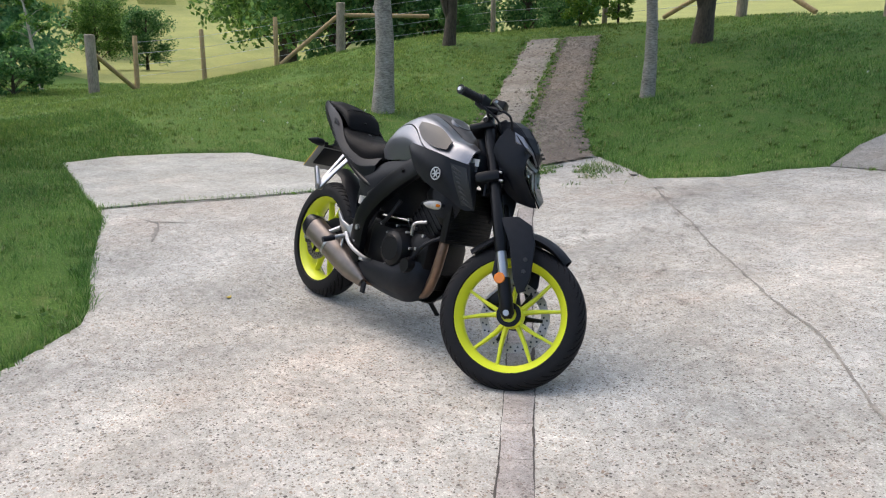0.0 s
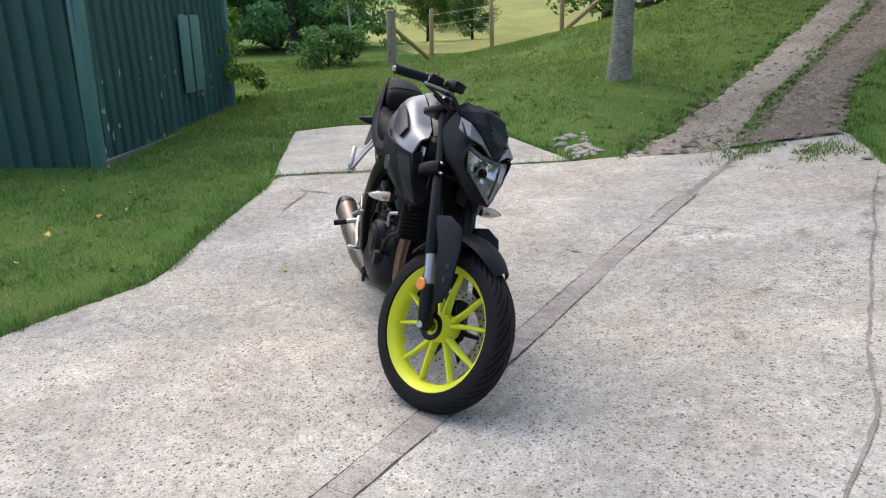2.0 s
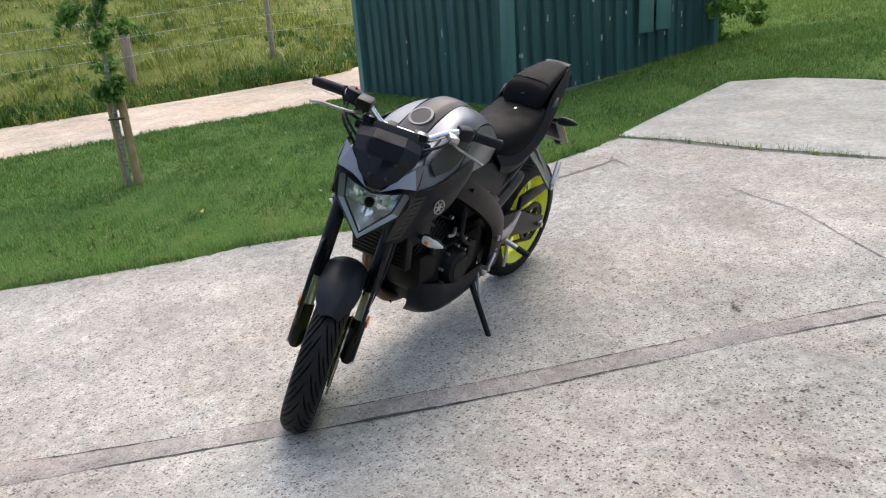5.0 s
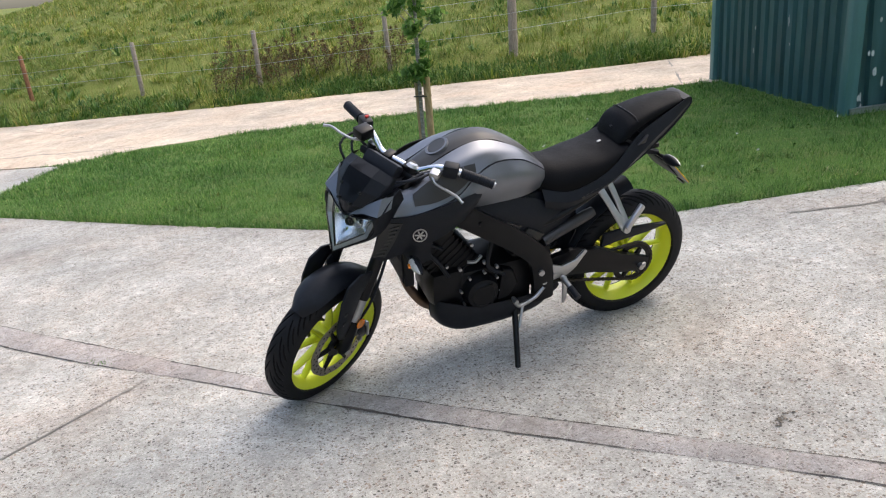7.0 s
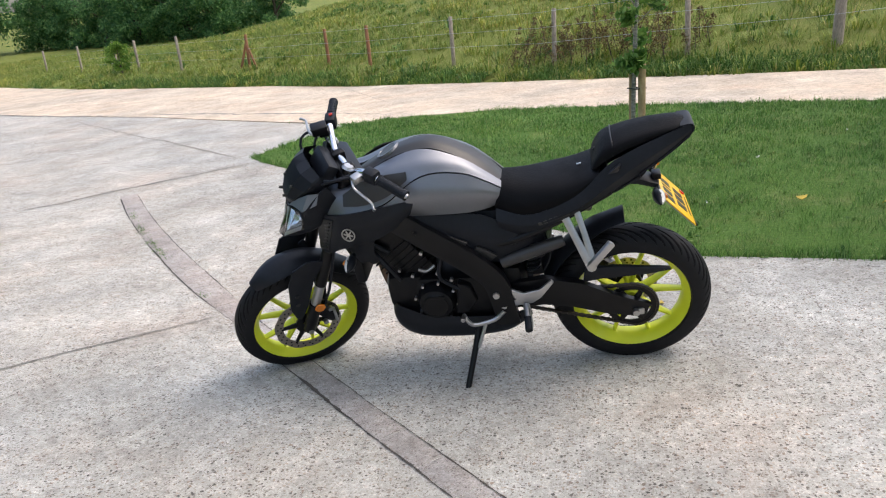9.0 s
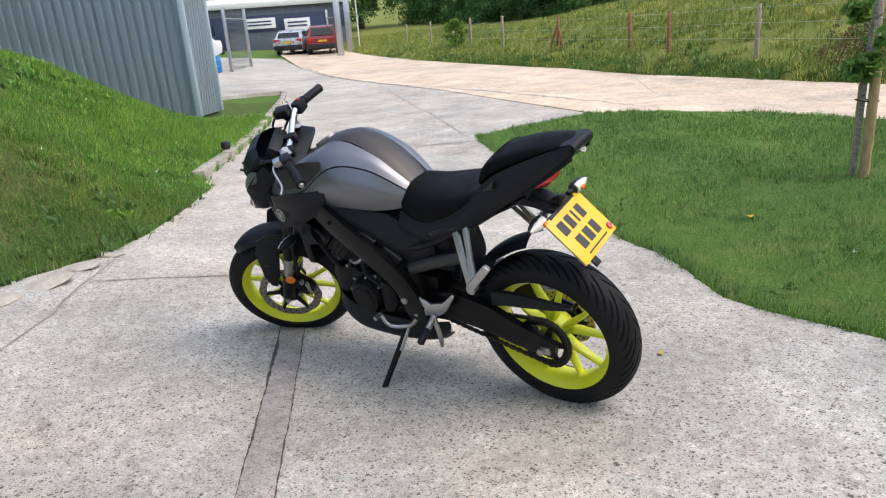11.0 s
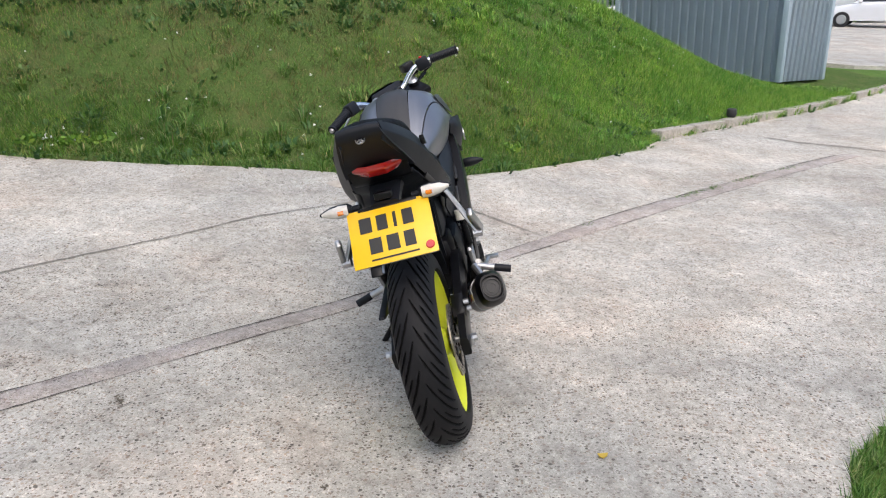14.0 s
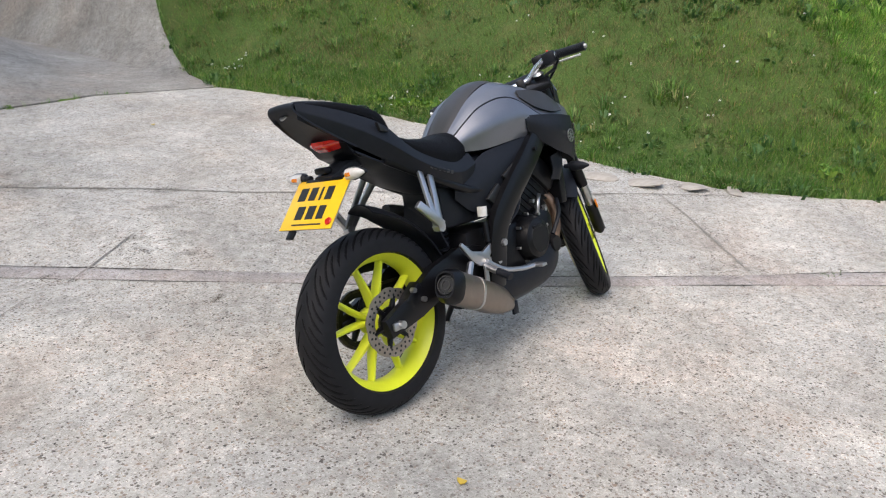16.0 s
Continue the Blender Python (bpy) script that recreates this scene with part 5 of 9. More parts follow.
# frame and engine
for sg in (1, -1):
    y = sg
    bp("frame_spar", beam_bm(curve_points([(0.32, 0.1 * y, 0.86), (0.2, 0.15 * y, 0.815), (0.06, 0.172 * y, 0.72), (-0.075, 0.172 * y, 0.615), (-0.165, 0.165 * y, 0.515), (-0.19, 0.155 * y, 0.4), (-0.2, 0.14 * y, 0.3)], 18), (0.02, 0.044)), GLOSS, label="satin black frame spar")
    bp("frame_rail", tube_bm(curve_points([(-0.09, 0.13 * y, 0.64), (-0.25, 0.13 * y, 0.66), (-0.42, 0.125 * y, 0.73), (-0.6, 0.1 * y, 0.82)], 10), 0.015), GLOSS)
    bp("pivot_bolt", bolt_bm((-0.17, 0.185 * y, 0.455), 0.013, 0.006), ALLOY)
    bp("frame_bolt", bolt_bm((0.09, 0.195 * y, 0.75), 0.008, 0.004), GLOSS)
    # side cover between tank and seat
    bp("side_cover", skin_bm([[(0.1, 0.15 * y * sg, 0.815), (0.1, 0.165, 0.77), (0.1, 0.16, 0.72)], [(-0.02, 0.14, 0.79), (-0.02, 0.158, 0.73), (-0.02, 0.15, 0.65)], [(-0.14, 0.12, 0.77), (-0.14, 0.15, 0.69), (-0.14, 0.14, 0.58)], [(-0.24, 0.12, 0.72), (-0.24, 0.14, 0.66), (-0.24, 0.125, 0.58)], [(-0.32, 0.125, 0.71), (-0.32, 0.128, 0.68), (-0.32, 0.12, 0.64)]], 4, 4, 0.006, sg), BODY, label="black plastic side cover")
    bp("cover_recess", plate_bm([(0.06, 0.755), (-0.09, 0.68), (-0.05, 0.64), (0.07, 0.715)], 0.152 * y, 0.166 * y, 0.003), INK)
    bp("cover_recess", plate_bm([(-0.12, 0.66), (-0.19, 0.615), (-0.16, 0.59), (-0.09, 0.62)], 0.146 * y, 0.16 * y, 0.003), INK)
    # engine cowl
    bp("engine_cowl", skin_bm([[(0.262, 0.07, 0.385), (0.27, 0.07, 0.34), (0.262, 0.06, 0.285), (0.235, 0.03, 0.235)], [(0.235, 0.125, 0.39), (0.248, 0.13, 0.335), (0.235, 0.115, 0.27), (0.2, 0.05, 0.215)], [(0.18, 0.152, 0.38), (0.185, 0.158, 0.325), (0.18, 0.138, 0.25), (0.165, 0.06, 0.198)], [(0.1, 0.15, 0.345), (0.1, 0.16, 0.3), (0.1, 0.14, 0.235), (0.1, 0.06, 0.185)], [(-0.06, 0.145, 0.33), (-0.06, 0.155, 0.29), (-0.06, 0.135, 0.23), (-0.06, 0.06, 0.185)], [(-0.18, 0.135, 0.325), (-0.18, 0.14, 0.29), (-0.19, 0.12, 0.24), (-0.19, 0.06, 0.2)], [(-0.285, 0.115, 0.335), (-0.29, 0.115, 0.31), (-0.27, 0.1, 0.275), (-0.25, 0.06, 0.24)]], 4, 4, 0.006, sg), BODY, label="matt black engine belly cowl")
    bp("radiator_shroud", skin_bm([[(0.4, 0.1, 0.74), (0.4, 0.1, 0.66), (0.37, 0.1, 0.59)], [(0.33, 0.145, 0.72), (0.34, 0.145, 0.66), (0.32, 0.135, 0.6)], [(0.26, 0.145, 0.7), (0.27, 0.145, 0.65), (0.26, 0.135, 0.61)]], 4, 4, 0.006, sg), BODY)
bp("battery_box", box_bm((0.34, 0.2, 0.24), (-0.2, 0, 0.655), 0.04), BODY, label="black box under the seat")
bp("radiator", box_bm((0.04, 0.25, 0.24), (0.355, 0, 0.62), 0.008), ENGINE, label="black radiator")
for k in range(14):
    bp("radiator_fin", box_bm((0.005, 0.23, 0.004), (0.377, 0, 0.515 + 0.0155 * k)), GLOSS)
bp("crankcase", box_bm((0.4, 0.24, 0.24), (0.03, 0, 0.38), 0.04), ENGINE, label="black engine crankcase")
bp("crankcase_nose", box_bm((0.17, 0.25, 0.19), (0.19, 0, 0.425), 0.055), ENGINE)
bp("gearbox", box_bm((0.2, 0.2, 0.2), (-0.17, 0, 0.42), 0.04), ENGINE)
cyl = bp("cylinder", moved(box_bm((0.17, 0.17, 0.22), (0, 0, 0), 0.02), pose(0.185, 0, 0.555, 0, 38, 0)), ENGINE, label="finned black cylinder")
for k in range(7):
    bp("cooling_fin", moved(box_bm((0.18, 0.18, 0.006), (0, 0, -0.085 + 0.025 * k), 0.002), pose(0.185, 0, 0.555, 0, 38, 0)), ENGINE, cyl)
bp("cylinder_head", moved(box_bm((0.2, 0.21, 0.1), (0, 0, 0), 0.025), pose(0.255, 0, 0.65, 0, 38, 0)), ENGINE)
bp("throttle_body", tube_bm([(0.1, 0, 0.68), (0.2, 0, 0.69)], 0.035, 14), ENGINE)
bp("airbox", box_bm((0.34, 0.22, 0.13), (0.1, 0, 0.785), 0.04), ENGINE)
for sg, cx, cz, rr in ((1, 0.07, 0.405, 0.078), (-1, 0.08, 0.415, 0.092)):
    y = 0.12 * sg
    prof = [(0.001, 0.05), (rr * 0.6, 0.05), (rr * 0.66, 0.044), (rr * 0.82, 0.04), (rr * 0.92, 0.02), (rr, 0.0), (rr, -0.02), (0.001, -0.02)]
    bp("engine_cover", lathe_bm([(r, d * sg) for r, d in prof], (cx, y, cz), 40, closed=False), ENGINE, label="round black engine side cover")
    for k in range(8):
        a = 2 * math.pi * k / 8 + 0.2
        bp("cover_bolt", bolt_bm((cx + (rr + 0.006) * math.cos(a), y + 0.012 * sg, cz + (rr + 0.006) * math.sin(a)), 0.0058, 0.009), ALLOY)
    bp("cover_rib", box_bm((0.06, 0.008, 0.012), (cx - 0.01, y + 0.048 * sg, cz + rr * 0.5), 0.003), ENGINE)
bp("sprocket_cover", plate_bm([(-0.02, 0.49), (-0.07, 0.47), (-0.09, 0.4), (-0.05, 0.35), (0.0, 0.34), (-0.01, 0.42)], 0.1, 0.145, 0.01), ENGINE)
bp("water_pump", lathe_bm([(0.001, -0.03), (0.03, -0.03), (0.038, 0.0), (0.038, 0.02), (0.001, 0.02)], (0.195, -0.135, 0.365), 24, closed=False), ENGINE)
for x, y, z, r in ((0.15, 0.12, 0.52, 0.007), (0.2, 0.11, 0.54, 0.006), (0.05, 0.125, 0.53, 0.008), (0.0, 0.13, 0.5, 0.007), (0.1, 0.12, 0.62, 0.007), (0.22, -0.11, 0.5, 0.008), (0.16, -0.115, 0.52, 0.007), (0.12, -0.125, 0.55, 0.008), (0.2, -0.12, 0.44, 0.007), (-0.06, -0.13, 0.5, 0.007), (0.24, 0.1, 0.47, 0.006)):
    bp("engine_bolt", bolt_bm((x, y, z), r, 0.008), ALLOY)
bp("hose_joint", tube_bm(curve_points([(0.21, -0.1, 0.56), (0.16, -0.125, 0.54), (0.15, -0.12, 0.49)], 8), 0.008, 8), ALLOY)
bp("hose_joint", tube_bm(curve_points([(0.06, 0.12, 0.56), (0.09, 0.13, 0.545), (0.12, 0.125, 0.55)], 6), 0.007, 8), ALLOY)
for pts in ([(0.3, 0.11, 0.66), (0.24, 0.13, 0.58), (0.2, 0.12, 0.5)], [(0.33, -0.1, 0.52), (0.27, -0.14, 0.47), (0.21, -0.14, 0.4)], [(0.02, 0.13, 0.62), (0.04, 0.14, 0.52), (-0.03, 0.14, 0.46)], [(0.36, 0.06, 0.8), (0.33, 0.12, 0.72), (0.22, 0.12, 0.63)], [(-0.1, -0.14, 0.56), (-0.14, -0.145, 0.47), (-0.2, -0.14, 0.42)], [(0.04, -0.13, 0.62), (0.0, -0.14, 0.55), (-0.06, -0.13, 0.5)]):
    bp("hose", tube_bm(curve_points(pts, 10), 0.009, 8), BODY)
bp("oil_drain_spout", box_bm((0.03, 0.012, 0.05), (-0.1, -0.135, 0.19), 0.003), BODY)

# exhaust
bp("exhaust_header", tube_bm(curve_points([(0.27, -0.03, 0.56), (0.315, -0.07, 0.53), (0.325, -0.085, 0.44), (0.295, -0.075, 0.33), (0.22, -0.05, 0.25), (0.05, -0.06, 0.235), (-0.12, -0.1, 0.22)], 30), 0.021, 14), HEADER, label="heat-stained exhaust header pipe")
bp("exhaust_flange", moved(disc_bm(0.036, 0.012, sides=18, bevel=0.003), pose(0.285, -0.045, 0.555, 0, 0, 50)), ALLOY)
EX_A, EX_B = Vector((-0.12, -0.125, 0.21)), Vector((-0.545, -0.214, 0.405))
ex_d = (EX_B - EX_A).normalized()
ex_m = Matrix.Translation(EX_A) @ ex_d.to_track_quat("X", "Z").to_matrix().to_4x4()
L_EX = (EX_B - EX_A).length


def can_ring(x, ry, rz, sides=18):
    out = []
    for k in range(sides):
        a = 2 * math.pi * k / sides
        c, s = math.cos(a), math.sin(a)
        out.append((x, ry * math.copysign(abs(c) ** 0.75, c), rz * math.copysign(abs(s) ** 0.75, s)))
    return out


muf = bp("muffler", moved(rings_bm([can_ring(0.0, 0.024, 0.026), can_ring(0.03, 0.03, 0.034), can_ring(0.09, 0.042, 0.05), can_ring(0.16, 0.045, 0.055), can_ring(L_EX - 0.05, 0.046, 0.057)]), ex_m), TITAN, label="brushed titanium silencer with black end cap", smooth=30)
bp("end_cap", moved(rings_bm([can_ring(L_EX - 0.052, 0.0475, 0.0585), can_ring(L_EX - 0.03, 0.047, 0.057), can_ring(L_EX, 0.036, 0.044), can_ring(L_EX, 0.032, 0.037), can_ring(L_EX - 0.012, 0.03, 0.034)]), ex_m), GLOSS, muf, "black carbon end cap")
for r0, r1, mt in ((0.03, 0.027, TANKDARK), (0.016, 0.013, TANKDARK)):
    rg = lathe_bm([(r0, -0.003), (r0, 0.004), (r1, 0.004), (r1, -0.003)], (0, 0, 0), 32)
    bp("outlet_ring", moved(rg, ex_m @ pose(L_EX - 0.008, 0, 0, 0, 0, 90)), mt, muf)
bp("outlet", moved(disc_bm(0.024, 0.004, sides=24), ex_m @ pose(L_EX - 0.011, 0, 0, 0, 0, 90)), INK, muf)
bp("clamp_band", moved(rings_bm([can_ring(L_EX - 0.2, 0.0475, 0.058), can_ring(L_EX - 0.187, 0.0475, 0.058)]), ex_m), ALLOY, muf)
for x0, x1, z0, z1, mt, nm in ((0.22, 0.3, -0.018, 0.03, WHITEPRINT, "sticker"), (0.235, 0.262, -0.012, 0.012, REDPRINT, "sticker_patch"), (0.265, 0.292, -0.012, 0.008, YELLOWPLATE, "sticker_patch")):
    off = 0.0475 if nm == "sticker" else 0.0495
    bp(nm, moved(box_bm((x1 - x0, 0.003, z1 - z0), ((x0 + x1) / 2, 0, (z0 + z1) / 2)), ex_m @ pose(0, -off + 0.0012, 0)), mt, muf)
bp("muffler_bracket", tube_bm([(-0.34, -0.16, 0.42), (-0.4, -0.19, 0.38)], 0.012, 8), ALLOY)

# tank
z_spine = [(0.335, 0.905), (0.27, 0.95), (0.15, 1.008), (0.05, 1.03), (-0.02, 1.02), (-0.1, 0.978), (-0.17, 0.924), (-0.222, 0.866)]
bp("tank_top", skin_bm([[(x, -0.058, z - 0.014), (x, -0.03, z - 0.002), (x, 0.0, z), (x, 0.03, z - 0.002), (x, 0.058, z - 0.014)] for x, z in z_spine], 5, 3, 0.008), TANKDARK, label="dark grey tank centre panel")
for sg in (1, -1):
    wing = [[(0.44, 0.1, 0.895), (0.44, 0.128, 0.878), (0.435, 0.145, 0.83)],
            [(0.38, 0.08, 0.915), (0.38, 0.138, 0.9), (0.38, 0.168, 0.836)],
            [(0.3, 0.066, 0.925), (0.3, 0.138, 0.92), (0.3, 0.185, 0.845)],
            [(0.18, 0.063, 0.98), (0.18, 0.135, 0.967), (0.18, 0.18, 0.872)],
            [(0.08, 0.063, 1.014), (0.08, 0.122, 0.99), (0.08, 0.156, 0.937)],
            [(0.0, 0.061, 1.009), (0.0, 0.106, 0.988), (0.0, 0.136, 0.957)],
            [(-0.1, 0.059, 0.965), (-0.1, 0.088, 0.956), (-0.1, 0.113, 0.936)],
            [(-0.17, 0.056, 0.912), (-0.17, 0.077, 0.906), (-0.17, 0.095, 0.894)],
            [(-0.224, 0.05, 0.863), (-0.224, 0.063, 0.858), (-0.224, 0.077, 0.851)]]
    bp("tank_cover", skin_bm(wing, 4, 5, 0.008, sg), TANKGREY, label="satin grey tank shoulder cover")
    side = [[(0.435, 0.144, 0.826), (0.43, 0.142, 0.81), (0.42, 0.13, 0.795)],
            [(0.3, 0.188, 0.841), (0.3, 0.185, 0.82), (0.3, 0.16, 0.8)],
            [(0.18, 0.182, 0.867), (0.18, 0.187, 0.84), (0.18, 0.16, 0.8)],
            [(0.08, 0.158, 0.932), (0.08, 0.179, 0.875), (0.09, 0.155, 0.8)],
            [(0.0, 0.138, 0.952), (0.0, 0.168, 0.88), (0.0, 0.148, 0.795)],
            [(-0.1, 0.115, 0.931), (-0.1, 0.149, 0.868), (-0.1, 0.128, 0.785)],
            [(-0.17, 0.097, 0.889), (-0.17, 0.121, 0.845), (-0.165, 0.108, 0.785)],
            [(-0.224, 0.079, 0.846), (-0.224, 0.09, 0.82), (-0.212, 0.088, 0.79)]]
    bp("tank_side", skin_bm(side, 4, 4, 0.008, sg), TANKGREY, label="satin grey lower tank panel")
    bp("tank_recess", skin_bm([[(0.33, 0.158, 0.908), (0.33, 0.168, 0.895), (0.33, 0.181, 0.872)], [(0.25, 0.1545, 0.952), (0.25, 0.171, 0.92), (0.25, 0.188, 0.875)], [(0.16, 0.1485, 0.968), (0.16, 0.164, 0.94), (0.16, 0.1785, 0.9)], [(0.09, 0.145, 0.972), (0.09, 0.15, 0.962), (0.09, 0.157, 0.945)]], 4, 3, 0.003, sg), TANKDARK, label="dark recess in the tank cover")
    # air scoops with louvres
    sc = [[(0.425, 0.145, 0.82), (0.448, 0.135, 0.74), (0.468, 0.11, 0.65)],
          [(0.36, 0.186, 0.83), (0.39, 0.17, 0.74), (0.43, 0.137, 0.642)],
          [(0.32, 0.202, 0.838), (0.335, 0.198, 0.76), (0.36, 0.165, 0.675)],
          [(0.22, 0.207, 0.852), (0.22, 0.212, 0.79), (0.23, 0.187, 0.715)],
          [(0.12, 0.192, 0.862), (0.12, 0.202, 0.82), (0.13, 0.182, 0.765)],
          [(0.055, 0.17, 0.866), (0.06, 0.178, 0.845), (0.075, 0.17, 0.81)]]
    scoop = bp("air_scoop", skin_bm(sc, 4, 5, 0.007, sg), BODY, label="matt black air scoop with louvres", turned=SCOOP)
    bp("scoop_front", skin_bm([[(0.425, 0.145, 0.828), (0.448, 0.133, 0.74), (0.468, 0.108, 0.648)], [(0.405, 0.09, 0.835), (0.425, 0.085, 0.745), (0.44, 0.08, 0.66)], [(0.37, 0.05, 0.84), (0.39, 0.05, 0.75), (0.4, 0.05, 0.67)]], 3, 4, 0.005, sg), BODY, scoop)
    for k in range(8):
        t = k / 7
        bp("louvre", moved(box_bm((0.05, 0.008, 0.007), (0, 0, 0), 0.002), pose(0.392 + 0.053 * t, (0.172 - 0.042 * t) * sg, 0.79 - 0.125 * t, 0, 24, -42 * sg)), TANKDARK, scoop)
    bp("louvre_well", skin_bm([[(0.362, 0.19, 0.812), (0.39, 0.1735, 0.74), (0.425, 0.143, 0.658)], [(0.42, 0.154, 0.805), (0.445, 0.141, 0.74), (0.466, 0.117, 0.66)]], 2, 4, 0.003, sg), INK, scoop)
    em = bmesh.new()
    lathe_bm([(0.026, -0.002), (0.026, 0.002), (0.0222, 0.002), (0.0222, -0.002)], (0, 0, 0), 36, em)
    for k in range(3):
        m3 = Matrix.Rotation(2 * math.pi * k / 3 + 0.3, 4, "Y")
        b = box_bm((0.005, 0.003, 0.036), (0, 0, 0), bm=None)
        moved(b, m3)
        me = bpy.data.meshes.new("bar")
        b.to_mesh(me)
        b.free()
        em.from_mesh(me)
        bpy.data.meshes.remove(me)
    bp("emblem", moved(em, pose(0.328, 0.2085 * sg, 0.77, 0, 0, -7 * sg)), ALLOY, label="round silver emblem")
bp("nose_filler", box_bm((0.16, 0.2, 0.1), (0.36, 0, 0.84), 0.03), BODY)
CAPGREY = plain("satin_cap", (0.2, 0.2, 0.21), 0.38, 0.9, 0.1, 60)
cap = bp("fuel_cap", moved(lathe_bm([(0.001, 0.006), (0.036, 0.006), (0.037, 0.008), (0.045, 0.008), (0.047, 0.0), (0.047, -0.006), (0.001, -0.006)], (0, 0, 0), 40, closed=False), pose(0.178, 0, 0.992, 0, 0, 0) @ pose(0, 0, 0, 0, 27, 0) @ pose(0, 0, 0, 90, 0, 0)), CAPGREY, label="round silver fuel cap")
bp("cap_centre", moved(disc_bm(0.036, 0.014, sides=32, bevel=0.002), pose(0.178, 0, 0.992, 0, 0, 0) @ pose(0, 0, 0, 0, 27, 0) @ pose(0, 0, 0, 90, 0, 0)), TANKDARK, cap)

# seats and tail
def saddle_bm(rows):
    return skin_bm([[(x, k * wd, z) for k, wd, z in ((-1, w, zl), (-0.98, w, (zl + zm) / 2), (-1, wm, zm), (0, 0, zt), (1, wm, zm), (0.98, w, (zl + zm) / 2), (1, w, zl))] for x, w, zl, wm, zm, zt in rows], 4, 4, 0.01)


def facet_bm(rows, thick=0.006, sgn=1, cut=0.004):
    """A panel of flat facets through rows of points, its creases barely rounded; sgn -1 mirrors it."""
    bm = bmesh.new()
    fine = [curve_points([(x, sgn * y, z) for x, y, z in line], 4 * (len(rows) - 1)) for line in zip(*rows)]
    vs = [[bm.verts.new(p) for p in line] for line in fine]
    faces = [bm.faces.new((a[k], a[k + 1], b[k + 1], b[k])) for a, b in zip(vs, vs[1:]) for k in range(len(a) - 1)]
    bmesh.ops.recalc_face_normals(bm, faces=faces)
    if cut:
        sharp = [e for e in bm.edges if len(e.link_faces) == 2 and e.calc_face_angle() > 0.35]
        bmesh.ops.bevel(bm, geom=sharp, offset=cut, segments=2, affect="EDGES", profile=0.5, clamp_overlap=True)
    bmesh.ops.solidify(bm, geom=bm.faces[:], thickness=thick)
    return bm


seat_rows = [(-0.165, 0.07, 0.8, 0.045, 0.862, 0.872), (-0.22, 0.108, 0.765, 0.066, 0.856, 0.866), (-0.3, 0.132, 0.76, 0.085, 0.848, 0.858), (-0.39, 0.14, 0.784, 0.1, 0.854, 0.864), (-0.46, 0.138, 0.812, 0.104, 0.862, 0.872), (-0.52, 0.128, 0.852, 0.1, 0.878, 0.886), (-0.565, 0.115, 0.888, 0.09, 0.896, 0.9)]
seat = bp("rider_seat", saddle_bm(seat_rows), SEATSKIN, label="black vinyl rider seat")
pil_rows = [(-0.54, 0.078, 0.892, 0.06, 0.893, 0.896), (-0.553, 0.096, 0.905, 0.078, 0.93, 0.936), (-0.585, 0.1, 0.93, 0.08, 0.97, 0.98), (-0.65, 0.092, 0.962, 0.072, 0.994, 1.004), (-0.73, 0.08, 0.986, 0.062, 1.012, 1.021), (-0.81, 0.065, 1.006, 0.048, 1.022, 1.03), (-0.848, 0.048, 1.018, 0.032, 1.022, 1.026)]
pil = bp("pillion_seat", saddle_bm(pil_rows), SEATSKIN, label="black vinyl pillion pad")
st = bmesh.new()
tube_bm(curve_points([(-0.612, -0.098, 0.946), (-0.61, -0.077, 0.985), (-0.608, 0.0, 0.993), (-0.61, 0.077, 0.985), (-0.612, 0.098, 0.946)], 24), 0.0022, 6, st)
bp("seam", st, GLOSS, pil)
bp("seat_button", moved(disc_bm(0.011, 0.01, sides=18, bevel=0.003), pose(-0.556, 0, 0.93, 0, -62, 0) @ pose(0, 0, 0, 90, 0, 0)), GLOSS, pil)
bp("seat_badge", moved(box_bm((0.016, 0.01, 0.003), bevel=0.001), pose(-0.498, 0.004, 0.884, 0, 14, 0)), ALLOY, seat)
for sg in (1, -1):
    tail = [[(-0.2, 0.108, 0.785), (-0.2, 0.136, 0.745), (-0.21, 0.122, 0.69)], [(-0.3, 0.134, 0.764), (-0.3, 0.154, 0.728), (-0.3, 0.132, 0.682)], [(-0.4, 0.142, 0.788), (-0.4, 0.16, 0.752), (-0.4, 0.134, 0.714)], [(-0.5, 0.134, 0.838), (-0.5, 0.158, 0.796), (-0.5, 0.126, 0.76)], [(-0.59, 0.116, 0.922), (-0.59, 0.145, 0.856), (-0.59, 0.112, 0.81)], [(-0.68, 0.098, 0.966), (-0.68, 0.124, 0.912), (-0.68, 0.098, 0.862)], [(-0.78, 0.078, 1.0), (-0.78, 0.096, 0.962), (-0.78, 0.078, 0.92)], [(-0.866, 0.057, 1.024), (-0.868, 0.062, 1.002), (-0.864, 0.056, 0.975)]]
    bp("tail_panel", facet_bm(tail, 0.006, sg), BODY, label="matt black creased tail panel", smooth=25)
    bp("tail_slot", plate_bm([(-0.59, 0.9), (-0.635, 0.935), (-0.625, 0.905)], 0.122 * sg, 0.136 * sg, 0.002), INK)
    lt = bmesh.new()
    for k in range(6):
        box_bm((0.012, 0.002, 0.012), (0, 0, 0), bm=lt)
        bmesh.ops.transform(lt, matrix=pose(-0.355 - 0.019 * k, 0.1565 * sg, 0.737 + 0.0066 * k, 0, 19, 0), verts=lt.verts[-8:])
    bp("panel_lettering", lt, TANKDARK)
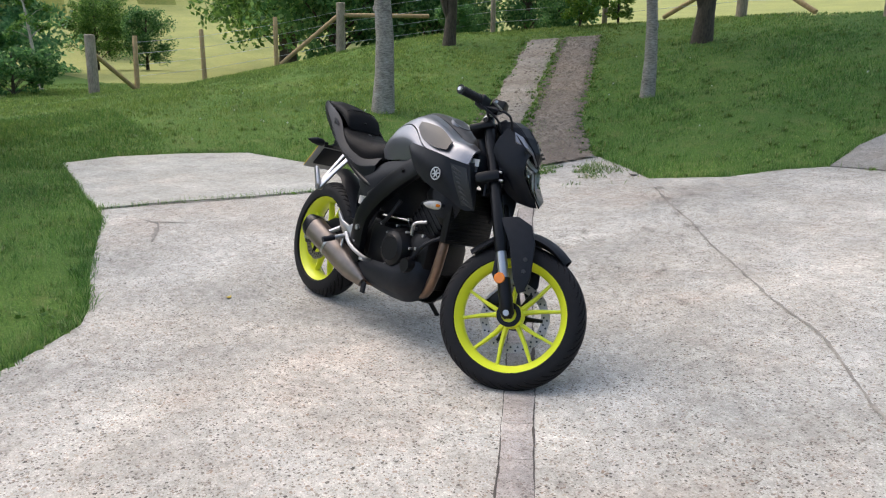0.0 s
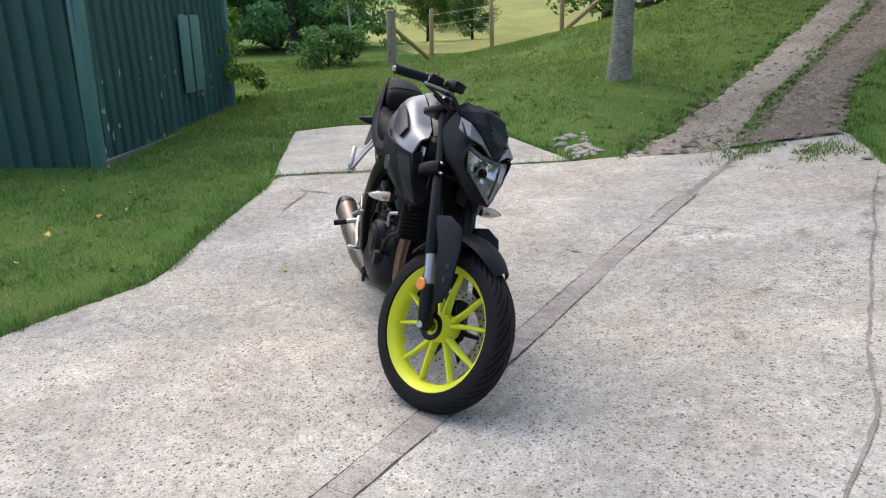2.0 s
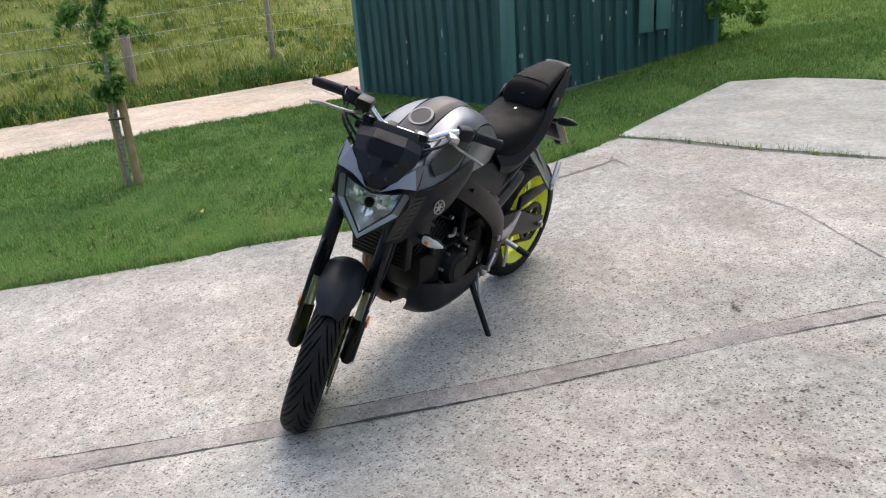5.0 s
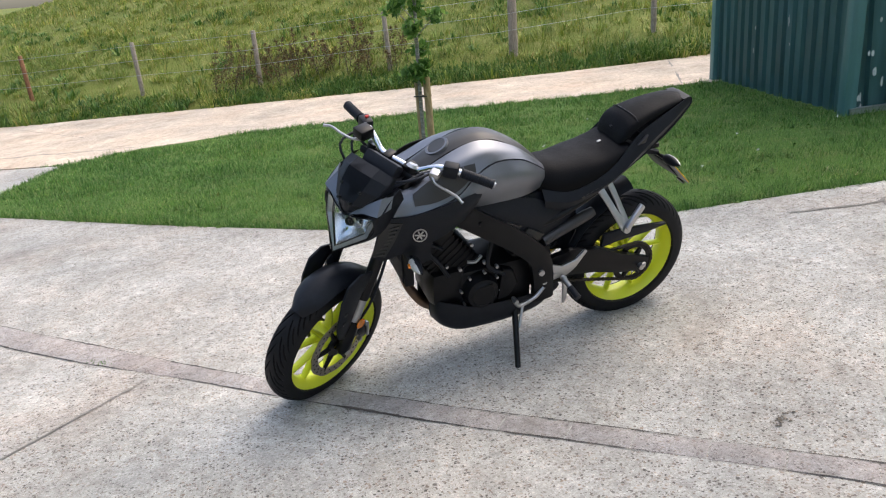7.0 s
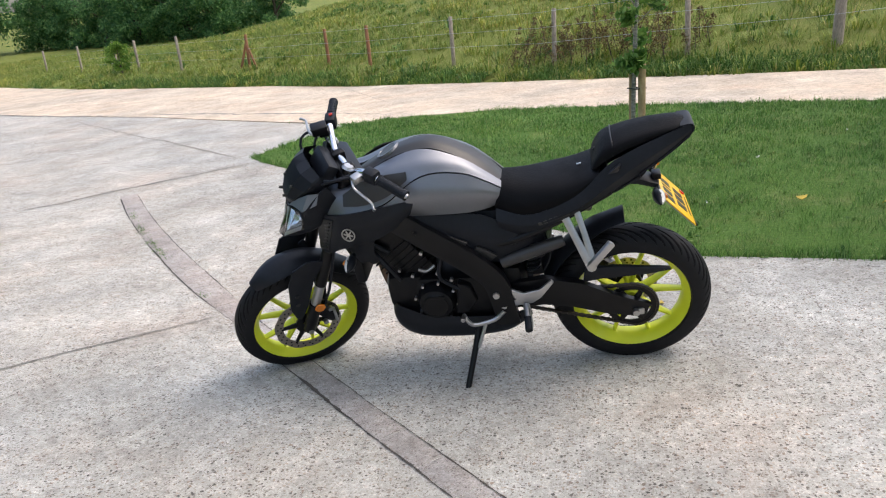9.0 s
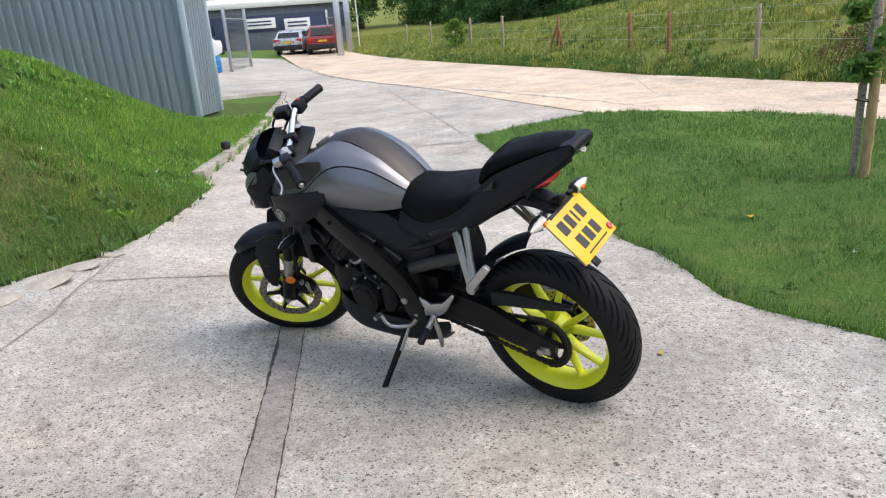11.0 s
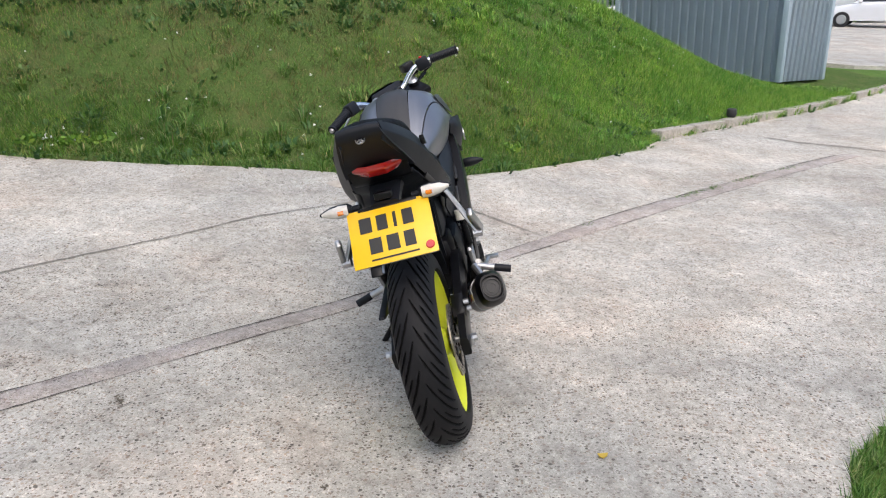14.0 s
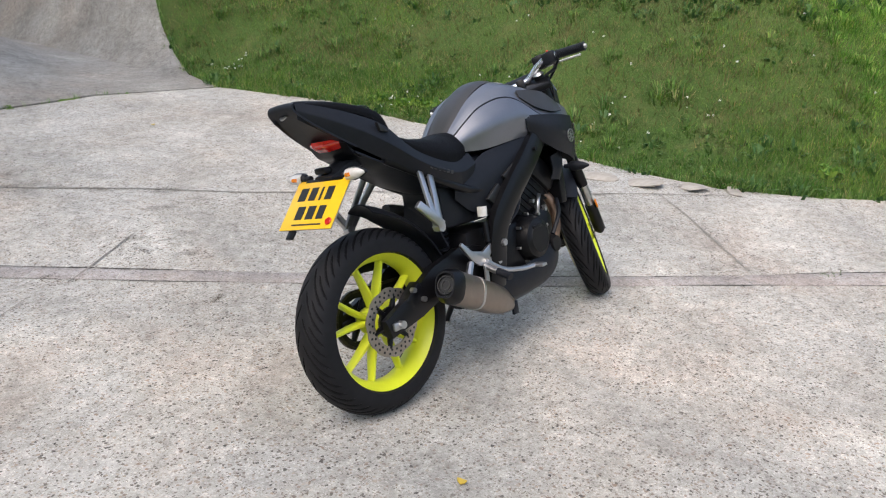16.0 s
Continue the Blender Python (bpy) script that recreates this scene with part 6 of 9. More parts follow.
bp("tail_end", facet_bm([[(x, k * w, z + d) for k, d in ((-1, 0), (-0.45, 0.003), (0.45, 0.003), (1, 0))] for x, w, z in ((-0.832, 0.062, 1.02), (-0.868, 0.057, 1.022), (-0.876, 0.06, 1.0), (-0.838, 0.072, 0.962), (-0.772, 0.088, 0.915), (-0.7, 0.1, 0.87))]), BODY, label="matt black rear tail cover", smooth=25)
bp("tail_under", skin_bm([[(-0.7, -0.09, 0.862), (-0.7, 0, 0.855), (-0.7, 0.09, 0.862)], [(-0.63, -0.1, 0.825), (-0.63, 0, 0.805), (-0.63, 0.1, 0.825)], [(-0.56, -0.105, 0.795), (-0.56, 0, 0.775), (-0.56, 0.105, 0.795)], [(-0.43, -0.12, 0.725), (-0.43, 0, 0.7), (-0.43, 0.12, 0.725)], [(-0.3, -0.12, 0.685), (-0.3, 0, 0.66), (-0.3, 0.12, 0.685)]], 4, 4, 0.006), BODY)
bp("inner_fender", skin_bm([[(-0.36, -0.08, 0.68), (-0.36, 0, 0.69), (-0.36, 0.08, 0.68)], [(-0.38, -0.08, 0.56), (-0.37, 0, 0.56), (-0.38, 0.08, 0.56)], [(-0.35, -0.08, 0.48), (-0.34, 0, 0.48), (-0.35, 0.08, 0.48)]], 4, 4, 0.006), BODY)
EMBLEM = pose(-0.8675, 0.0, 0.989, 0, 50, 0) @ pose(0, 0, 0, 0, 0, 90)
te = bp("tail_emblem", moved(lathe_bm([(0.013, -0.002), (0.013, 0.002), (0.0105, 0.002), (0.0105, -0.002)], (0, 0, 0), 28), EMBLEM), ALLOY, label="small round silver emblem")
for k in range(3):
    bp("emblem_bar", moved(box_bm((0.0022, 0.003, 0.021)), EMBLEM @ pose(0, 0, 0, 0, 60 * k, 0)), ALLOY, te)
tl = bp("tail_light", facet_bm([[(-0.742, -0.066, 0.905), (-0.768, -0.025, 0.904), (-0.768, 0.025, 0.904), (-0.742, 0.066, 0.905)], [(-0.74, -0.07, 0.893), (-0.766, -0.025, 0.888), (-0.766, 0.025, 0.888), (-0.74, 0.07, 0.893)], [(-0.724, -0.054, 0.876), (-0.744, -0.025, 0.87), (-0.744, 0.025, 0.87), (-0.724, 0.054, 0.876)]], 0.01, 1, 0.002), REDLENS, label="red tail light lens")
bp("light_surround", skin_bm([[(-0.745, -0.085, 0.912), (-0.752, 0, 0.912), (-0.745, 0.085, 0.912)], [(-0.7, -0.085, 0.85), (-0.705, 0, 0.85), (-0.7, 0.085, 0.85)], [(-0.64, -0.08, 0.83), (-0.64, 0, 0.82), (-0.64, 0.08, 0.83)]], 3, 4, 0.008), GLOSS)

# number plate with its holder, lamps
PLATEBACK = plain("grey_plate_back", (0.32, 0.32, 0.31), 0.5, vary=0.1)
pl_c, pl_x = Vector((-0.822, -0.005, 0.726)), Vector((0.04, -1, 0)).normalized()
pl_up = Vector((0.116, 0.0046, 0.128)).normalized()
pl_n = pl_x.cross(pl_up)
PL = Matrix.Translation(pl_c) @ Matrix((pl_x, pl_up, pl_n)).transposed().to_4x4()
plate = bp("number_plate", moved(box_bm((0.23, 0.174, 0.003), (0, 0, 0), 0.001), PL), YELLOWPLATE, label="yellow number plate with black bars")
for x, y, w, h in ((-0.068, 0.036, 0.034, 0.046), (-0.022, 0.036, 0.03, 0.046), (0.014, 0.036, 0.009, 0.046), (0.05, 0.036, 0.03, 0.046), (-0.048, -0.03, 0.034, 0.046), (0.0, -0.03, 0.034, 0.046), (0.046, -0.03, 0.03, 0.046)):
    bp("plate_bar", moved(box_bm((w, h, 0.001), (x, y, 0.0024)), PL), INK, plate)
bp("plate_bar", moved(box_bm((0.13, 0.005, 0.001), (0.0, -0.071, 0.0024)), PL), INK, plate)
bp("reflector", moved(disc_bm(0.012, 0.006, sides=20, bevel=0.002), PL @ pose(0.096, -0.064, 0.004, 90, 0, 0)), REDLENS, plate, "round red reflector")
bp("plate_backing", moved(box_bm((0.229, 0.173, 0.003), (0, 0, -0.0045), 0.001), PL), PLATEBACK, plate, "pale grey back of the plate")
bp("plate_mount", moved(box_bm((0.16, 0.12, 0.006), (0, 0.01, -0.01), 0.002), PL), BODY, plate)
bp("plate_trim", moved(box_bm((0.17, 0.014, 0.012), (0, 0.085, -0.004), 0.003), PL), GLOSS, plate)
bp("plate_arm", beam_bm([(-0.63, 0, 0.83), (-0.7, 0, 0.815), (-0.765, 0, 0.79)], [(0.05, 0.02), (0.045, 0.016), (0.04, 0.012)]), BODY, label="black plate bracket")
bp("plate_lamp", box_bm((0.03, 0.05, 0.02), (-0.762, 0, 0.818), 0.005), GLOSS)
bp("plate_foot", moved(box_bm((0.03, 0.03, 0.008), (-0.06, -0.1, -0.008), 0.002), PL), GLOSS, plate)


def indicator(root_at, tip_at, turned_out, parent_name):
    """A small winker: a stalk and a pointed pod with a clear lens."""
    a, b = Vector(root_at), Vector(tip_at)
    d = (b - a).normalized()
    st = bp("indicator", tube_bm([a, a + d * 0.03], 0.009, 10), BODY, label="small black indicator with clear lens")
    rings = []
    for t, w, h in ((0.02, 0.012, 0.012), (0.03, 0.024, 0.019), (0.06, 0.025, 0.02), (0.085, 0.018, 0.015), (0.112, 0.004, 0.004)):
        c = a + d * t
        rings.append([c + Vector((w * 0.75 * math.cos(k * math.pi / 6), 0, h * math.sin(k * math.pi / 6))) for k in range(12)])
    bp("pod", rings_bm(rings), BODY, st)
    rings = []
    for t, w, h in ((0.03, 0.02, 0.017), (0.055, 0.023, 0.0185), (0.082, 0.017, 0.014), (0.106, 0.004, 0.004)):
        c = a + d * t + Vector((turned_out * 0.007, 0, 0))
        rings.append([c + Vector((w * 0.75 * math.cos(k * math.pi / 6), 0, h * math.sin(k * math.pi / 6))) for k in range(12)])
    bp("lens", rings_bm(rings), LENSWHITE, st, "frosted clear lens")
    bp("bulb", tube_bm([a + d * 0.042 + Vector((turned_out * 0.024, 0, 0)), a + d * 0.058 + Vector((turned_out * 0.026, 0, 0))], 0.006, 8), AMBER, st)


LENSWHITE = plain("frosted_lens", (0.62, 0.6, 0.56), 0.16, vary=0.2, scale=80, coat=0.5)
for sg in (1, -1):
    indicator((-0.752, 0.075 * sg, 0.797), (-0.764, 0.3 * sg, 0.806), -1, "tail")
    indicator((0.35, 0.15 * sg, 0.648), (0.345, 0.28 * sg, 0.644), 1, "nose")
    # pillion peg hangers and footrests
    pg = bp("pillion_hanger", beam_bm([(-0.43, 0.12 * sg, 0.765), (-0.475, 0.17 * sg, 0.675), (-0.52, 0.212 * sg, 0.585)], [(0.006, 0.014), (0.006, 0.012), (0.008, 0.015)]), ALLOY, label="bare alloy pillion peg hanger")
    bp("hanger_strut", beam_bm([(-0.475, 0.118 * sg, 0.785), (-0.505, 0.165 * sg, 0.69), (-0.53, 0.21 * sg, 0.595)], [(0.006, 0.011), (0.006, 0.01), (0.008, 0.013)]), ALLOY, pg)
    bp("hanger_boss", bolt_bm((-0.523, 0.212 * sg, 0.587), 0.017, 0.014), ALLOY, pg)
    bp("pillion_peg", moved(box_bm((0.115, 0.02, 0.028), (-0.05, 0, 0), 0.006), pose(-0.523, 0.222 * sg, 0.596, 0, 46, 14 * sg)), ALLOY, pg)
    fp = bp("footrest_plate", plate_bm([(-0.19, 0.46), (-0.205, 0.475), (-0.27, 0.445), (-0.33, 0.46), (-0.375, 0.5), (-0.385, 0.49), (-0.335, 0.425), (-0.3, 0.4), (-0.2, 0.385), (-0.185, 0.4), (-0.24, 0.42)], 0.155 * sg, 0.168 * sg, 0.003), ALLOY, label="bare alloy footrest plate")
    bp("footpeg", tube_bm([(-0.275, 0.168 * sg, 0.395), (-0.286, 0.262 * sg, 0.366)], [0.012, 0.011], 10), ALLOY, fp)
    bp("peg_rubber", tube_bm([(-0.281, 0.225 * sg, 0.378), (-0.287, 0.28 * sg, 0.361)], 0.0135, 10), BODY, fp)
    for x, z in ((-0.198, 0.465), (-0.193, 0.393)):
        bp("plate_bolt", bolt_bm((x, 0.168 * sg, z), 0.011, 0.006), ALLOY, fp)
    bp("heel_guard", plate_bm([(-0.27, 0.4), (-0.29, 0.4), (-0.295, 0.3), (-0.285, 0.265), (-0.275, 0.27), (-0.275, 0.33)], 0.17 * sg, 0.18 * sg, 0.003), ALLOY, fp)
bp("shift_lever", tube_bm(curve_points([(-0.04, 0.2, 0.38), (-0.055, 0.2, 0.345), (-0.08, 0.19, 0.325), (-0.15, 0.175, 0.335), (-0.19, 0.17, 0.37)], 14), 0.0085, 8), ALLOY, label="bare alloy gear lever")
bp("shift_toe", tube_bm([(-0.04, 0.2, 0.38), (-0.04, 0.235, 0.382)], 0.009, 8), ALLOY)
bp("brake_pedal", tube_bm(curve_points([(-0.27, -0.175, 0.41), (-0.2, -0.185, 0.365), (-0.1, -0.19, 0.34), (-0.03, -0.2, 0.335)], 12), 0.009, 8), ALLOY, label="bare alloy brake pedal")
bp("brake_toe", box_bm((0.03, 0.05, 0.012), (-0.02, -0.215, 0.335), 0.003), ALLOY)
bp("rear_master_cylinder", tube_bm([(-0.23, -0.16, 0.47), (-0.225, -0.155, 0.54)], 0.011, 12), GLOSS)
bp("fluid_cup", tube_bm([(-0.225, -0.15, 0.56), (-0.222, -0.15, 0.595)], 0.018, 14), LENSWHITE)
rc = bmesh.new()
box_bm((0.09, 0.045, 0.05), (0, 0, 0), 0.01, rc)
bp("rear_caliper", moved(rc, pose(-0.585, -0.1, 0.375, 0, -35, 0)), GLOSS, label="black rear brake caliper")
for x, z in ((-0.6, 0.4), (-0.56, 0.36)):
    bp("caliper_bolt", bolt_bm((x, -0.128, z), 0.009, 0.008), ALLOY)
# side stand
ss = bp("side_stand", tube_bm([(-0.085, 0.125, 0.3), (-0.07, 0.16, 0.24), (-0.025, 0.29, 0.085)], [0.015, 0.013, 0.0115], 10), GLOSS, label="black side stand")
bp("stand_foot", moved(box_bm((0.06, 0.04, 0.01), (0, 0, 0), 0.003), pose(-0.015, 0.305, 0.076, 16, 0, 0)), GLOSS, ss)
bp("stand_spring", tube_bm([(-0.11, 0.145, 0.3), (-0.075, 0.19, 0.21)], 0.007, 8), ALLOY, ss)

# front end, turned with the bar
def along(d, y=0.0, out=0.0):
    """A point at distance d up the fork leg from the axle."""
    p = FRONT_C + UP_FORK * d + ACROSS * out
    return (p.x, y, p.z)


for sg in (1, -1):
    y = 0.092 * sg
    leg = bp("fork_leg", tube_bm([along(0.24, y), along(0.26, y), along(0.52, y), along(0.525, y), along(0.79, y)], [0.0235, 0.0245, 0.0245, 0.022, 0.022], 20), GLOSS, label="black upside-down fork leg", turned=True)
    bp("fork_slider", tube_bm([along(0.1, y), along(0.25, y)], 0.0205, 18), ALLOY, leg, "polished fork slider")
    bp("fork_foot", tube_bm([along(-0.02, y), along(0.0, y), along(0.06, y), along(0.135, y), along(0.14, y)], [0.014, 0.027, 0.027, 0.026, 0.018], 18), GLOSS, leg)
    bp("axle_pinch", bolt_bm(along(0, 0.115 * sg), 0.012, 0.005), ALLOY, leg)
    bp("fork_cap", tube_bm([along(0.79, y), along(0.8, y)], [0.024, 0.016], 16), ALLOY, leg)
    bp("side_reflector", moved(disc_bm(0.0215, 0.008, sides=24, bevel=0.003), pose(*along(0.135, 0.119 * sg, -0.012))), AMBER, leg, "round amber reflector")
    gp = [(0.668, 0.655), (0.73, 0.635), (0.765, 0.57), (0.79, 0.44), (0.782, 0.385), (0.76, 0.37), (0.725, 0.42), (0.665, 0.55), (0.6, 0.63)]
    gp = [(x - 0.056, z + 0.006) for x, z in gp]
    fl = bp("fork_guard", plate_bm(gp, 0.098 * sg, 0.108 * sg, 0.004), BODY, label="black mudguard side plate", turned=True)
    for x, z in ((0.7, 0.464), (0.692, 0.509)):
        bp("guard_hole", bolt_bm((x, 0.108 * sg, z), 0.0085, 0.003), INK, fl)
    bp("guard_rear", plate_bm([(0.585, 0.62), (0.61, 0.61), (0.61, 0.44), (0.595, 0.4), (0.58, 0.42), (0.56, 0.55)], 0.074 * sg, 0.08 * sg, 0.003), BODY, fl)
fen = []
for k in range(9):
    a = radians(61 + 10.0 * k)
    row = []
    for v in (-1, -0.75, -0.35, 0, 0.35, 0.75, 1):
        r = 0.316 + 0.022 * math.sin(math.pi * min(1, k / 7)) - 0.032 * abs(v) ** 2.4
        wide = 0.07 if 1 < k < 8 else 0.058 if k else 0.03
        row.append((FRONT_C.x + r * math.cos(a), wide * v, FRONT_C.z + r * math.sin(a)))
    fen.append(row)
bp("front_mudguard", skin_bm(fen, 3, 3, 0.005), BODY, label="matt black front mudguard", turned=True)
cal = bp("front_caliper", moved(box_bm((0.055, 0.06, 0.11), (0, 0, 0), 0.014), pose(0.601, 0.078, 0.345, 0, 32, 0)), GLOSS, label="black front brake caliper", turned=True)
for x, z in ((0.586, 0.38), (0.621, 0.315)):
    bp("caliper_bolt", bolt_bm((x, 0.112, z), 0.01, 0.008), ALLOY, cal)
bp("caliper_pins", box_bm((0.012, 0.02, 0.07), (0.574, 0.105, 0.33), 0.003), ALLOY, cal)
bp("brake_hose", tube_bm(curve_points([(0.6, 0.095, 0.4), (0.56, 0.115, 0.5), (0.5, 0.12, 0.68), (0.42, 0.09, 0.85), (0.38, -0.06, 0.97), (0.37, -0.17, 1.01)], 26), 0.006, 8), BODY, turned=True)
bp("lower_yoke", moved(box_bm((0.1, 0.27, 0.045), (0, 0, 0), 0.012), pose(*along(0.54, 0, -0.02), 0, -RAKE, 0)), GLOSS, label="black fork yoke", turned=True)
bp("top_yoke", moved(box_bm((0.1, 0.26, 0.03), (0, 0, 0), 0.01), pose(*along(0.755, 0, -0.025), 0, -RAKE, 0)), GLOSS, turned=True)
bp("steering_stem", tube_bm([along(0.5, 0, -0.045), along(0.75, 0, -0.045)], 0.03, 16), GLOSS, turned=True)
for d in (0.515, 0.55):
    bp("yoke_bolt", bolt_bm(along(d, -0.12, 0.03), 0.0055, 0.008, None, (1, 0, 0)), ALLOY, turned=True)
    bp("yoke_bolt", bolt_bm(along(d, 0.12, 0.03), 0.0055, 0.008, None, (1, 0, 0)), ALLOY, turned=True)
bar_pts = [(0.345, 0.0, 1.0), (0.345, 0.055, 1.0), (0.343, 0.085, 1.006), (0.33, 0.13, 1.035), (0.318, 0.165, 1.048), (0.29, 0.225, 1.044), (0.243, 0.325, 1.025)]
full = [(x, -y, z) for x, y, z in bar_pts[:0:-1]] + bar_pts
bar_line = curve_points(full, 60)
hb = bp("handlebar", tube_bm(bar_line, 0.0125, 12), ANODISED, label="polished silver tapered handlebar", turned=BAR)
for sg in (1, -1):
    bp("bar_clamp", box_bm((0.05, 0.035, 0.045), (0.345, 0.045 * sg, 0.995), 0.008), GLOSS, hb)
    gp0, gp1 = Vector((0.292, 0.222 * sg, 1.045)), Vector((0.243, 0.328 * sg, 1.025))
    ribs = [(0.0, 0.02), (0.02, 0.02), (0.05, 0.0165)] + [(0.08 + 0.84 * (k + u) / 12, r) for k in range(12) for u, r in ((0.0, 0.0165), (0.06, 0.0176), (0.42, 0.0176), (0.48, 0.0165))] + [(0.95, 0.0165), (0.98, 0.0185), (1.0, 0.0185)]
    grip = tube_bm([gp0 + (gp1 - gp0) * t for t, _ in ribs], [r for _, r in ribs], 14)
    bp("grip", grip, BODY, hb, "ribbed black rubber grip")
    bp("bar_end", tube_bm([gp1, gp1 + (gp1 - gp0).normalized() * 0.008], [0.01, 0.008], 12), ALLOY, hb)
    bp("switch_box", moved(box_bm((0.042, 0.055, 0.05), (0, 0, 0), 0.01), pose(0.305, 0.19 * sg, 1.046, 0, 0, 25 * sg)), BODY, hb)
    bp("lever_perch", moved(box_bm((0.05, 0.035, 0.028), (0, 0, 0), 0.008), pose(0.345, 0.155 * sg, 1.035, 0, 0, 15 * sg)), ALLOY if sg > 0 else GLOSS, hb)
    lev = curve_points([(0.365, 0.155, 1.03), (0.374, 0.178, 1.02), (0.36, 0.215, 1.004), (0.345, 0.25, 0.988), (0.349, 0.28, 0.978)] if sg > 0 else [(0.37, -0.155, 1.03), (0.392, -0.18, 1.03), (0.39, -0.23, 1.026), (0.378, -0.285, 1.02), (0.39, -0.315, 1.018)], 18)
    bp("lever", tube_bm(lev, [0.008, 0.007, 0.006] + [0.0048] * (len(lev) - 4) + [0.0062], 8), ALLOY, hb, "bare alloy lever")
bp("kill_switch", box_bm((0.014, 0.01, 0.008), (0.3, -0.19, 1.073), 0.002), REDPRINT, hb)
bp("brake_reservoir", moved(box_bm((0.06, 0.05, 0.035), (0, 0, 0), 0.006), pose(0.365, -0.15, 1.062, 0, 0, -10)), GLOSS, hb)
for pts in ([(0.37, 0.15, 1.02), (0.46, 0.12, 1.0), (0.45, 0.03, 0.92), (0.4, 0.06, 0.83)], [(0.35, -0.17, 1.03), (0.46, -0.16, 1.02), (0.47, -0.09, 0.93), (0.44, -0.1, 0.8), (0.45, -0.1, 0.7)], [(0.33, 0.18, 1.03), (0.43, 0.16, 1.03), (0.46, 0.06, 0.97), (0.43, -0.03, 0.88)], [(0.33, -0.19, 1.03), (0.42, -0.14, 0.99), (0.44, -0.02, 0.9), (0.4, 0.02, 0.8)]):
    bp("cable", tube_bm(curve_points(pts, 18), 0.005, 8), BODY, turned=True)
# instrument and headlamp
pod = bp("instrument", moved(box_bm((0.05, 0.15, 0.075), (0, 0, 0), 0.012), pose(0.45, 0.008, 1.0, 0, -42, 0)), BODY, label="black instrument pod", turned=NOSE)
bp("instrument_glass", moved(box_bm((0.004, 0.12, 0.055), (-0.027, 0, 0), 0.002), pose(0.45, 0.008, 1.0, 0, -42, 0)), GLOSS, pod)
MID = 0.0
outer = [(0.58, -0.12, 0.908), (0.606, -0.1, 0.825), (0.672, 0.0, 0.74), (0.606, 0.1, 0.825), (0.58, 0.12, 0.908), (0.602, 0.06, 0.89), (0.622, 0.0, 0.885), (0.602, -0.06, 0.89)]


def lamp_ring(scale, back, grow=1.0):
    return [(x - back, MID + y * scale * grow, 0.83 + (z - 0.83) * scale) for x, y, z in outer]


shell = bmesh.new()
rings_bm([lamp_ring(0.98, 0.012), lamp_ring(1.06, 0.004), lamp_ring(1.1, 0.03), lamp_ring(1.05, 0.09), lamp_ring(0.8, 0.14)], caps=False, bm=shell)
shell.faces.new(shell.verts[-8:])
head = bp("headlamp", shell, BODY, label="black headlamp with a clear pointed lens", turned=NOSE, smooth=25)
bez = bmesh.new()
rings_bm([lamp_ring(1.065, -0.002), lamp_ring(1.0, -0.006), lamp_ring(0.99, 0.0)], caps=False, bm=bez)
bp("lamp_rim", bez, GLOSS, head, smooth=25)
bez = bmesh.new()
rings_bm([lamp_ring(0.99, -0.001), lamp_ring(0.8, 0.004)], caps=False, bm=bez)
LAMPGREY = plain("pale_lamp_bezel", (0.5, 0.52, 0.55), 0.32, 0.4, 0.06, 60)
bp("lamp_bezel", bez, LAMPGREY, head, "satin grey lamp bezel", smooth=25)
bez = bmesh.new()
rings_bm([lamp_ring(0.8, 0.0035), lamp_ring(0.755, 0.012)], caps=False, bm=bez)
bp("bezel_edge", bez, INK, head, smooth=25)


def fluted_bowl():
    """The reflector: a bowl behind the lens whose face is broken into upright flutes and cross facets."""
    bm = bmesh.new()
    rows = []
    n = 14
    rim = lamp_ring(0.755, 0.012)
    edge = []
    for i in range(8):
        a, b = Vector(rim[i]), Vector(rim[(i + 1) % 8])
        edge += [a.lerp(b, k / 4) for k in range(4)]
    hub = Vector((0.555, MID, 0.83))
    for k in range(n):
        t = k / (n - 1)
        row = []
        for p in edge:
            q = hub.lerp(p, t)
            deep = 0.026 * (1 - t * t)
            flute = 0.0028 * math.sin((q.y - MID) * 170) + 0.0018 * math.sin(q.z * 210)
            row.append(bm.verts.new((p.x - deep - (p.x - 0.605) * (1 - t) * 0.7 + flute * (1 - t ** 4), q.y, q.z)) if k else None)
        rows.append(row)
    tip = bm.verts.new((0.566, MID, 0.83))
    m = len(edge)
    for i in range(m):
        j = (i + 1) % m
        bm.faces.new((rows[1][i], rows[1][j], tip))
        for k in range(1, n - 1):
            bm.faces.new((rows[k][i], rows[k][j], rows[k + 1][j], rows[k + 1][i]))
    return bm


bp("lamp_reflector", fluted_bowl(), MIRRORED, head, "faceted chrome reflector", smooth=12)
bp("bulb", tube_bm([(0.55, MID, 0.832), (0.6, MID, 0.832), (0.606, MID, 0.832)], [0.016, 0.0155, 0.011], 16), GLOSS, head)
bp("bulb_ring", moved(lathe_bm([(0.024, -0.003), (0.024, 0.006), (0.019, 0.006), (0.019, -0.003)], (0, 0, 0), 28), pose(0.588, MID, 0.832, 0, 0, 90)), ALLOY, head)
bp("side_lamp", tube_bm([(0.585, MID, 0.782), (0.625, MID, 0.782)], [0.013, 0.01], 12), DISC_STEEL, head)
glass = bmesh.new()
ring = [glass.verts.new(p) for p in lamp_ring(0.995, -0.005)]
ring2 = [glass.verts.new(p) for p in lamp_ring(0.7, -0.016)]
mid_v = glass.verts.new((0.646, MID, 0.83))
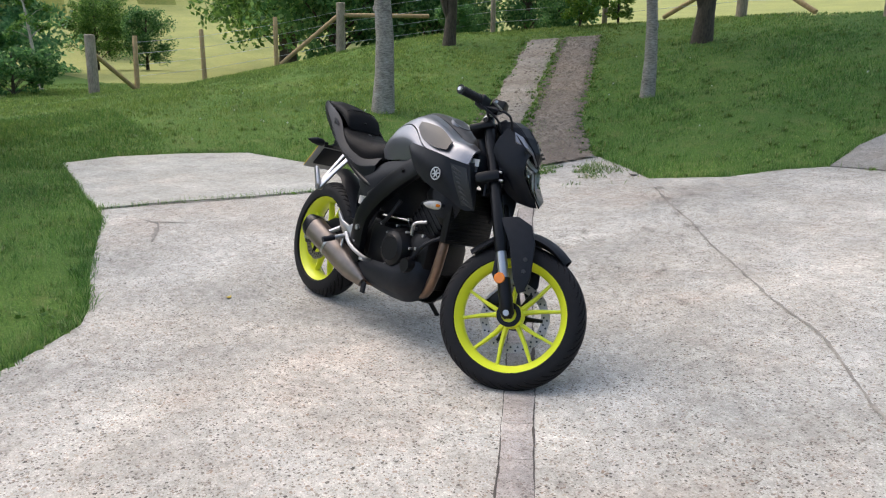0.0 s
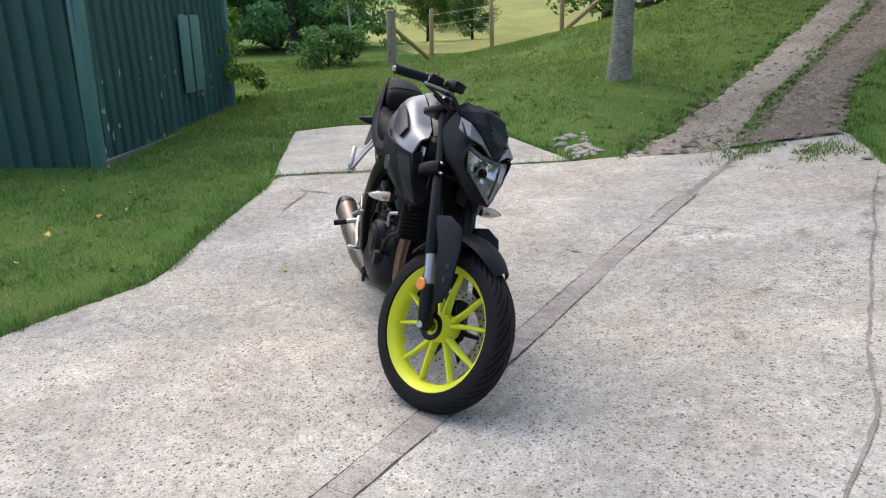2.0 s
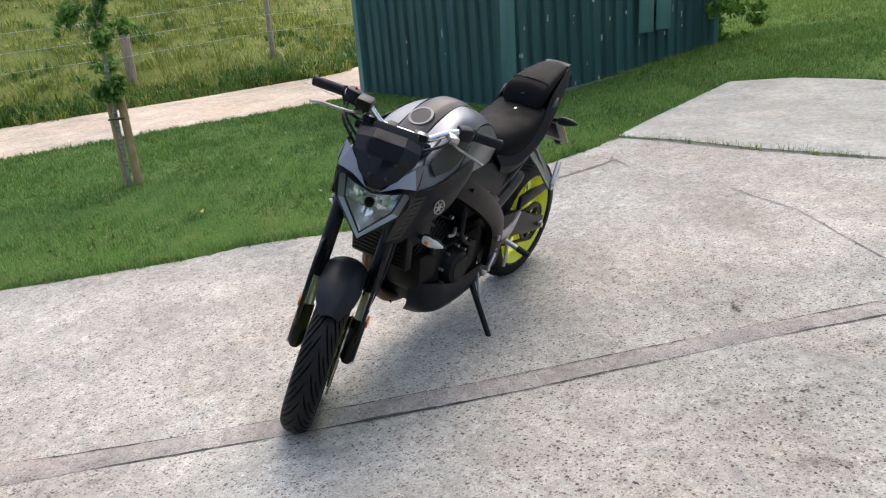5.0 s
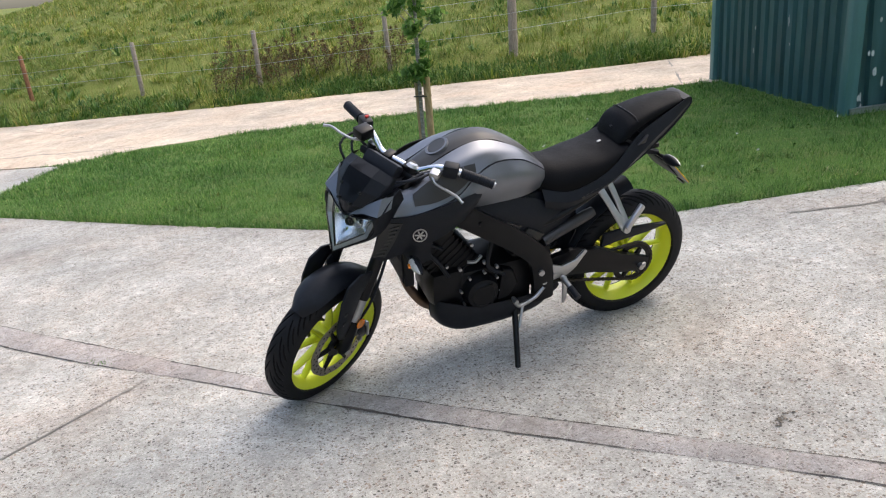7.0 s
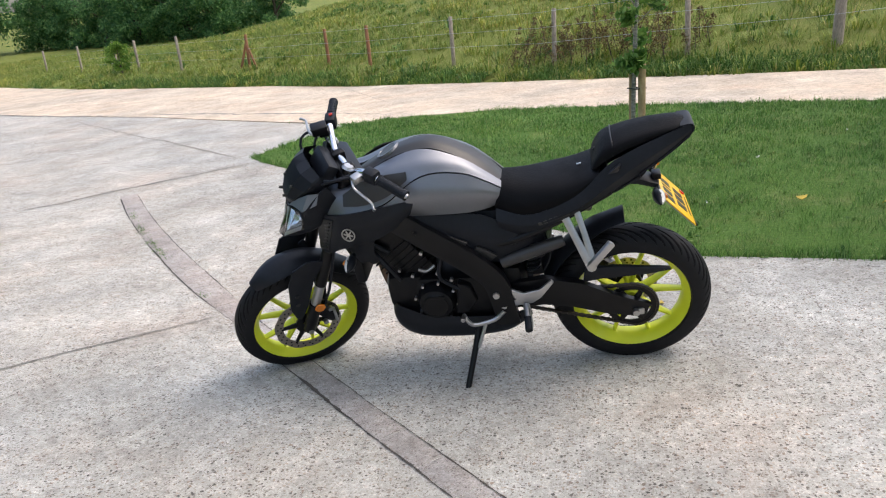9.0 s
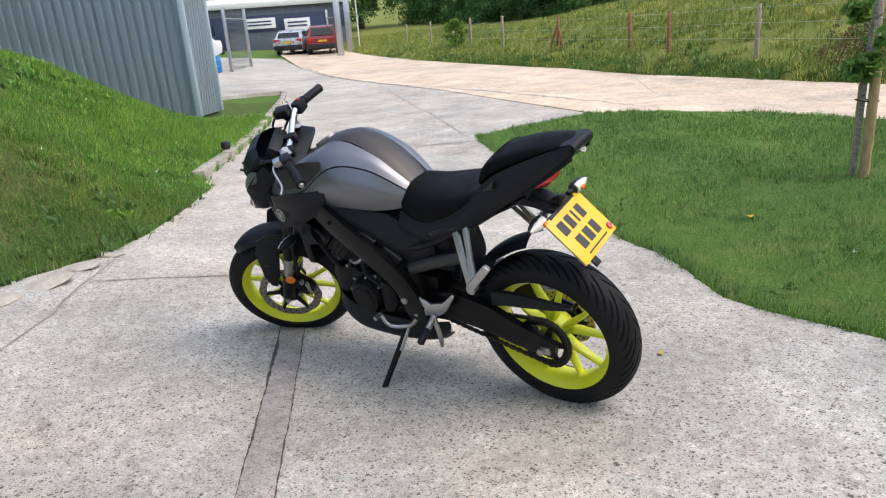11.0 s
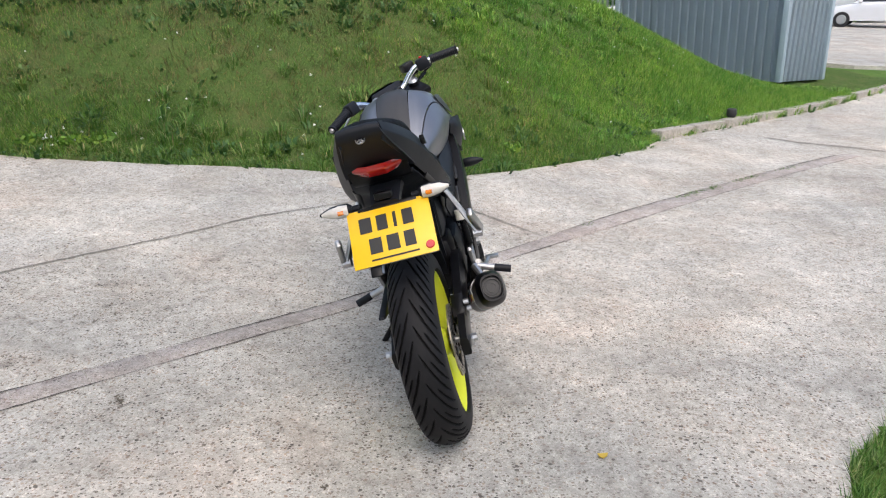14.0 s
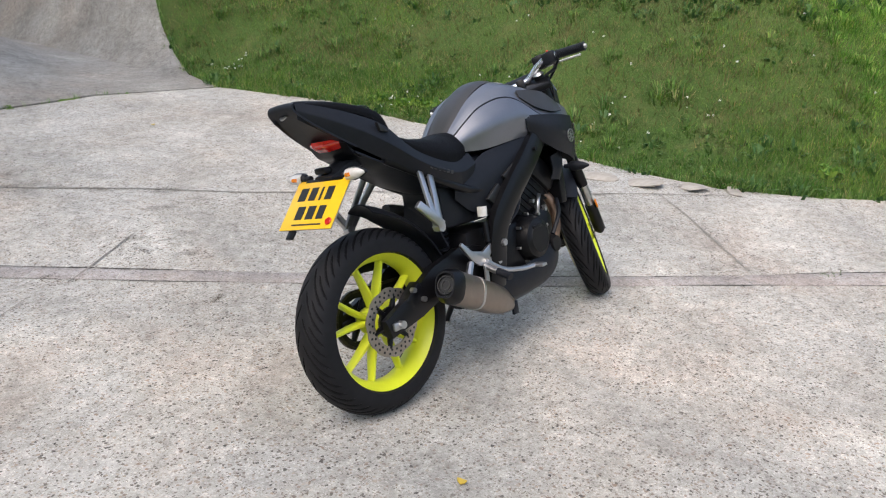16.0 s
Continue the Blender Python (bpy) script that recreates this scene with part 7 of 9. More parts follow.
for i in range(8):
    j = (i + 1) % 8
    glass.faces.new((ring[i], ring[j], ring2[j], ring2[i]))
    glass.faces.new((ring2[i], ring2[j], mid_v))
lens_ob = bp("lamp_lens", glass, LAMPGLASS, head, "clear plastic lens", smooth=60)
lens_ob.visible_shadow = False
# fly screen: a flat front plate with folded sides
vis = []
for x, w, z, cx, cz in ((0.614, 0.02, 0.9, 0.619, 0.897), (0.6, 0.062, 0.935, 0.62, 0.94), (0.556, 0.096, 0.978, 0.588, 0.99), (0.52, 0.103, 1.008, 0.548, 1.028), (0.488, 0.1, 1.024, 0.506, 1.042)):
    h = 0.5 * w
    vis.append([(x - 0.05, MID - w - 0.006, z - 0.014), (x, MID - w, z), (cx - 0.003, MID - h, cz), (cx, MID, cz + 0.001), (cx - 0.003, MID + h, cz), (x, MID + w, z), (x - 0.05, MID + w + 0.006, z - 0.014)])
vb = bmesh.new()
grid = [[vb.verts.new(p) for p in r] for r in vis]
for a, b in zip(grid, grid[1:]):
    for i in range(len(a) - 1):
        vb.faces.new((a[i], a[i + 1], b[i + 1], b[i]))
bmesh.ops.solidify(vb, geom=vb.faces[:], thickness=0.006)
bmesh.ops.bevel(vb, geom=[e for e in vb.edges if len(e.link_faces) == 2 and e.calc_face_angle() > 0.5], offset=0.003, segments=2, affect="EDGES")
vs_ob = bp("visor", vb, BODY, label="matt black angular fly screen", turned=NOSE, smooth=16)
for y, x, z in ((-0.042, 0.588, 0.982), (0.042, 0.588, 0.982), (-0.026, 0.621, 0.945), (0.026, 0.621, 0.945)):
    bp("visor_bolt", bolt_bm((x, MID + y, z), 0.0055, 0.007, None, (0.85, 0, 0.5)), INK, vs_ob)
for sg in (1, -1):
    ck = bmesh.new()
    tips = [(0.515, 0.128, 0.978), (0.548, 0.105, 0.972), (0.588, 0.066, 0.942), (0.616, 0.03, 0.903), (0.62, 0.02, 0.893), (0.606, 0.075, 0.921), (0.59, 0.126, 0.925), (0.535, 0.138, 0.94)]
    vs = [ck.verts.new((x, MID + sg * y, z)) for x, y, z in tips]
    fs = [ck.faces.new((vs[0], vs[1], vs[6], vs[7])), ck.faces.new((vs[1], vs[2], vs[5], vs[6])), ck.faces.new((vs[2], vs[3], vs[4], vs[5]))]
    bmesh.ops.recalc_face_normals(ck, faces=fs)
    bmesh.ops.solidify(ck, geom=fs, thickness=0.006)
    bp("lamp_cheek", ck, TANKGREY, label="satin grey headlamp cheek", turned=NOSE, smooth=20)
    bp("lamp_bracket", skin_bm([[(0.48, 0.125, 0.99), (0.53, 0.13, 0.965), (0.58, 0.13, 0.925), (0.6, 0.09, 0.912)], [(0.455, 0.125, 0.92), (0.51, 0.128, 0.9), (0.565, 0.128, 0.885), (0.598, 0.118, 0.9)], [(0.46, 0.1, 0.86), (0.52, 0.112, 0.83), (0.575, 0.11, 0.815), (0.602, 0.108, 0.83)], [(0.52, 0.06, 0.81), (0.57, 0.05, 0.765), (0.62, 0.03, 0.745), (0.665, 0.005, 0.74)]], 4, 4, 0.005, sg), BODY, turned=NOSE, smooth=25)
lab = bp("warning_label", moved(box_bm((0.05, 0.002, 0.03), (0, 0, 0)), pose(0.43, -0.108, 0.845, 0, 0, 4)), WHITEPRINT)
bp("label_lines", moved(box_bm((0.046, 0.002, 0.018), (0, -0.0004, -0.027)), pose(0.43, -0.108, 0.845, 0, 0, 4)), TANKGREY, lab)

# ---- grass, weeds and trees ----
rng = np.random.default_rng(7)
LAWN = leafy("lawn_blades", [(0.0, (0.038, 0.1, 0.022)), (0.4, (0.102, 0.232, 0.05)), (0.75, (0.215, 0.385, 0.106)), (1.0, (0.410, 0.44, 0.228))], patch=0.7, patch_colors=((0.72, 0.82, 0.75), (1.2, 1.12, 0.95)))
BANK = leafy("bank_grass", [(0.0, (0.045, 0.115, 0.023)), (0.4, (0.09, 0.2, 0.038)), (0.75, (0.16, 0.28, 0.064)), (0.92, (0.27, 0.29, 0.125)), (1.0, (0.39, 0.32, 0.19))], patch=0.9, patch_colors=((0.65, 0.8, 0.7), (1.3, 1.12, 0.9)))
LIME = leafy("fresh_bank_grass", [(0.0, (0.07, 0.165, 0.026)), (0.4, (0.145, 0.32, 0.048)), (0.75, (0.25, 0.44, 0.085)), (1.0, (0.4, 0.44, 0.15))], patch=0.9, patch_colors=((0.65, 0.8, 0.7), (1.2, 1.12, 0.9)))
IVY = leafy("ivy_leaves", [(0.0, (0.028, 0.08, 0.026)), (0.6, (0.075, 0.165, 0.055)), (1.0, (0.13, 0.21, 0.075))])
TUFT = leafy("coarse_tufts", [(0.0, (0.061, 0.122, 0.025)), (0.5, (0.131, 0.217, 0.050)), (0.85, (0.209, 0.270, 0.090)), (1.0, (0.313, 0.296, 0.160))], patch=0.9)
TALL = leafy("meadow_grass", [(0.0, (0.083, 0.138, 0.028)), (0.4, (0.165, 0.234, 0.048)), (0.7, (0.275, 0.303, 0.083)), (1.0, (0.468, 0.386, 0.180))], patch=0.25, patch_colors=((0.7, 0.85, 0.7), (1.25, 1.15, 0.95)))
TUSSOCK = leafy("tussock_grass", [(0.0, (0.12, 0.19, 0.035)), (0.45, (0.24, 0.32, 0.06)), (0.8, (0.38, 0.4, 0.12)), (1.0, (0.45, 0.36, 0.17))], patch=0.3, patch_colors=((0.7, 0.8, 0.7), (1.25, 1.12, 0.9)))
DRY = leafy("dry_grass", [(0.0, (0.08, 0.08, 0.034)), (0.5, (0.17, 0.16, 0.072)), (1.0, (0.3, 0.25, 0.13))], patch=1.2)
PALE = leafy("pale_slope_grass", [(0.0, (0.1, 0.17, 0.035)), (0.45, (0.2, 0.3, 0.07)), (0.8, (0.32, 0.42, 0.12)), (1.0, (0.46, 0.46, 0.2))], patch=0.5)
WEED = leafy("dark_weeds", [(0.0, (0.043, 0.106, 0.025)), (0.6, (0.106, 0.213, 0.043)), (1.0, (0.213, 0.297, 0.085))])
DOCK = leafy("brown_dock", [(0.0, (0.105, 0.063, 0.038)), (0.6, (0.210, 0.137, 0.063)), (1.0, (0.210, 0.252, 0.084))])
LEAF_A = leafy("broad_leaves", [(0.0, (0.053, 0.124, 0.030)), (0.5, (0.116, 0.235, 0.056)), (1.0, (0.246, 0.386, 0.106))], through_light=0.45, patch=0.6)
LEAF_B = leafy("dark_leaves", [(0.0, (0.047, 0.126, 0.049)), (0.6, (0.103, 0.233, 0.090)), (1.0, (0.235, 0.382, 0.148))], through_light=0.6, patch=0.5)
LEAF_C = leafy("bright_leaves", [(0.0, (0.057, 0.146, 0.022)), (0.6, (0.134, 0.255, 0.036)), (1.0, (0.268, 0.382, 0.073))], patch=2.0)
PINE = leafy("pine_needles", [(0.0, (0.073, 0.182, 0.085)), (0.6, (0.152, 0.334, 0.152)), (1.0, (0.334, 0.517, 0.243))], through_light=0.6)
PETAL = plain("white_petals", (0.8, 0.8, 0.76), 0.6, vary=0.05)


def raw_mesh(name, co, tri, material, label, category, kind="stuff", parent=None):
    """A mesh straight from arrays of points and triangles."""
    me = bpy.data.meshes.new(name)
    me.vertices.add(len(co))
    me.vertices.foreach_set("co", co.astype(np.float32).ravel())
    me.loops.add(tri.size)
    me.loops.foreach_set("vertex_index", tri.astype(np.int32).ravel())
    me.polygons.add(len(tri))
    me.polygons.foreach_set("loop_start", np.arange(0, tri.size, 3, dtype=np.int32))
    me.materials.append(material)
    me.update(calc_edges=True)
    ob = new(name, me)
    if parent:
        ob.parent = parent
        return ob
    return tagged(ob, label, category, kind=kind)


def blades(px, py, tall, wide, lean=0.5, bent=False, sink=0.01, z=None):
    """Blades of grass at points: a triangle each, or with a knee."""
    n = len(px)
    z = (height(px, py) if z is None else z) - sink
    a, b = rng.uniform(0, 2 * np.pi, n), rng.uniform(0, 2 * np.pi, n)
    k = lean * rng.random(n) ** 0.7
    tipx, tipy = px + tall * k * np.cos(b), py + tall * k * np.sin(b)
    tipz = z + sink + tall * np.sqrt(np.clip(1 - 0.55 * k * k, 0.1, 1))
    wx, wy = wide * np.cos(a) / 2, wide * np.sin(a) / 2
    l, r, t = np.stack([px - wx, py - wy, z], -1), np.stack([px + wx, py + wy, z], -1), np.stack([tipx, tipy, tipz], -1)
    if not bent:
        co = np.stack([l, r, t], 1).reshape(-1, 3)
        return co, np.arange(3 * n).reshape(-1, 3)
    mid = np.stack([px + 0.3 * (tipx - px), py + 0.3 * (tipy - py), z + 0.62 * (tipz - z)], -1)
    off = np.stack([wx * 0.8, wy * 0.8, 0 * wx], -1)
    co = np.stack([l, r, mid - off, mid + off, t], 1).reshape(-1, 3)
    i = 5 * np.arange(n)[:, None]
    tri = np.concatenate([i + [0, 1, 3], i + [0, 3, 2], i + [2, 3, 4]], 1).reshape(-1, 3)
    return co, tri


def paved(px, py, margin=0.0):
    hit = inside(px, py, DRIVE_EDGE) | inside(px, py, SLAB_EDGE) | inside(px, py, SPUR_EDGE) | inside(px, py, ROAD_NEAR + ROAD_FAR) | inside(px, py, TRACK_L + TRACK_R)
    hit |= inside(px, py, [(-4.91, -5.25), (-4.2, -2.5), (-7.65, -1.55), (-8.36, -4.3)])
    return hit


def scatter(n, lo, hi, keep, clump=0.0, per=1):
    px, py = rng.uniform(lo[0], hi[0], n), rng.uniform(lo[1], hi[1], n)
    ok = keep(px, py)
    px, py = px[ok], py[ok]
    if per > 1:
        px = np.repeat(px, per) + rng.normal(0, clump, len(px) * per)
        py = np.repeat(py, per) + rng.normal(0, clump, len(py) * per)
        ok = keep(px, py)
        px, py = px[ok], py[ok]
    return px, py


def patchy(px, py, f=1.0, seed=0.0):
    """A smooth field between 0 and 1 for uneven growth."""
    v = np.sin(px * 1.9 * f + seed) * np.sin(py * 2.3 * f - seed * 0.7) + 0.6 * np.sin(px * 4.7 * f + py * 3.1 * f + seed * 2) + 0.4 * np.sin(py * 8.3 * f - px * 6.1 * f)
    return np.clip(0.5 + 0.28 * v, 0, 1)


# mown lawn between drive and road
def lawn_keep(px, py):
    return ~paved(px, py) & (py < 0.2 - 0.2 * px) & (inside(px, py, [(4, -5), (3.5, -8), (-10, -3), (-9, 1), (-5.5, 0), (-3, -0.6), (0, -1.5)]) | (np.hypot(px + 2, py + 2.5) < 6))


px, py = scatter(80000, (-9.0, -8.0), (4.0, 0.5), lawn_keep, 0.022, 6)
far = np.clip(np.hypot(px, py) / 5, 0.6, 2)
co, tri = blades(px, py, rng.uniform(0.022, 0.068, len(px)) * (0.2 + 0.7 * patchy(px, py, 2.2) + 1.05 * patchy(px, py, 7.0, 1.3)), 0.0065 * far, 1.0)
raw_mesh("lawn_grass", co, tri, LAWN, "short green mown lawn grass", "grass")


def tussocks(centres, tall, wide, per, spread):
    """Tufts whose blades fan out from their middle."""
    c = np.repeat(np.array(centres, float), per, 0)
    a = rng.uniform(0, 2 * np.pi, len(c))
    d = rng.random(len(c)) ** 0.6
    h = np.repeat(np.array(tall, float), per) * rng.uniform(0.5, 1.0, len(c))
    x, y = c[:, 0] + 0.25 * spread * d * np.cos(a), c[:, 1] + 0.25 * spread * d * np.sin(a)
    z = height(x, y) - 0.01
    out = h * (0.25 + 0.8 * d)
    tip = np.stack([x + out * np.cos(a), y + out * np.sin(a), z + h * (1.05 - 0.65 * d)], -1)
    knee = np.stack([x + 0.35 * out * np.cos(a), y + 0.35 * out * np.sin(a), z + 0.72 * h * (1.05 - 0.4 * d)], -1)
    wx, wy = -wide / 2 * np.sin(a), wide / 2 * np.cos(a)
    w = np.stack([wx, wy, 0 * wx], -1)
    p = np.stack([x, y, z], -1)
    co = np.stack([p - w, p + w, knee - w * 0.8, knee + w * 0.8, tip], 1).reshape(-1, 3)
    i = 5 * np.arange(len(c))[:, None]
    return co, np.concatenate([i + [0, 1, 3], i + [0, 3, 2], i + [2, 3, 4]], 1).reshape(-1, 3)


tx, ty = scatter(4600, (-9.0, -8.0), (4.0, 0.5), lawn_keep)
co, tri = tussocks(np.stack([tx, ty], -1), rng.uniform(0.025, 0.07, len(tx)), 0.006, 30, 0.14)
raw_mesh("lawn_tufts", co, tri, TUFT, "paler tufts of coarse grass in the lawn", "grass")
tx, ty = scatter(1300, (-9.0, -8.0), (4.0, 0.5), lawn_keep)
co, tri = tussocks(np.stack([tx, ty], -1), rng.uniform(0.03, 0.06, len(tx)), 0.022, 9, 0.1)
raw_mesh("lawn_weeds", co, tri, WEED, "flat broad-leaved weeds in the lawn", "weeds")
# ragged fringe along the concrete
edge_pts = []
for line, side in ((DRIVE_EDGE[:19], 1), (SLAB_EDGE, 1), (DRIVE_EDGE[DRIVE_EDGE.index((4.72, -1.98)):60], 1), (SPUR_EDGE[:6], 1), (SPUR_EDGE[5:11], 1)):
    pts = np.array(resample(line, 0.012))
    edge_pts.append(pts)
edge_pts = np.concatenate(edge_pts)
edge_pts = edge_pts[np.hypot(edge_pts[:, 0], edge_pts[:, 1]) < 14]
ex = np.repeat(edge_pts[:, 0], 12) + rng.normal(0, 0.03, len(edge_pts) * 12)
ey = np.repeat(edge_pts[:, 1], 12) + rng.normal(0, 0.03, len(edge_pts) * 12)
deep = away(ex, ey, DRIVE_EDGE)
ins = paved(ex, ey)
ok = ~ins | ((deep < 0.035) & (patchy(ex, ey, 3.0, 2.0) > 0.5) & (rng.random(len(ex)) < 0.4))
ok &= (away(ex, ey, SPUR_EDGE) > 0.09) | (away(ex, ey, DRIVE_EDGE) > 0.09)
ex, ey = ex[ok], ey[ok]
co, tri = blades(ex, ey, rng.uniform(0.025, 0.075, len(ex)) * (0.5 + 0.8 * patchy(ex, ey, 2.0)), 0.005, 0.9)
raw_mesh("fringe_grass", co, tri, LAWN, "ragged grass fringe along the concrete edges", "grass")


# the steep bank, unmown
def bank_keep(px, py):
    return ~paved(px, py) & (px > 1.9 - 0.05 * py) & (py > -1.9 - 1.02 * (px - 4.3)) & (np.hypot(px - 2.5, py - 1) < 11) & ~inside(px, py, [(9.97, -5.25), (12.95, -2.72), (14.07, -4.04), (11.08, -6.55)])


def bank_zones(px, py):
    """How far up the bank points lie, and how far along it towards the grey shed."""
    s_ = (px - DRAIN_AT[0]) * DRAIN_WAY[0] + (py - DRAIN_AT[1]) * DRAIN_WAY[1]
    wave = 0.45 * (patchy(px, py, 0.8, 6.0) - 0.5)
    up = away(px, py, DRIVE_EDGE) + wave
    return up, ease((-s_ - 1.3 + 1.5 * wave) / 2.0), ease((up - 0.55) / 0.4) * (1 - ease((up - 2.1) / 0.6)), ease((up - 1.75) / 0.6)


px, py = scatter(78000, (1.8, -7.5), (9.0, 6.5), bank_keep, 0.03, 10)
up, bright, worn, top = bank_zones(px, py)
lush = patchy(px, py, 0.55, 1.0)
pick = rng.random(len(px))
thin_out = np.clip(1.0 - 0.25 * worn * (1 - bright) - 0.3 * top * (1 - bright), 0.2, 1)
keep = rng.random(len(px)) < np.clip(0.6 + 0.5 * lush, 0, 1) * thin_out
tall = rng.uniform(0.04, 0.11, len(px)) * (0.45 + 1.0 * lush) * (1 - 0.5 * worn * (1 - bright))
wide = 0.0065 * np.clip(np.hypot(px, py) / 5, 0.7, 2)
shiny = pick < 0.85 * bright + 0.12
for here, mat_, lab in ((shiny, LIME, "fresh bright green grass on the bank"), (~shiny, BANK, "rough dull green grass on the bank")):
    ok = keep & here
    co, tri = blades(px[ok], py[ok], tall[ok], wide[ok], 0.85)
    raw_mesh("bank_grass", co, tri, mat_, lab, "grass")
px, py = scatter(44000, (1.8, -7.5), (9.0, 6.5), bank_keep, 0.05, 7)
up, bright, worn, top = bank_zones(px, py)
ok = rng.random(len(px)) < 0.65 * (0.2 + 1.1 * patchy(px, py, 1.7, 5.0)) * np.clip(worn * (1 - 0.9 * bright) + 0.06, 0, 1)
px, py = px[ok], py[ok]
co, tri = blades(px, py, rng.uniform(0.04, 0.1, len(px)), 0.01, 1.35)
raw_mesh("dry_grass", co, tri, DRY, "dry brownish grass in patches on the bank", "grass")
tx, ty = scatter(3600, (1.8, -7.5), (10.0, 6.5), bank_keep)
up, bright, worn, top = bank_zones(tx, ty)
big_t = patchy(tx, ty, 0.8, 2.5)
ok = rng.random(len(tx)) > 0.7 * worn * (1 - bright)
for here, mat_, lab in ((bright > 0.45, LIME, "bright leaning tussocks on the bank"), (bright <= 0.45, BANK, "coarse dull tussocks on the bank")):
    k = ok & here
    co, tri = tussocks(np.stack([tx, ty], -1)[k], (rng.uniform(0.07, 0.15, len(tx)) * (0.5 + big_t))[k], 0.009, 40, 0.3)
    raw_mesh("bank_tussocks", co, tri, mat_, lab, "grass")
tx, ty = scatter(6500, (1.8, -7.5), (9.0, 6.5), bank_keep)
up, bright, worn, top = bank_zones(tx, ty)
ok = rng.random(len(tx)) < np.clip(top * (1 - 0.8 * bright) + 0.35 * (up < 0.5) + 0.05, 0, 1)
co, tri = tussocks(np.stack([tx, ty], -1)[ok], rng.uniform(0.05, 0.13, ok.sum()), 0.03, 14, 0.35)
raw_mesh("bank_weeds", co, tri, IVY, "dark ivy and bramble leaves over the bank", "weeds")


# the slope by the track and on to the field fence
def north_keep(px, py):
    s = (px - DRAIN_AT[0]) * DRAIN_WAY[0] + (py - DRAIN_AT[1]) * DRAIN_WAY[1]
    return ~paved(px, py) & (px < 1.0) & (s > 1.5) & ((py > -1.2) | ((px < -6.0) & (py > -5.5))) & (np.hypot(px, py) < 19)


px, py = scatter(118000, (-19.0, -5.5), (1.0, 13.0), north_keep, 0.03, 6)
r = np.hypot(px, py)
keep = rng.random(len(px)) < np.clip(7.5 / r, 0.25, 1)
px, py, r = px[keep], py[keep], r[keep]
co, tri = blades(px, py, rng.uniform(0.03, 0.075, len(px)) * (0.5 + 0.9 * patchy(px, py, 0.6)), 0.006 * np.clip(r / 5, 0.8, 3), 0.8)
far_side = np.repeat(px + rng.normal(0, 0.9, len(px)) < -6.0, 3)
for pick, mat_, lab in ((~far_side, LAWN, "grass on the slope beside the track"), (far_side, PALE, "paler yellow-green grass below the field fence")):
    raw_mesh("slope_grass", co[pick], np.arange(pick.sum()).reshape(-1, 3), mat_, lab, "grass")
tl = np.array(resample(between(TRACK_L, RIGHT_UP, 0.5), 0.03) + resample(TRACK_L, 0.03) + resample(RIGHT_UP, 0.03))
tl = tl[rng.random(len(tl)) < 0.55] + 0.0
tl += rng.normal(0, 0.08, tl.shape)
co, tri = tussocks(tl, rng.uniform(0.03, 0.08, len(tl)), 0.008, 22, 0.2)
co[:, 2] += 0.02
raw_mesh("track_tufts", co, tri, BANK, "tufts of grass along and between the wheel tracks", "grass")
tx, ty = scatter(2200, (-15.0, -1.2), (1.0, 11.0), north_keep)
co, tri = tussocks(np.stack([tx, ty], -1), rng.uniform(0.04, 0.1, len(tx)), 0.009, 30, 0.2)
raw_mesh("slope_tufts", co, tri, TUFT, "paler tufts of grass on the slope", "grass")
# grass and weeds in the middle of the track
mid_l = resample(between(TRACK_L, RIGHT_UP, 0.52), 0.01)
mp = np.array(mid_l)
mx, my = np.repeat(mp[:, 0], 9) + rng.normal(0, 0.13, len(mp) * 9), np.repeat(mp[:, 1], 9) + rng.normal(0, 0.13, len(mp) * 9)
ok = patchy(mx, my, 1.0, 3.0) > 0.6
mx, my = mx[ok], my[ok]
co, tri = blades(mx, my, rng.uniform(0.02, 0.06, len(mx)), 0.008, 1.1, sink=-0.03)
raw_mesh("track_weeds", co, tri, BANK, "weeds between the wheel tracks", "grass")
px, py = rng.normal(-2.35, 0.28, 3200), rng.normal(3.35, 0.28, 3200)
ok = (patchy(px, py, 2.0) > 0.45)
co, tri = blades(px[ok], py[ok], rng.uniform(0.02, 0.06, ok.sum()), 0.008, 1.0, sink=-0.01)
raw_mesh("track_weeds", co, tri, BANK, "thin grass at the track's foot", "grass")


# meadow beyond the road
def meadow_keep(px, py):
    return inside(px, py, ROAD_FAR + [(-80, -40), (-80, -90), (80, -90), (80, -60)]) & (np.hypot(px, py) < 60)


px, py = scatter(40000, (-24, -52), (42, 2), meadow_keep, 0.1, 10)
d = away(px, py, ROAD_FAR, False)
keep = rng.random(len(px)) < np.clip(9.0 / (d + 3.0), 0.12, 1)
px, py, d = px[keep], py[keep], d[keep]
tall = rng.uniform(0.1, 0.3, len(px)) * (0.5 + 0.9 * patchy(px, py, 0.35, 4.0)) * np.clip(1.35 - d * 0.05, 0.6, 1.2)
co, tri = blades(px, py, tall, 0.01 * np.clip(d / 8 + 0.6, 0.6, 3), 1.25, True)
raw_mesh("meadow_grass", co, tri, TALL, "tall pale meadow grass with seed heads", "grass")
tx, ty = scatter(9000, (-10, -34), (30, -6), meadow_keep)
keep = rng.random(len(tx)) < np.clip(7.0 / (away(tx, ty, ROAD_FAR, False) + 2.0), 0.2, 1)
tx, ty = tx[keep], ty[keep]
co, tri = tussocks(np.stack([tx, ty], -1), rng.uniform(0.12, 0.34, len(tx)) * (0.4 + patchy(tx, ty, 0.5, 2.0)), 0.016, 26, 0.6)
raw_mesh("meadow_tussocks", co, tri, TUSSOCK, "uneven yellow-green tussocks in the meadow", "grass")
tx, ty = scatter(5000, (-10, -30), (25, -6), meadow_keep)
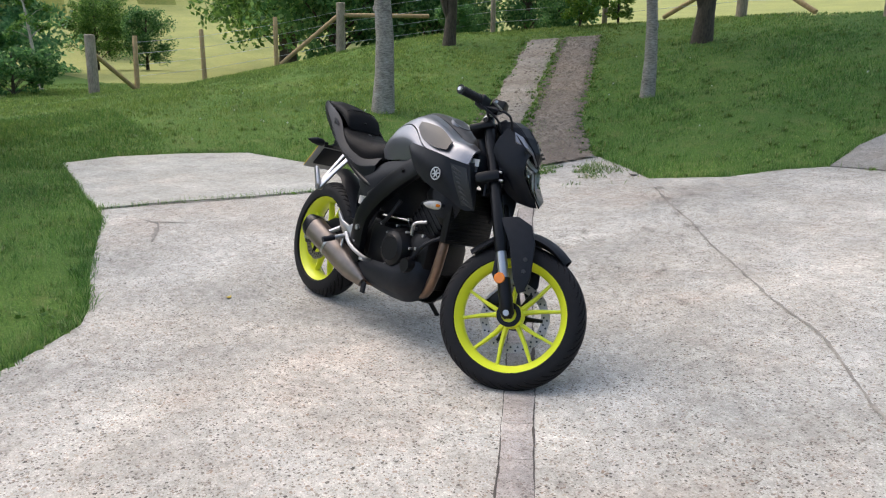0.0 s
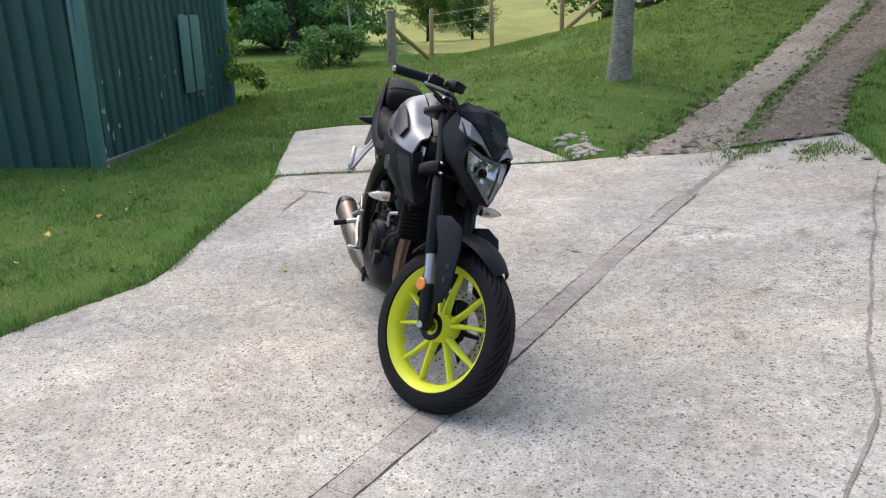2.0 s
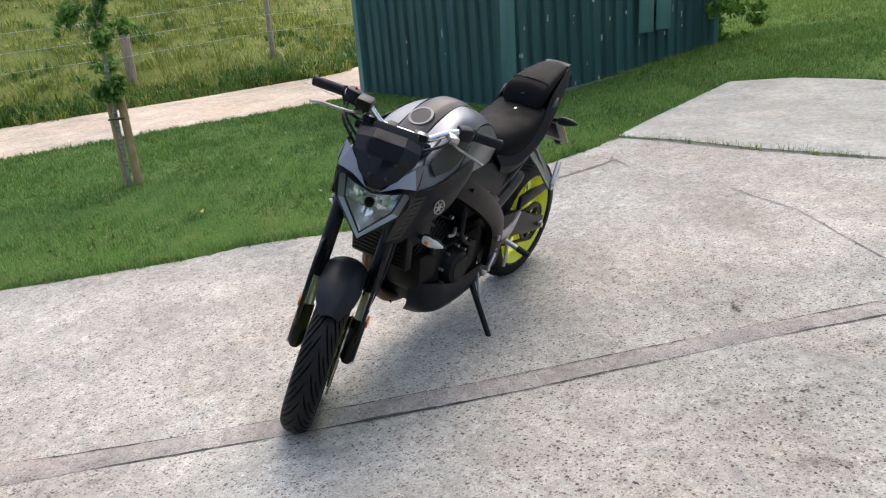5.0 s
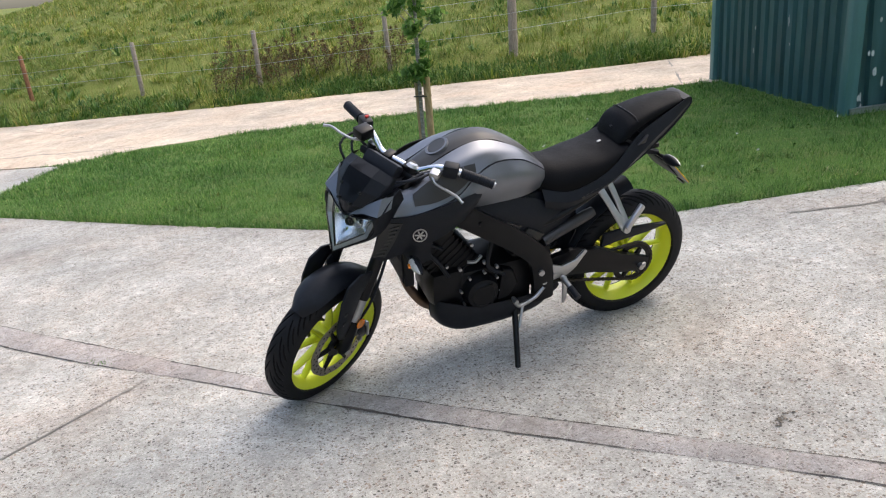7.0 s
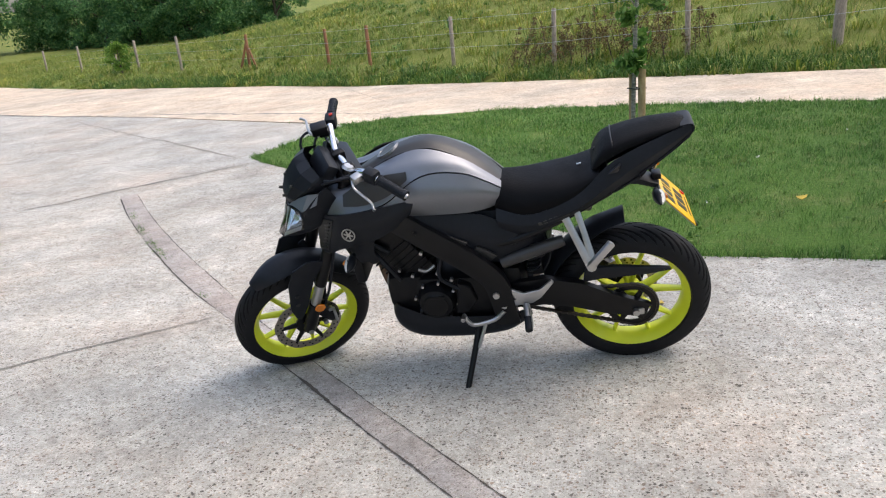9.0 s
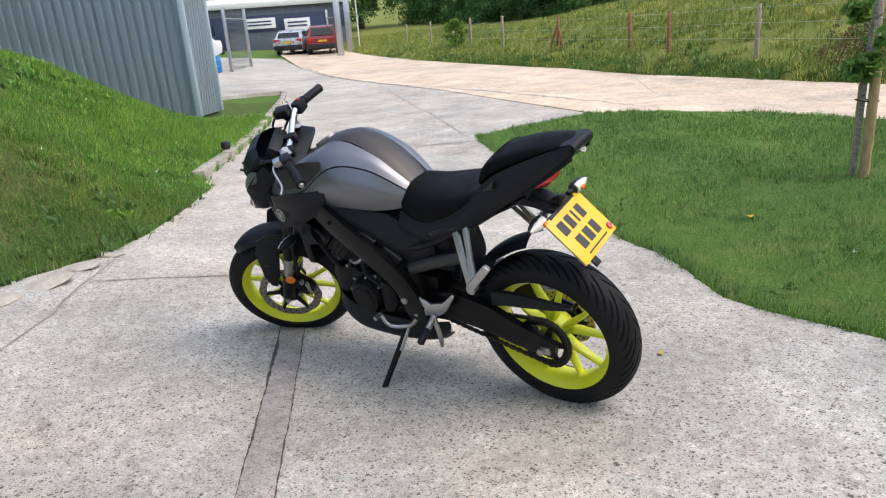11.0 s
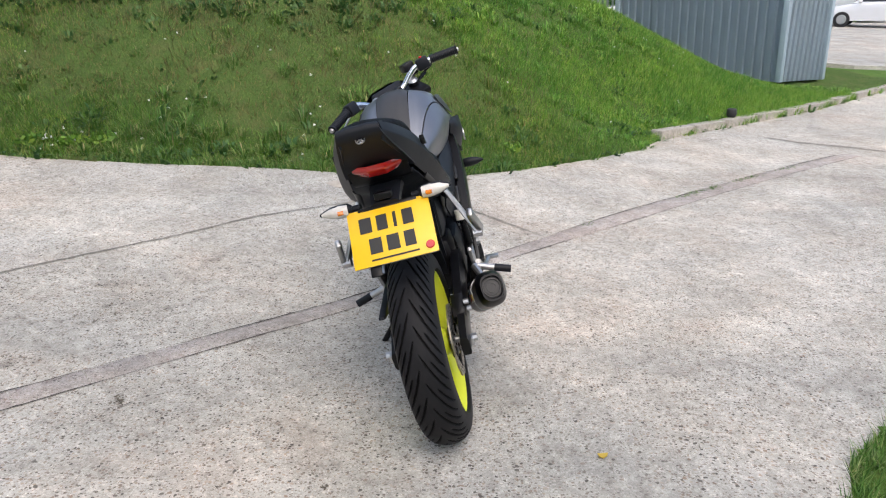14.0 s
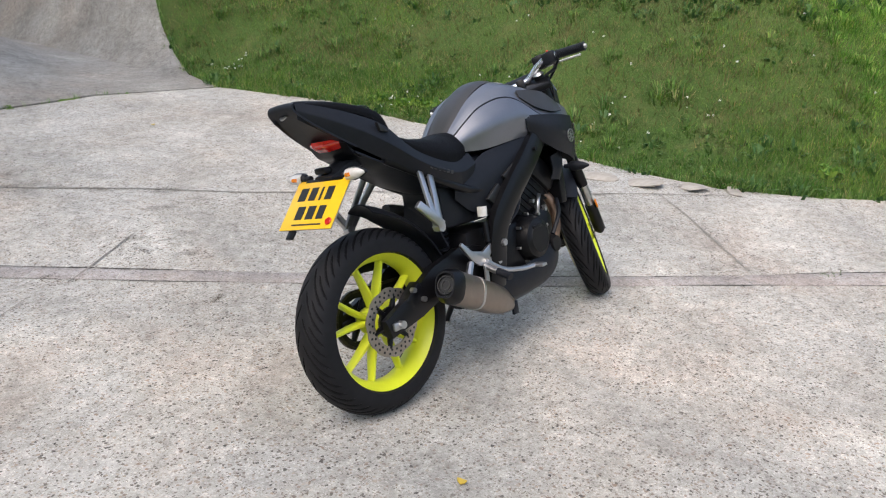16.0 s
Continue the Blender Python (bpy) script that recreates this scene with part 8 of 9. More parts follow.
ok = (patchy(tx, ty, 0.45, 6.0) > 0.62) & (away(tx, ty, ROAD_FAR, False) < 9)
co, tri = tussocks(np.stack([tx, ty], -1)[ok], rng.uniform(0.12, 0.3, ok.sum()), 0.03, 16, 0.5)
raw_mesh("meadow_weeds", co, tri, WEED, "darker broad-leaved weeds in the meadow", "weeds")
band = np.array(resample(ROAD_FAR[2:13], 0.03))
bx_, by_ = np.repeat(band[:, 0], 26) + rng.normal(-0.12, 0.26, len(band) * 26), np.repeat(band[:, 1], 26) + rng.normal(-0.35, 0.22, len(band) * 26)
ok = ~inside(bx_, by_, ROAD_NEAR + ROAD_FAR) & (patchy(bx_, by_, 0.6, 5.0) > 0.25)
bx_, by_ = bx_[ok], by_[ok]
co, tri = blades(bx_, by_, rng.uniform(0.05, 0.18, len(bx_)) * (0.4 + 0.9 * patchy(bx_, by_, 0.5, 1.5)), 0.022, 1.3, True)
raw_mesh("verge_weeds", co, tri, WEED, "dark green weeds along the road's verge", "weeds")


def leaf_cloud(centres, radii, n, size, rnd, flat=0.75):
    """Leaves as small tilted quads in rough clumps round centres."""
    c = np.repeat(np.array(centres), n, 0)
    r = np.repeat(np.array(radii), n)
    v = rnd.normal(size=(len(c), 3))
    v /= np.linalg.norm(v, axis=1, keepdims=True)
    v *= (rnd.random(len(c)) ** 0.45)[:, None]
    v[:, 2] *= flat
    p = c + v * r[:, None]
    a, b = rnd.normal(size=(len(p), 3)), rnd.normal(size=(len(p), 3))
    a /= np.linalg.norm(a, axis=1, keepdims=True)
    b -= a * (a * b).sum(1, keepdims=True)
    b /= np.linalg.norm(b, axis=1, keepdims=True)
    s = size * rnd.uniform(0.6, 1.3, len(p))[:, None]
    co = np.stack([p - a * s, p + b * s * 0.5, p + a * s, p - b * s * 0.5], 1).reshape(-1, 3)
    i = 4 * np.arange(len(p))[:, None]
    return co, np.concatenate([i + [0, 1, 2], i + [0, 2, 3]], 1).reshape(-1, 3)


def tree(name, tall, spread, bark, leaf, label, seed, trunk_r=0.14, clear_to=0.3, clumps=46, per=130, size=0.075, crown_flat=0.75, m=None, conifer=False):
    """A tree: a tapered trunk, limbs and a crown of leaf clumps with gaps."""
    rnd = np.random.default_rng(seed)
    root = tagged(thing(name, m), label, "tree")
    bend = rnd.uniform(-0.05, 0.05, 2) * tall
    spine = [(bend[0] * t * t, bend[1] * t * t, tall * t) for t in np.linspace(0, 1, 9)]
    bm = tube_bm([(0, 0, -0.2)] + spine, [trunk_r * 1.5] + [trunk_r * (1.25 - 0.25 * min(1, t * 8)) * (1 - t) ** 0.7 + 0.012 for t in np.linspace(0, 1, 9)], 12)
    centres, radii = [], []
    for k in range(clumps):
        t = clear_to + (1 - clear_to) * rnd.random() ** 0.8
        a = rnd.uniform(0, 6.283)
        if conifer:
            reach = spread * (1.05 - (t - clear_to) / (1 - clear_to)) * rnd.uniform(0.35, 1)
        else:
            reach = spread * np.sqrt(max(0.05, 1 - ((t - clear_to) / (1 - clear_to) * 1.5 - 0.6) ** 2)) * rnd.uniform(0.3, 1)
        base = np.array([bend[0] * t * t, bend[1] * t * t, tall * t * (0.92 if not conifer else 1.0)])
        tip = base + [reach * np.cos(a), reach * np.sin(a), reach * (0.35 if not conifer else -0.12)]
        if k < 26:
            tube_bm([tuple(base - [0, 0, reach * 0.25]), tuple((base + tip) / 2), tuple(tip)], [trunk_r * 0.32, trunk_r * 0.18, 0.01], 6, bm)
        centres.append(tip)
        radii.append(spread * rnd.uniform(0.16, 0.34))
    part("trunk", bm, bark, root)
    co, tri = leaf_cloud(centres, radii, per, size, rnd, crown_flat if not conifer else 0.35)
    raw_mesh("crown", co, tri, leaf, "", "", parent=root)
    return root


def plant_copy(src, x, y, turn, scale=1.0, sink=0.0, label=""):
    o = copy_thing(src, pose(x, y, at(x, y) - sink, 0, 0, turn) @ Matrix.Diagonal((scale, scale, scale * 1.0, 1)))
    if label:
        o["label"] = label
    return o


# two pale-barked trees on the slope: trunks below the crown
def pole_tree(x, y, r, tall, label, seed, fork=None, bark=BIRCH, clumps=30, spread=1.9):
    rnd = random.Random(seed)
    root = tagged(thing("slope_tree", pose(x, y, at(x, y), 0, 0, rnd.uniform(0, 360))), label, "tree", "slope trees")
    pts, rad = [(0, 0, -0.2)], [r * 1.35]
    for k in range(1, 14):
        t = k / 13
        pts.append((0.05 * math.sin(k * 0.9), 0.05 * math.cos(k * 0.7) - 0.05, tall * t))
        rad.append(r * (1.0 + 0.3 * max(0, 0.09 - t) / 0.09) * (1 - 0.6 * t) * rnd.uniform(0.97, 1.03))
    bm = tube_bm(pts, rad, 18)
    if fork:
        for sgn in (-1, 1):
            tube_bm(curve_points([(0, 0, 0.55), (0.12 * sgn, 0.02, 0.9), (fork * sgn, 0.1, 1.9), (fork * 1.5 * sgn, 0.2, 3.6)], 12), r * 0.62, 12, bm)
    centres, radii = [], []
    rn = np.random.default_rng(seed)
    for k in range(clumps):
        a, t = rn.uniform(0, 6.283), rn.uniform(0.5, 1)
        reach = rn.uniform(0.3, spread)
        tip = (reach * math.cos(a), reach * math.sin(a), tall * t + 0.3)
        tube_bm([(0, 0, tall * t - 0.4), (tip[0] * 0.5, tip[1] * 0.5, tip[2] - 0.2), tip], [r * 0.25, r * 0.14, 0.008], 6, bm)
        centres.append(tip)
        radii.append(rn.uniform(0.45, 0.8))
    part("trunk", bm, bark, root)
    co, tri = leaf_cloud(centres, radii, 150, 0.095, rn)
    raw_mesh("crown", co, tri, LEAF_A, "", "", parent=root)
    if bark is BIRCH:
        knots = bmesh.new()
        for h, a in ((0.42, 0.3), (0.95, 2.0), (1.35, 4.2), (1.75, 1.2)):
            rr = r * (1 - 0.6 * h / tall)
            p = Vector((math.cos(a) * rr, math.sin(a) * rr, h))
            q = Vector((math.cos(a), math.sin(a), 0)).to_track_quat("Y", "Z").to_matrix().to_4x4()
            lathe_bm([(0.045, -0.012), (0.055, 0.006), (0.03, 0.012), (0.022, 0.0)], (0, 0, 0), 16, knots)
            bmesh.ops.transform(knots, matrix=Matrix.Translation(p) @ q, verts=knots.verts[-64:])
        part("branch_scar", knots, BIRCH, root)
    return root


pole_tree(-6.0, 3.42, 0.13, 6.5, "pale ringed tree trunk on the slope", 1)
pole_tree(-3.98, 6.5, 0.085, 6.5, "pale ringed tree trunk with an old branch scar", 2, clumps=70, spread=3.2)
pole_tree(-10.2, 7.6, 0.12, 6.0, "dark forked tree near the field fence", 3, 0.3, BARK)
pole_tree(-5.6, 9.9, 0.16, 6.5, "dark forked tree on top of the bank", 4, 0.55, BARK, clumps=75, spread=3.4)

# trees and hedges behind
oak = tree("field_tree", 8.5, 3.6, BARK, LEAF_A, "broad green tree behind the field fence", 11, 0.2, 0.12, 90, 170, 0.13, m=pose(-24, 12, at(-24, 12)))
dark = tree("hedge_tree", 6.5, 3.2, BARK, LEAF_B, "dark green tree in the hedge", 12, 0.16, 0.06, 80, 170, 0.12, m=pose(-20.5, 10.5, at(-20.5, 10.5)))
pine = tree("pine_tree", 9.0, 4.2, BARK, PINE, "dark pine with drooping branches", 13, 0.22, 0.05, 110, 190, 0.12, conifer=True, m=pose(-27.5, -4.6, at(-27.5, -4.6)))
for x, y, t, sc in ((-31.0, -2.0, 40, 0.95), (-25.0, -1.2, 75, 0.9), (-27.0, 0.6, 15, 0.85), (-29.5, -7.0, 130, 1.1), (-26.6, -9.6, 300, 0.8), (-36.0, -5.0, 80, 1.3), (-28.5, -13.0, 20, 1.0)):
    plant_copy(pine, x, y, t, sc)
for x, y, t, sc in ((-19.5, 13.5, 30, 0.7), (-23.0, 16.0, 160, 1.0), (-17.5, 16.5, 90, 0.8), (-34.5, 7.5, 10, 0.42), (20.5, 2.0, 10, 1.1), (17.0, 7.0, 70, 1.0), (25.0, 7.5, 200, 1.3), (33.0, 3.0, 250, 1.4), (13.5, 9.0, 20, 0.9), (9.2, 6.2, 130, 0.55), (6.9, 1.7, 200, 0.36), (11.5, 0.4, 60, 0.42), (12.0, 2.6, 45, 0.7), (15.5, 0.5, 95, 0.8), (60, -22, 40, 1.5), (66, -34, 140, 1.6), (58, -12, 230, 1.5), (56, -42, 20, 1.5), (62, -48, 90, 1.6), (52, -50, 200, 1.5), (46, -24, 10, 1.1), (50, -16, 120, 1.3), (70, -44, 300, 1.8)):
    plant_copy(dark, x, y, t, sc)
for x, y, t, sc in ((-29.0, 12.5, 80, 1.1), (-33.0, 5.0, 190, 0.36), (-38.0, 16.0, 20, 1.2), (-31.0, 19.0, 300, 1.2), (-45.0, 8.0, 120, 0.45), (-50.0, 26.0, 210, 1.4), (40, 10, 30, 1.4), (48, 0, 110, 1.5)):
    plant_copy(oak, x, y, t, sc)
for k, (x, y) in enumerate(((40, -52), (36, -50.5), (44, -54), (32, -51), (48, -55), (28.5, -50), (38, -56), (33, -56), (43, -59), (25, -52))):
    plant_copy(dark, x, y, 40 * k, 0.9 + 0.06 * (k % 4), 1.4, "dense dark hedge tree on the hill")
bush = tree("bush", 1.7, 0.75, BARK, LEAF_C, "bright green bush at the shed's corner", 14, 0.03, 0.05, 60, 120, 0.045, m=pose(-8.1, -1.85, at(-8.1, -1.85) - 0.35))
shrub = tree("shrub", 1.1, 0.9, BARK, LEAF_B, "low dark shrub on the grass", 15, 0.03, 0.05, 40, 120, 0.05, m=pose(-15.2, -0.1, at(-15.2, -0.1) - 0.25))
plant_copy(shrub, -10.4, 11.0, 50, 0.75, label="leafy weeds at the end of the track")
plant_copy(bush, -9.4, 10.7, 10, 0.7, label="bright weeds at the end of the track")
plant_copy(bush, -8.9, 11.4, 200, 0.6, label="bright weeds at the end of the track")
plant_copy(shrub, -12.0, 9.2, 150, 0.6, label="leafy weeds below the field fence")
plant_copy(shrub, 6.6, 2.3, 15, 0.5, label="low dark shrub on the bank")
plant_copy(shrub, 6.3, 3.9, 100, 0.5, label="low dark shrub on the bank")
thin = tree("young_birch", 2.6, 0.5, PALEBARK, LEAF_A, "thin pale young tree on the grass", 16, 0.03, 0.45, 18, 60, 0.05, m=pose(-16.5, 0.6, at(-16.5, 0.6), 4, -8, 0))

# sapling with its stake on the lawn
sap = tagged(thing("sapling", pose(-0.84, -4.15, at(-0.84, -4.15))), "young leafy sapling tied to a timber stake", "tree")
rs = np.random.default_rng(21)
bm = tube_bm(curve_points([(0.03, 0.0, -0.05), (0.02, 0.01, 0.8), (0.0, 0.02, 1.6), (0.02, 0.0, 2.8)], 14), [0.02] * 6 + [0.016] * 6 + [0.01] * 3, 8)
cs, rr = [], []
for k in range(44):
    h = rs.uniform(0.75, 2.7)
    a = rs.uniform(0, 6.283)
    reach = rs.uniform(0.05, 0.32) * (0.35 + 0.65 * min(1, (h - 0.7) / 0.8))
    tip = (reach * math.cos(a), reach * math.sin(a), h + reach * 0.5)
    tube_bm([(0.01, 0.01, h - 0.08), tip], [0.006, 0.003], 5, bm)
    cs.append(tip)
    rr.append(rs.uniform(0.07, 0.13))
part("stem", bm, BIRCH, sap)
co, tri = leaf_cloud(cs, rr, 60, 0.04, rs)
raw_mesh("crown", co, tri, LEAF_A, "", "", parent=sap)
stake = part("stake", tube_bm([(-0.05, 0.02, -0.2), (-0.05, 0.02, 0.82)], [0.036, 0.036], 12), WOOD_NEW, sap, "round timber stake")
part("brace", tube_bm([(0.05, -0.02, -0.2), (0.05, -0.02, 0.84)], [0.017, 0.017], 10), WOOD_NEW, sap, "thin timber stake")
part("tie", tube_bm([(-0.09, 0.02, 0.6), (0.0, 0.06, 0.6), (0.08, -0.02, 0.6), (0.0, -0.05, 0.6), (-0.09, 0.02, 0.6)], 0.006, 6), BODY_EARLY, sap)
px, py = rng.normal(-0.84, 0.16, 260), rng.normal(-4.1, 0.14, 260)
co, tri = blades(px, py, rng.uniform(0.015, 0.03, 260), 0.02, 1.0)
raw_mesh("bark_mulch", co, tri, DOCK, "brown litter round the sapling's foot", "litter")

# dock stalks and bushes in the meadow's edge
for k in range(56):
    x, y = -2.4 + rs.uniform(0, 3.8), -10.5 - rs.uniform(0, 1.3)
    y -= 0.42 * (x + 2.0)
    bm = bmesh.new()
    h = rs.uniform(0.4, 0.9)
    tip = (rs.uniform(-0.3, 0.3), rs.uniform(-0.3, 0.3), h)
    tube_bm([(0, 0, -0.05), (tip[0] * 0.4, tip[1] * 0.4, h * 0.5), tip], [0.008, 0.006, 0.003], 5, bm)
    st = tagged(thing("dock_stalk", pose(x, y, at(x, y))), "brown seeding dock stalk in the meadow", "weed", "dock stalks")
    part("stem", bm, BARK, st)
    co, tri = leaf_cloud([(tip[0] * t, tip[1] * t, h * t) for t in (0.35, 0.5, 0.65, 0.8, 0.92)], [0.16, 0.13, 0.1, 0.07, 0.05], 30, 0.024, rs)
    raw_mesh("seed_head", co, tri, DOCK, "", "", parent=st)["kind"] = "stuff"
plant_copy(bush, 18.0, -22.6, 30, 0.7, label="leafy weeds on the meadow's edge")

# clover flowers, fern leaves, fallen leaves
fx, fy = [], []
for cx_, cy_, sd, n in ((2.35, 5.3, 0.1, 12), (2.5, 3.1, 0.12, 8), (3.2, 1.0, 0.2, 8), (2.9, 2.2, 0.6, 10), (4.0, 2.8, 0.9, 16), (4.2, 0.4, 0.9, 12), (-4.0, 5.0, 1.6, 26), (-6.5, 2.5, 1.2, 16), (-2.5, -2.8, 1.4, 8), (6.5, -2.4, 0.7, 14)):
    fx += list(rs.normal(cx_, sd, n))
    fy += list(rs.normal(cy_, sd, n))
fx, fy = np.array(fx), np.array(fy)
ok = ~paved(fx, fy)
fx, fy = fx[ok], fy[ok]
co, tri = leaf_cloud(np.stack([fx, fy, height(fx, fy) + 0.055], -1), [0.012] * len(fx), 9, 0.008, rs)
raw_mesh("clover_flowers", co, tri, PETAL, "small white clover flowers in the grass", "flowers")
for k, (x, y) in enumerate(((2.55, 2.95), (2.5, 3.25), (2.62, 2.75), (3.3, -0.4))):
    co, tri = leaf_cloud([(x, y, at(x, y) + 0.06)], [0.12], 60, 0.03, rs, 0.3)
    raw_mesh("pale_fern", co, tri, LEAF_C, "pale cut fern leaves lying on the grass", "leaves")
FALLEN = plain("fallen_leaf", (0.5, 0.36, 0.05), 0.7, vary=0.3)
for x, y, s in ((-1.8, -2.12, 0.035), (-0.86, -0.57, 0.016), (-0.55, -2.6, 0.022), (-2.2, -1.9, 0.028), (0.6, 3.9, 0.02)):
    bm = bmesh.new()
    rings_bm([[(s * math.cos(a), s * 0.6 * math.sin(a), z + 0.3 * s * math.cos(2 * a)) for a in (k * math.pi / 4 for k in range(8))] for z in (0.004, 0.007)], bm=bm)
    lf = part("fallen_leaf", bm, FALLEN)
    grassy = not bool(paved(np.array([x]), np.array([y]))[0])
    lf.matrix_basis = pose(x, y, at(x, y) + (0.045 if grassy else 0.004), 10 if grassy else 0, -8 if grassy else 0, x * 300)
    tagged(lf, "small yellow fallen leaf on the ground", "leaf", "fallen leaves")

# ---- the plan's three sheets brought onto one grid ----
# each sheet: the bearing that it covers, where it was drawn from, its turn about x, y, z in degrees, its shift, and how its far distances shorten
SHEETS = ((175, (2.70, -0.20, 1.23), (0.47, 0.57, -0.70), (-0.088, 0.089, 0.039), 0.976, -0.0007),
          (265, (0.08, 2.65, 1.52), (-0.26, -0.57, -0.71), (-0.024, -0.115, -0.014), 0.963, 0.0083),
          (5, (-2.52, -0.04, 1.37), (0.07, -0.21, 1.36), (0.060, 0.032, 0.023), 0.982, 0.0120))
GRID = 1.011


def settled(co):
    """Plan points (n, 3) moved to where they lie on the common grid."""
    co = np.asarray(co, float)
    r2 = co[:, 0] ** 2 + co[:, 1] ** 2
    bearing = np.arctan2(co[:, 1], co[:, 0])
    w = np.stack([np.clip(np.cos(bearing - radians(b)) + 0.15, 0, None) ** 2 for b, *_ in SHEETS])
    w = w / w.sum(0) * (r2 / (r2 + 0.5)) + 0.5 / (r2 + 0.5) / 3
    out = np.zeros_like(co)
    for wi, (_, eye, turn, shift, near, fall) in zip(w, SHEETS):
        rx, ry, rz = (radians(a) for a in turn)
        eye = np.array(eye)
        p = co + np.stack([ry * co[:, 2] - rz * co[:, 1], rz * co[:, 0] - rx * co[:, 2], rx * co[:, 1] - ry * co[:, 0]], -1) + np.array(shift)
        far = np.hypot(p[:, 0] - eye[0], p[:, 1] - eye[1])
        k = np.clip(near - fall * np.clip(far - 3.0, 0, None), 0.79, 1.0)
        out += wi[:, None] * (eye + (p - eye) * k[:, None])
    return out * GRID


def settle(ob):
    """Moves one thing of the plan onto the grid: sheets of ground and growth point by point, solid things as a whole."""
    flat = ob.matrix_basis == Matrix.Identity(4)
    if flat and ob.data and (ob["kind"] if "kind" in ob else "") in ("structure", "stuff"):
        me = ob.data
        co = np.empty(len(me.vertices) * 3, np.float32)
        me.vertices.foreach_get("co", co)
        me.vertices.foreach_set("co", settled(co.reshape(-1, 3)).astype(np.float32).ravel())
        me.update()
        for child in ob.children:
            child.matrix_basis = local_move(child.matrix_basis.translation) @ child.matrix_basis
        return
    if flat and not ob.data and ob.name.startswith("kerb"):
        for child in ob.children:
            child.matrix_basis = local_move(child.matrix_basis.translation) @ child.matrix_basis
        return
    at_ = ob.matrix_basis.translation
    if flat:
        spots = [m.matrix_basis @ Vector(c) for m in ([ob] if ob.data else ob.children) for c in m.bound_box]
        at_ = Vector((sum(p.x for p in spots) / len(spots), sum(p.y for p in spots) / len(spots), min(p.z for p in spots)))
    ob.matrix_basis = local_move(at_) @ ob.matrix_basis


def local_move(p):
    """The move, turn and scale of the grid round one point of the plan."""
    p = np.array(p, float)
    a = settled([p, p + (0.5, 0, 0), p - (0.5, 0, 0), p + (0, 0.5, 0), p - (0, 0.5, 0)])
    ex, ey = a[1] - a[2], a[3] - a[4]
    turn = math.atan2(ex[1] - ey[0], ex[0] + ey[1])
    size = (np.linalg.norm(ex) + np.linalg.norm(ey)) / 2
    return Matrix.Translation(a[0].tolist()) @ Matrix.Rotation(turn, 4, "Z") @ Matrix.Scale(size, 4) @ Matrix.Translation((-p).tolist())


for ob in [o for o in scene.objects if o.parent is None and o.type in ("MESH", "EMPTY") and o is not bike]:
    settle(ob)

# ---- blocks of the drain, set flush in the drive ----
drive.data.calc_loop_triangles()
DRIVE_TRIS = np.array([[drive.data.vertices[v].co[:] for v in t.vertices] for t in drive.data.loop_triangles if t.normal.z > 0.5])


def on_drive(x, y):
    """The height of the drive's own surface at a point."""
    a, b, c = DRIVE_TRIS[:, 0], DRIVE_TRIS[:, 1], DRIVE_TRIS[:, 2]
    den = (b[:, 1] - c[:, 1]) * (a[:, 0] - c[:, 0]) + (c[:, 0] - b[:, 0]) * (a[:, 1] - c[:, 1])
    u = ((b[:, 1] - c[:, 1]) * (x - c[:, 0]) + (c[:, 0] - b[:, 0]) * (y - c[:, 1])) / den
    v = ((c[:, 1] - a[:, 1]) * (x - c[:, 0]) + (a[:, 0] - c[:, 0]) * (y - c[:, 1])) / den
    k = int(np.argmax(np.minimum(np.minimum(u, v), 1 - u - v)))
    return float(u[k] * a[k, 2] + v[k] * b[k, 2] + (1 - u[k] - v[k]) * c[k, 2])


def drain_y(x):
    return -0.0075 * x ** 3 + 0.0045 * x ** 2 - 0.9216 * x + 0.7203


def drain_point(x, out):
    """A point beside the drain's middle line, square to it."""
    slope = (drain_y(x + 0.05) - drain_y(x - 0.05)) / 0.1
    ln = math.hypot(1, slope)
    return x - out * slope / ln, drain_y(x) + out / ln


def drain_wide(x):
    return 0.108 + 0.052 * float(ease((x - 1.1) / 0.7))


def laid_strip(name, xs, outs, wides, material, label, category, lift):
    """A ragged strip along the drain, lying on the drive."""
    verts, faces = [], []
    for i, (x, o, w) in enumerate(zip(xs, outs, wides)):
        for sg in (-1, 1):
            p = drain_point(x, o + sg * w / 2)
            verts.append((*p, on_drive(*p) + lift))
        if i:
            faces.append((2 * i - 2, 2 * i, 2 * i + 1, 2 * i - 1))
    return tagged(mesh_ob(name, verts, faces, material), label, category, kind="structure")


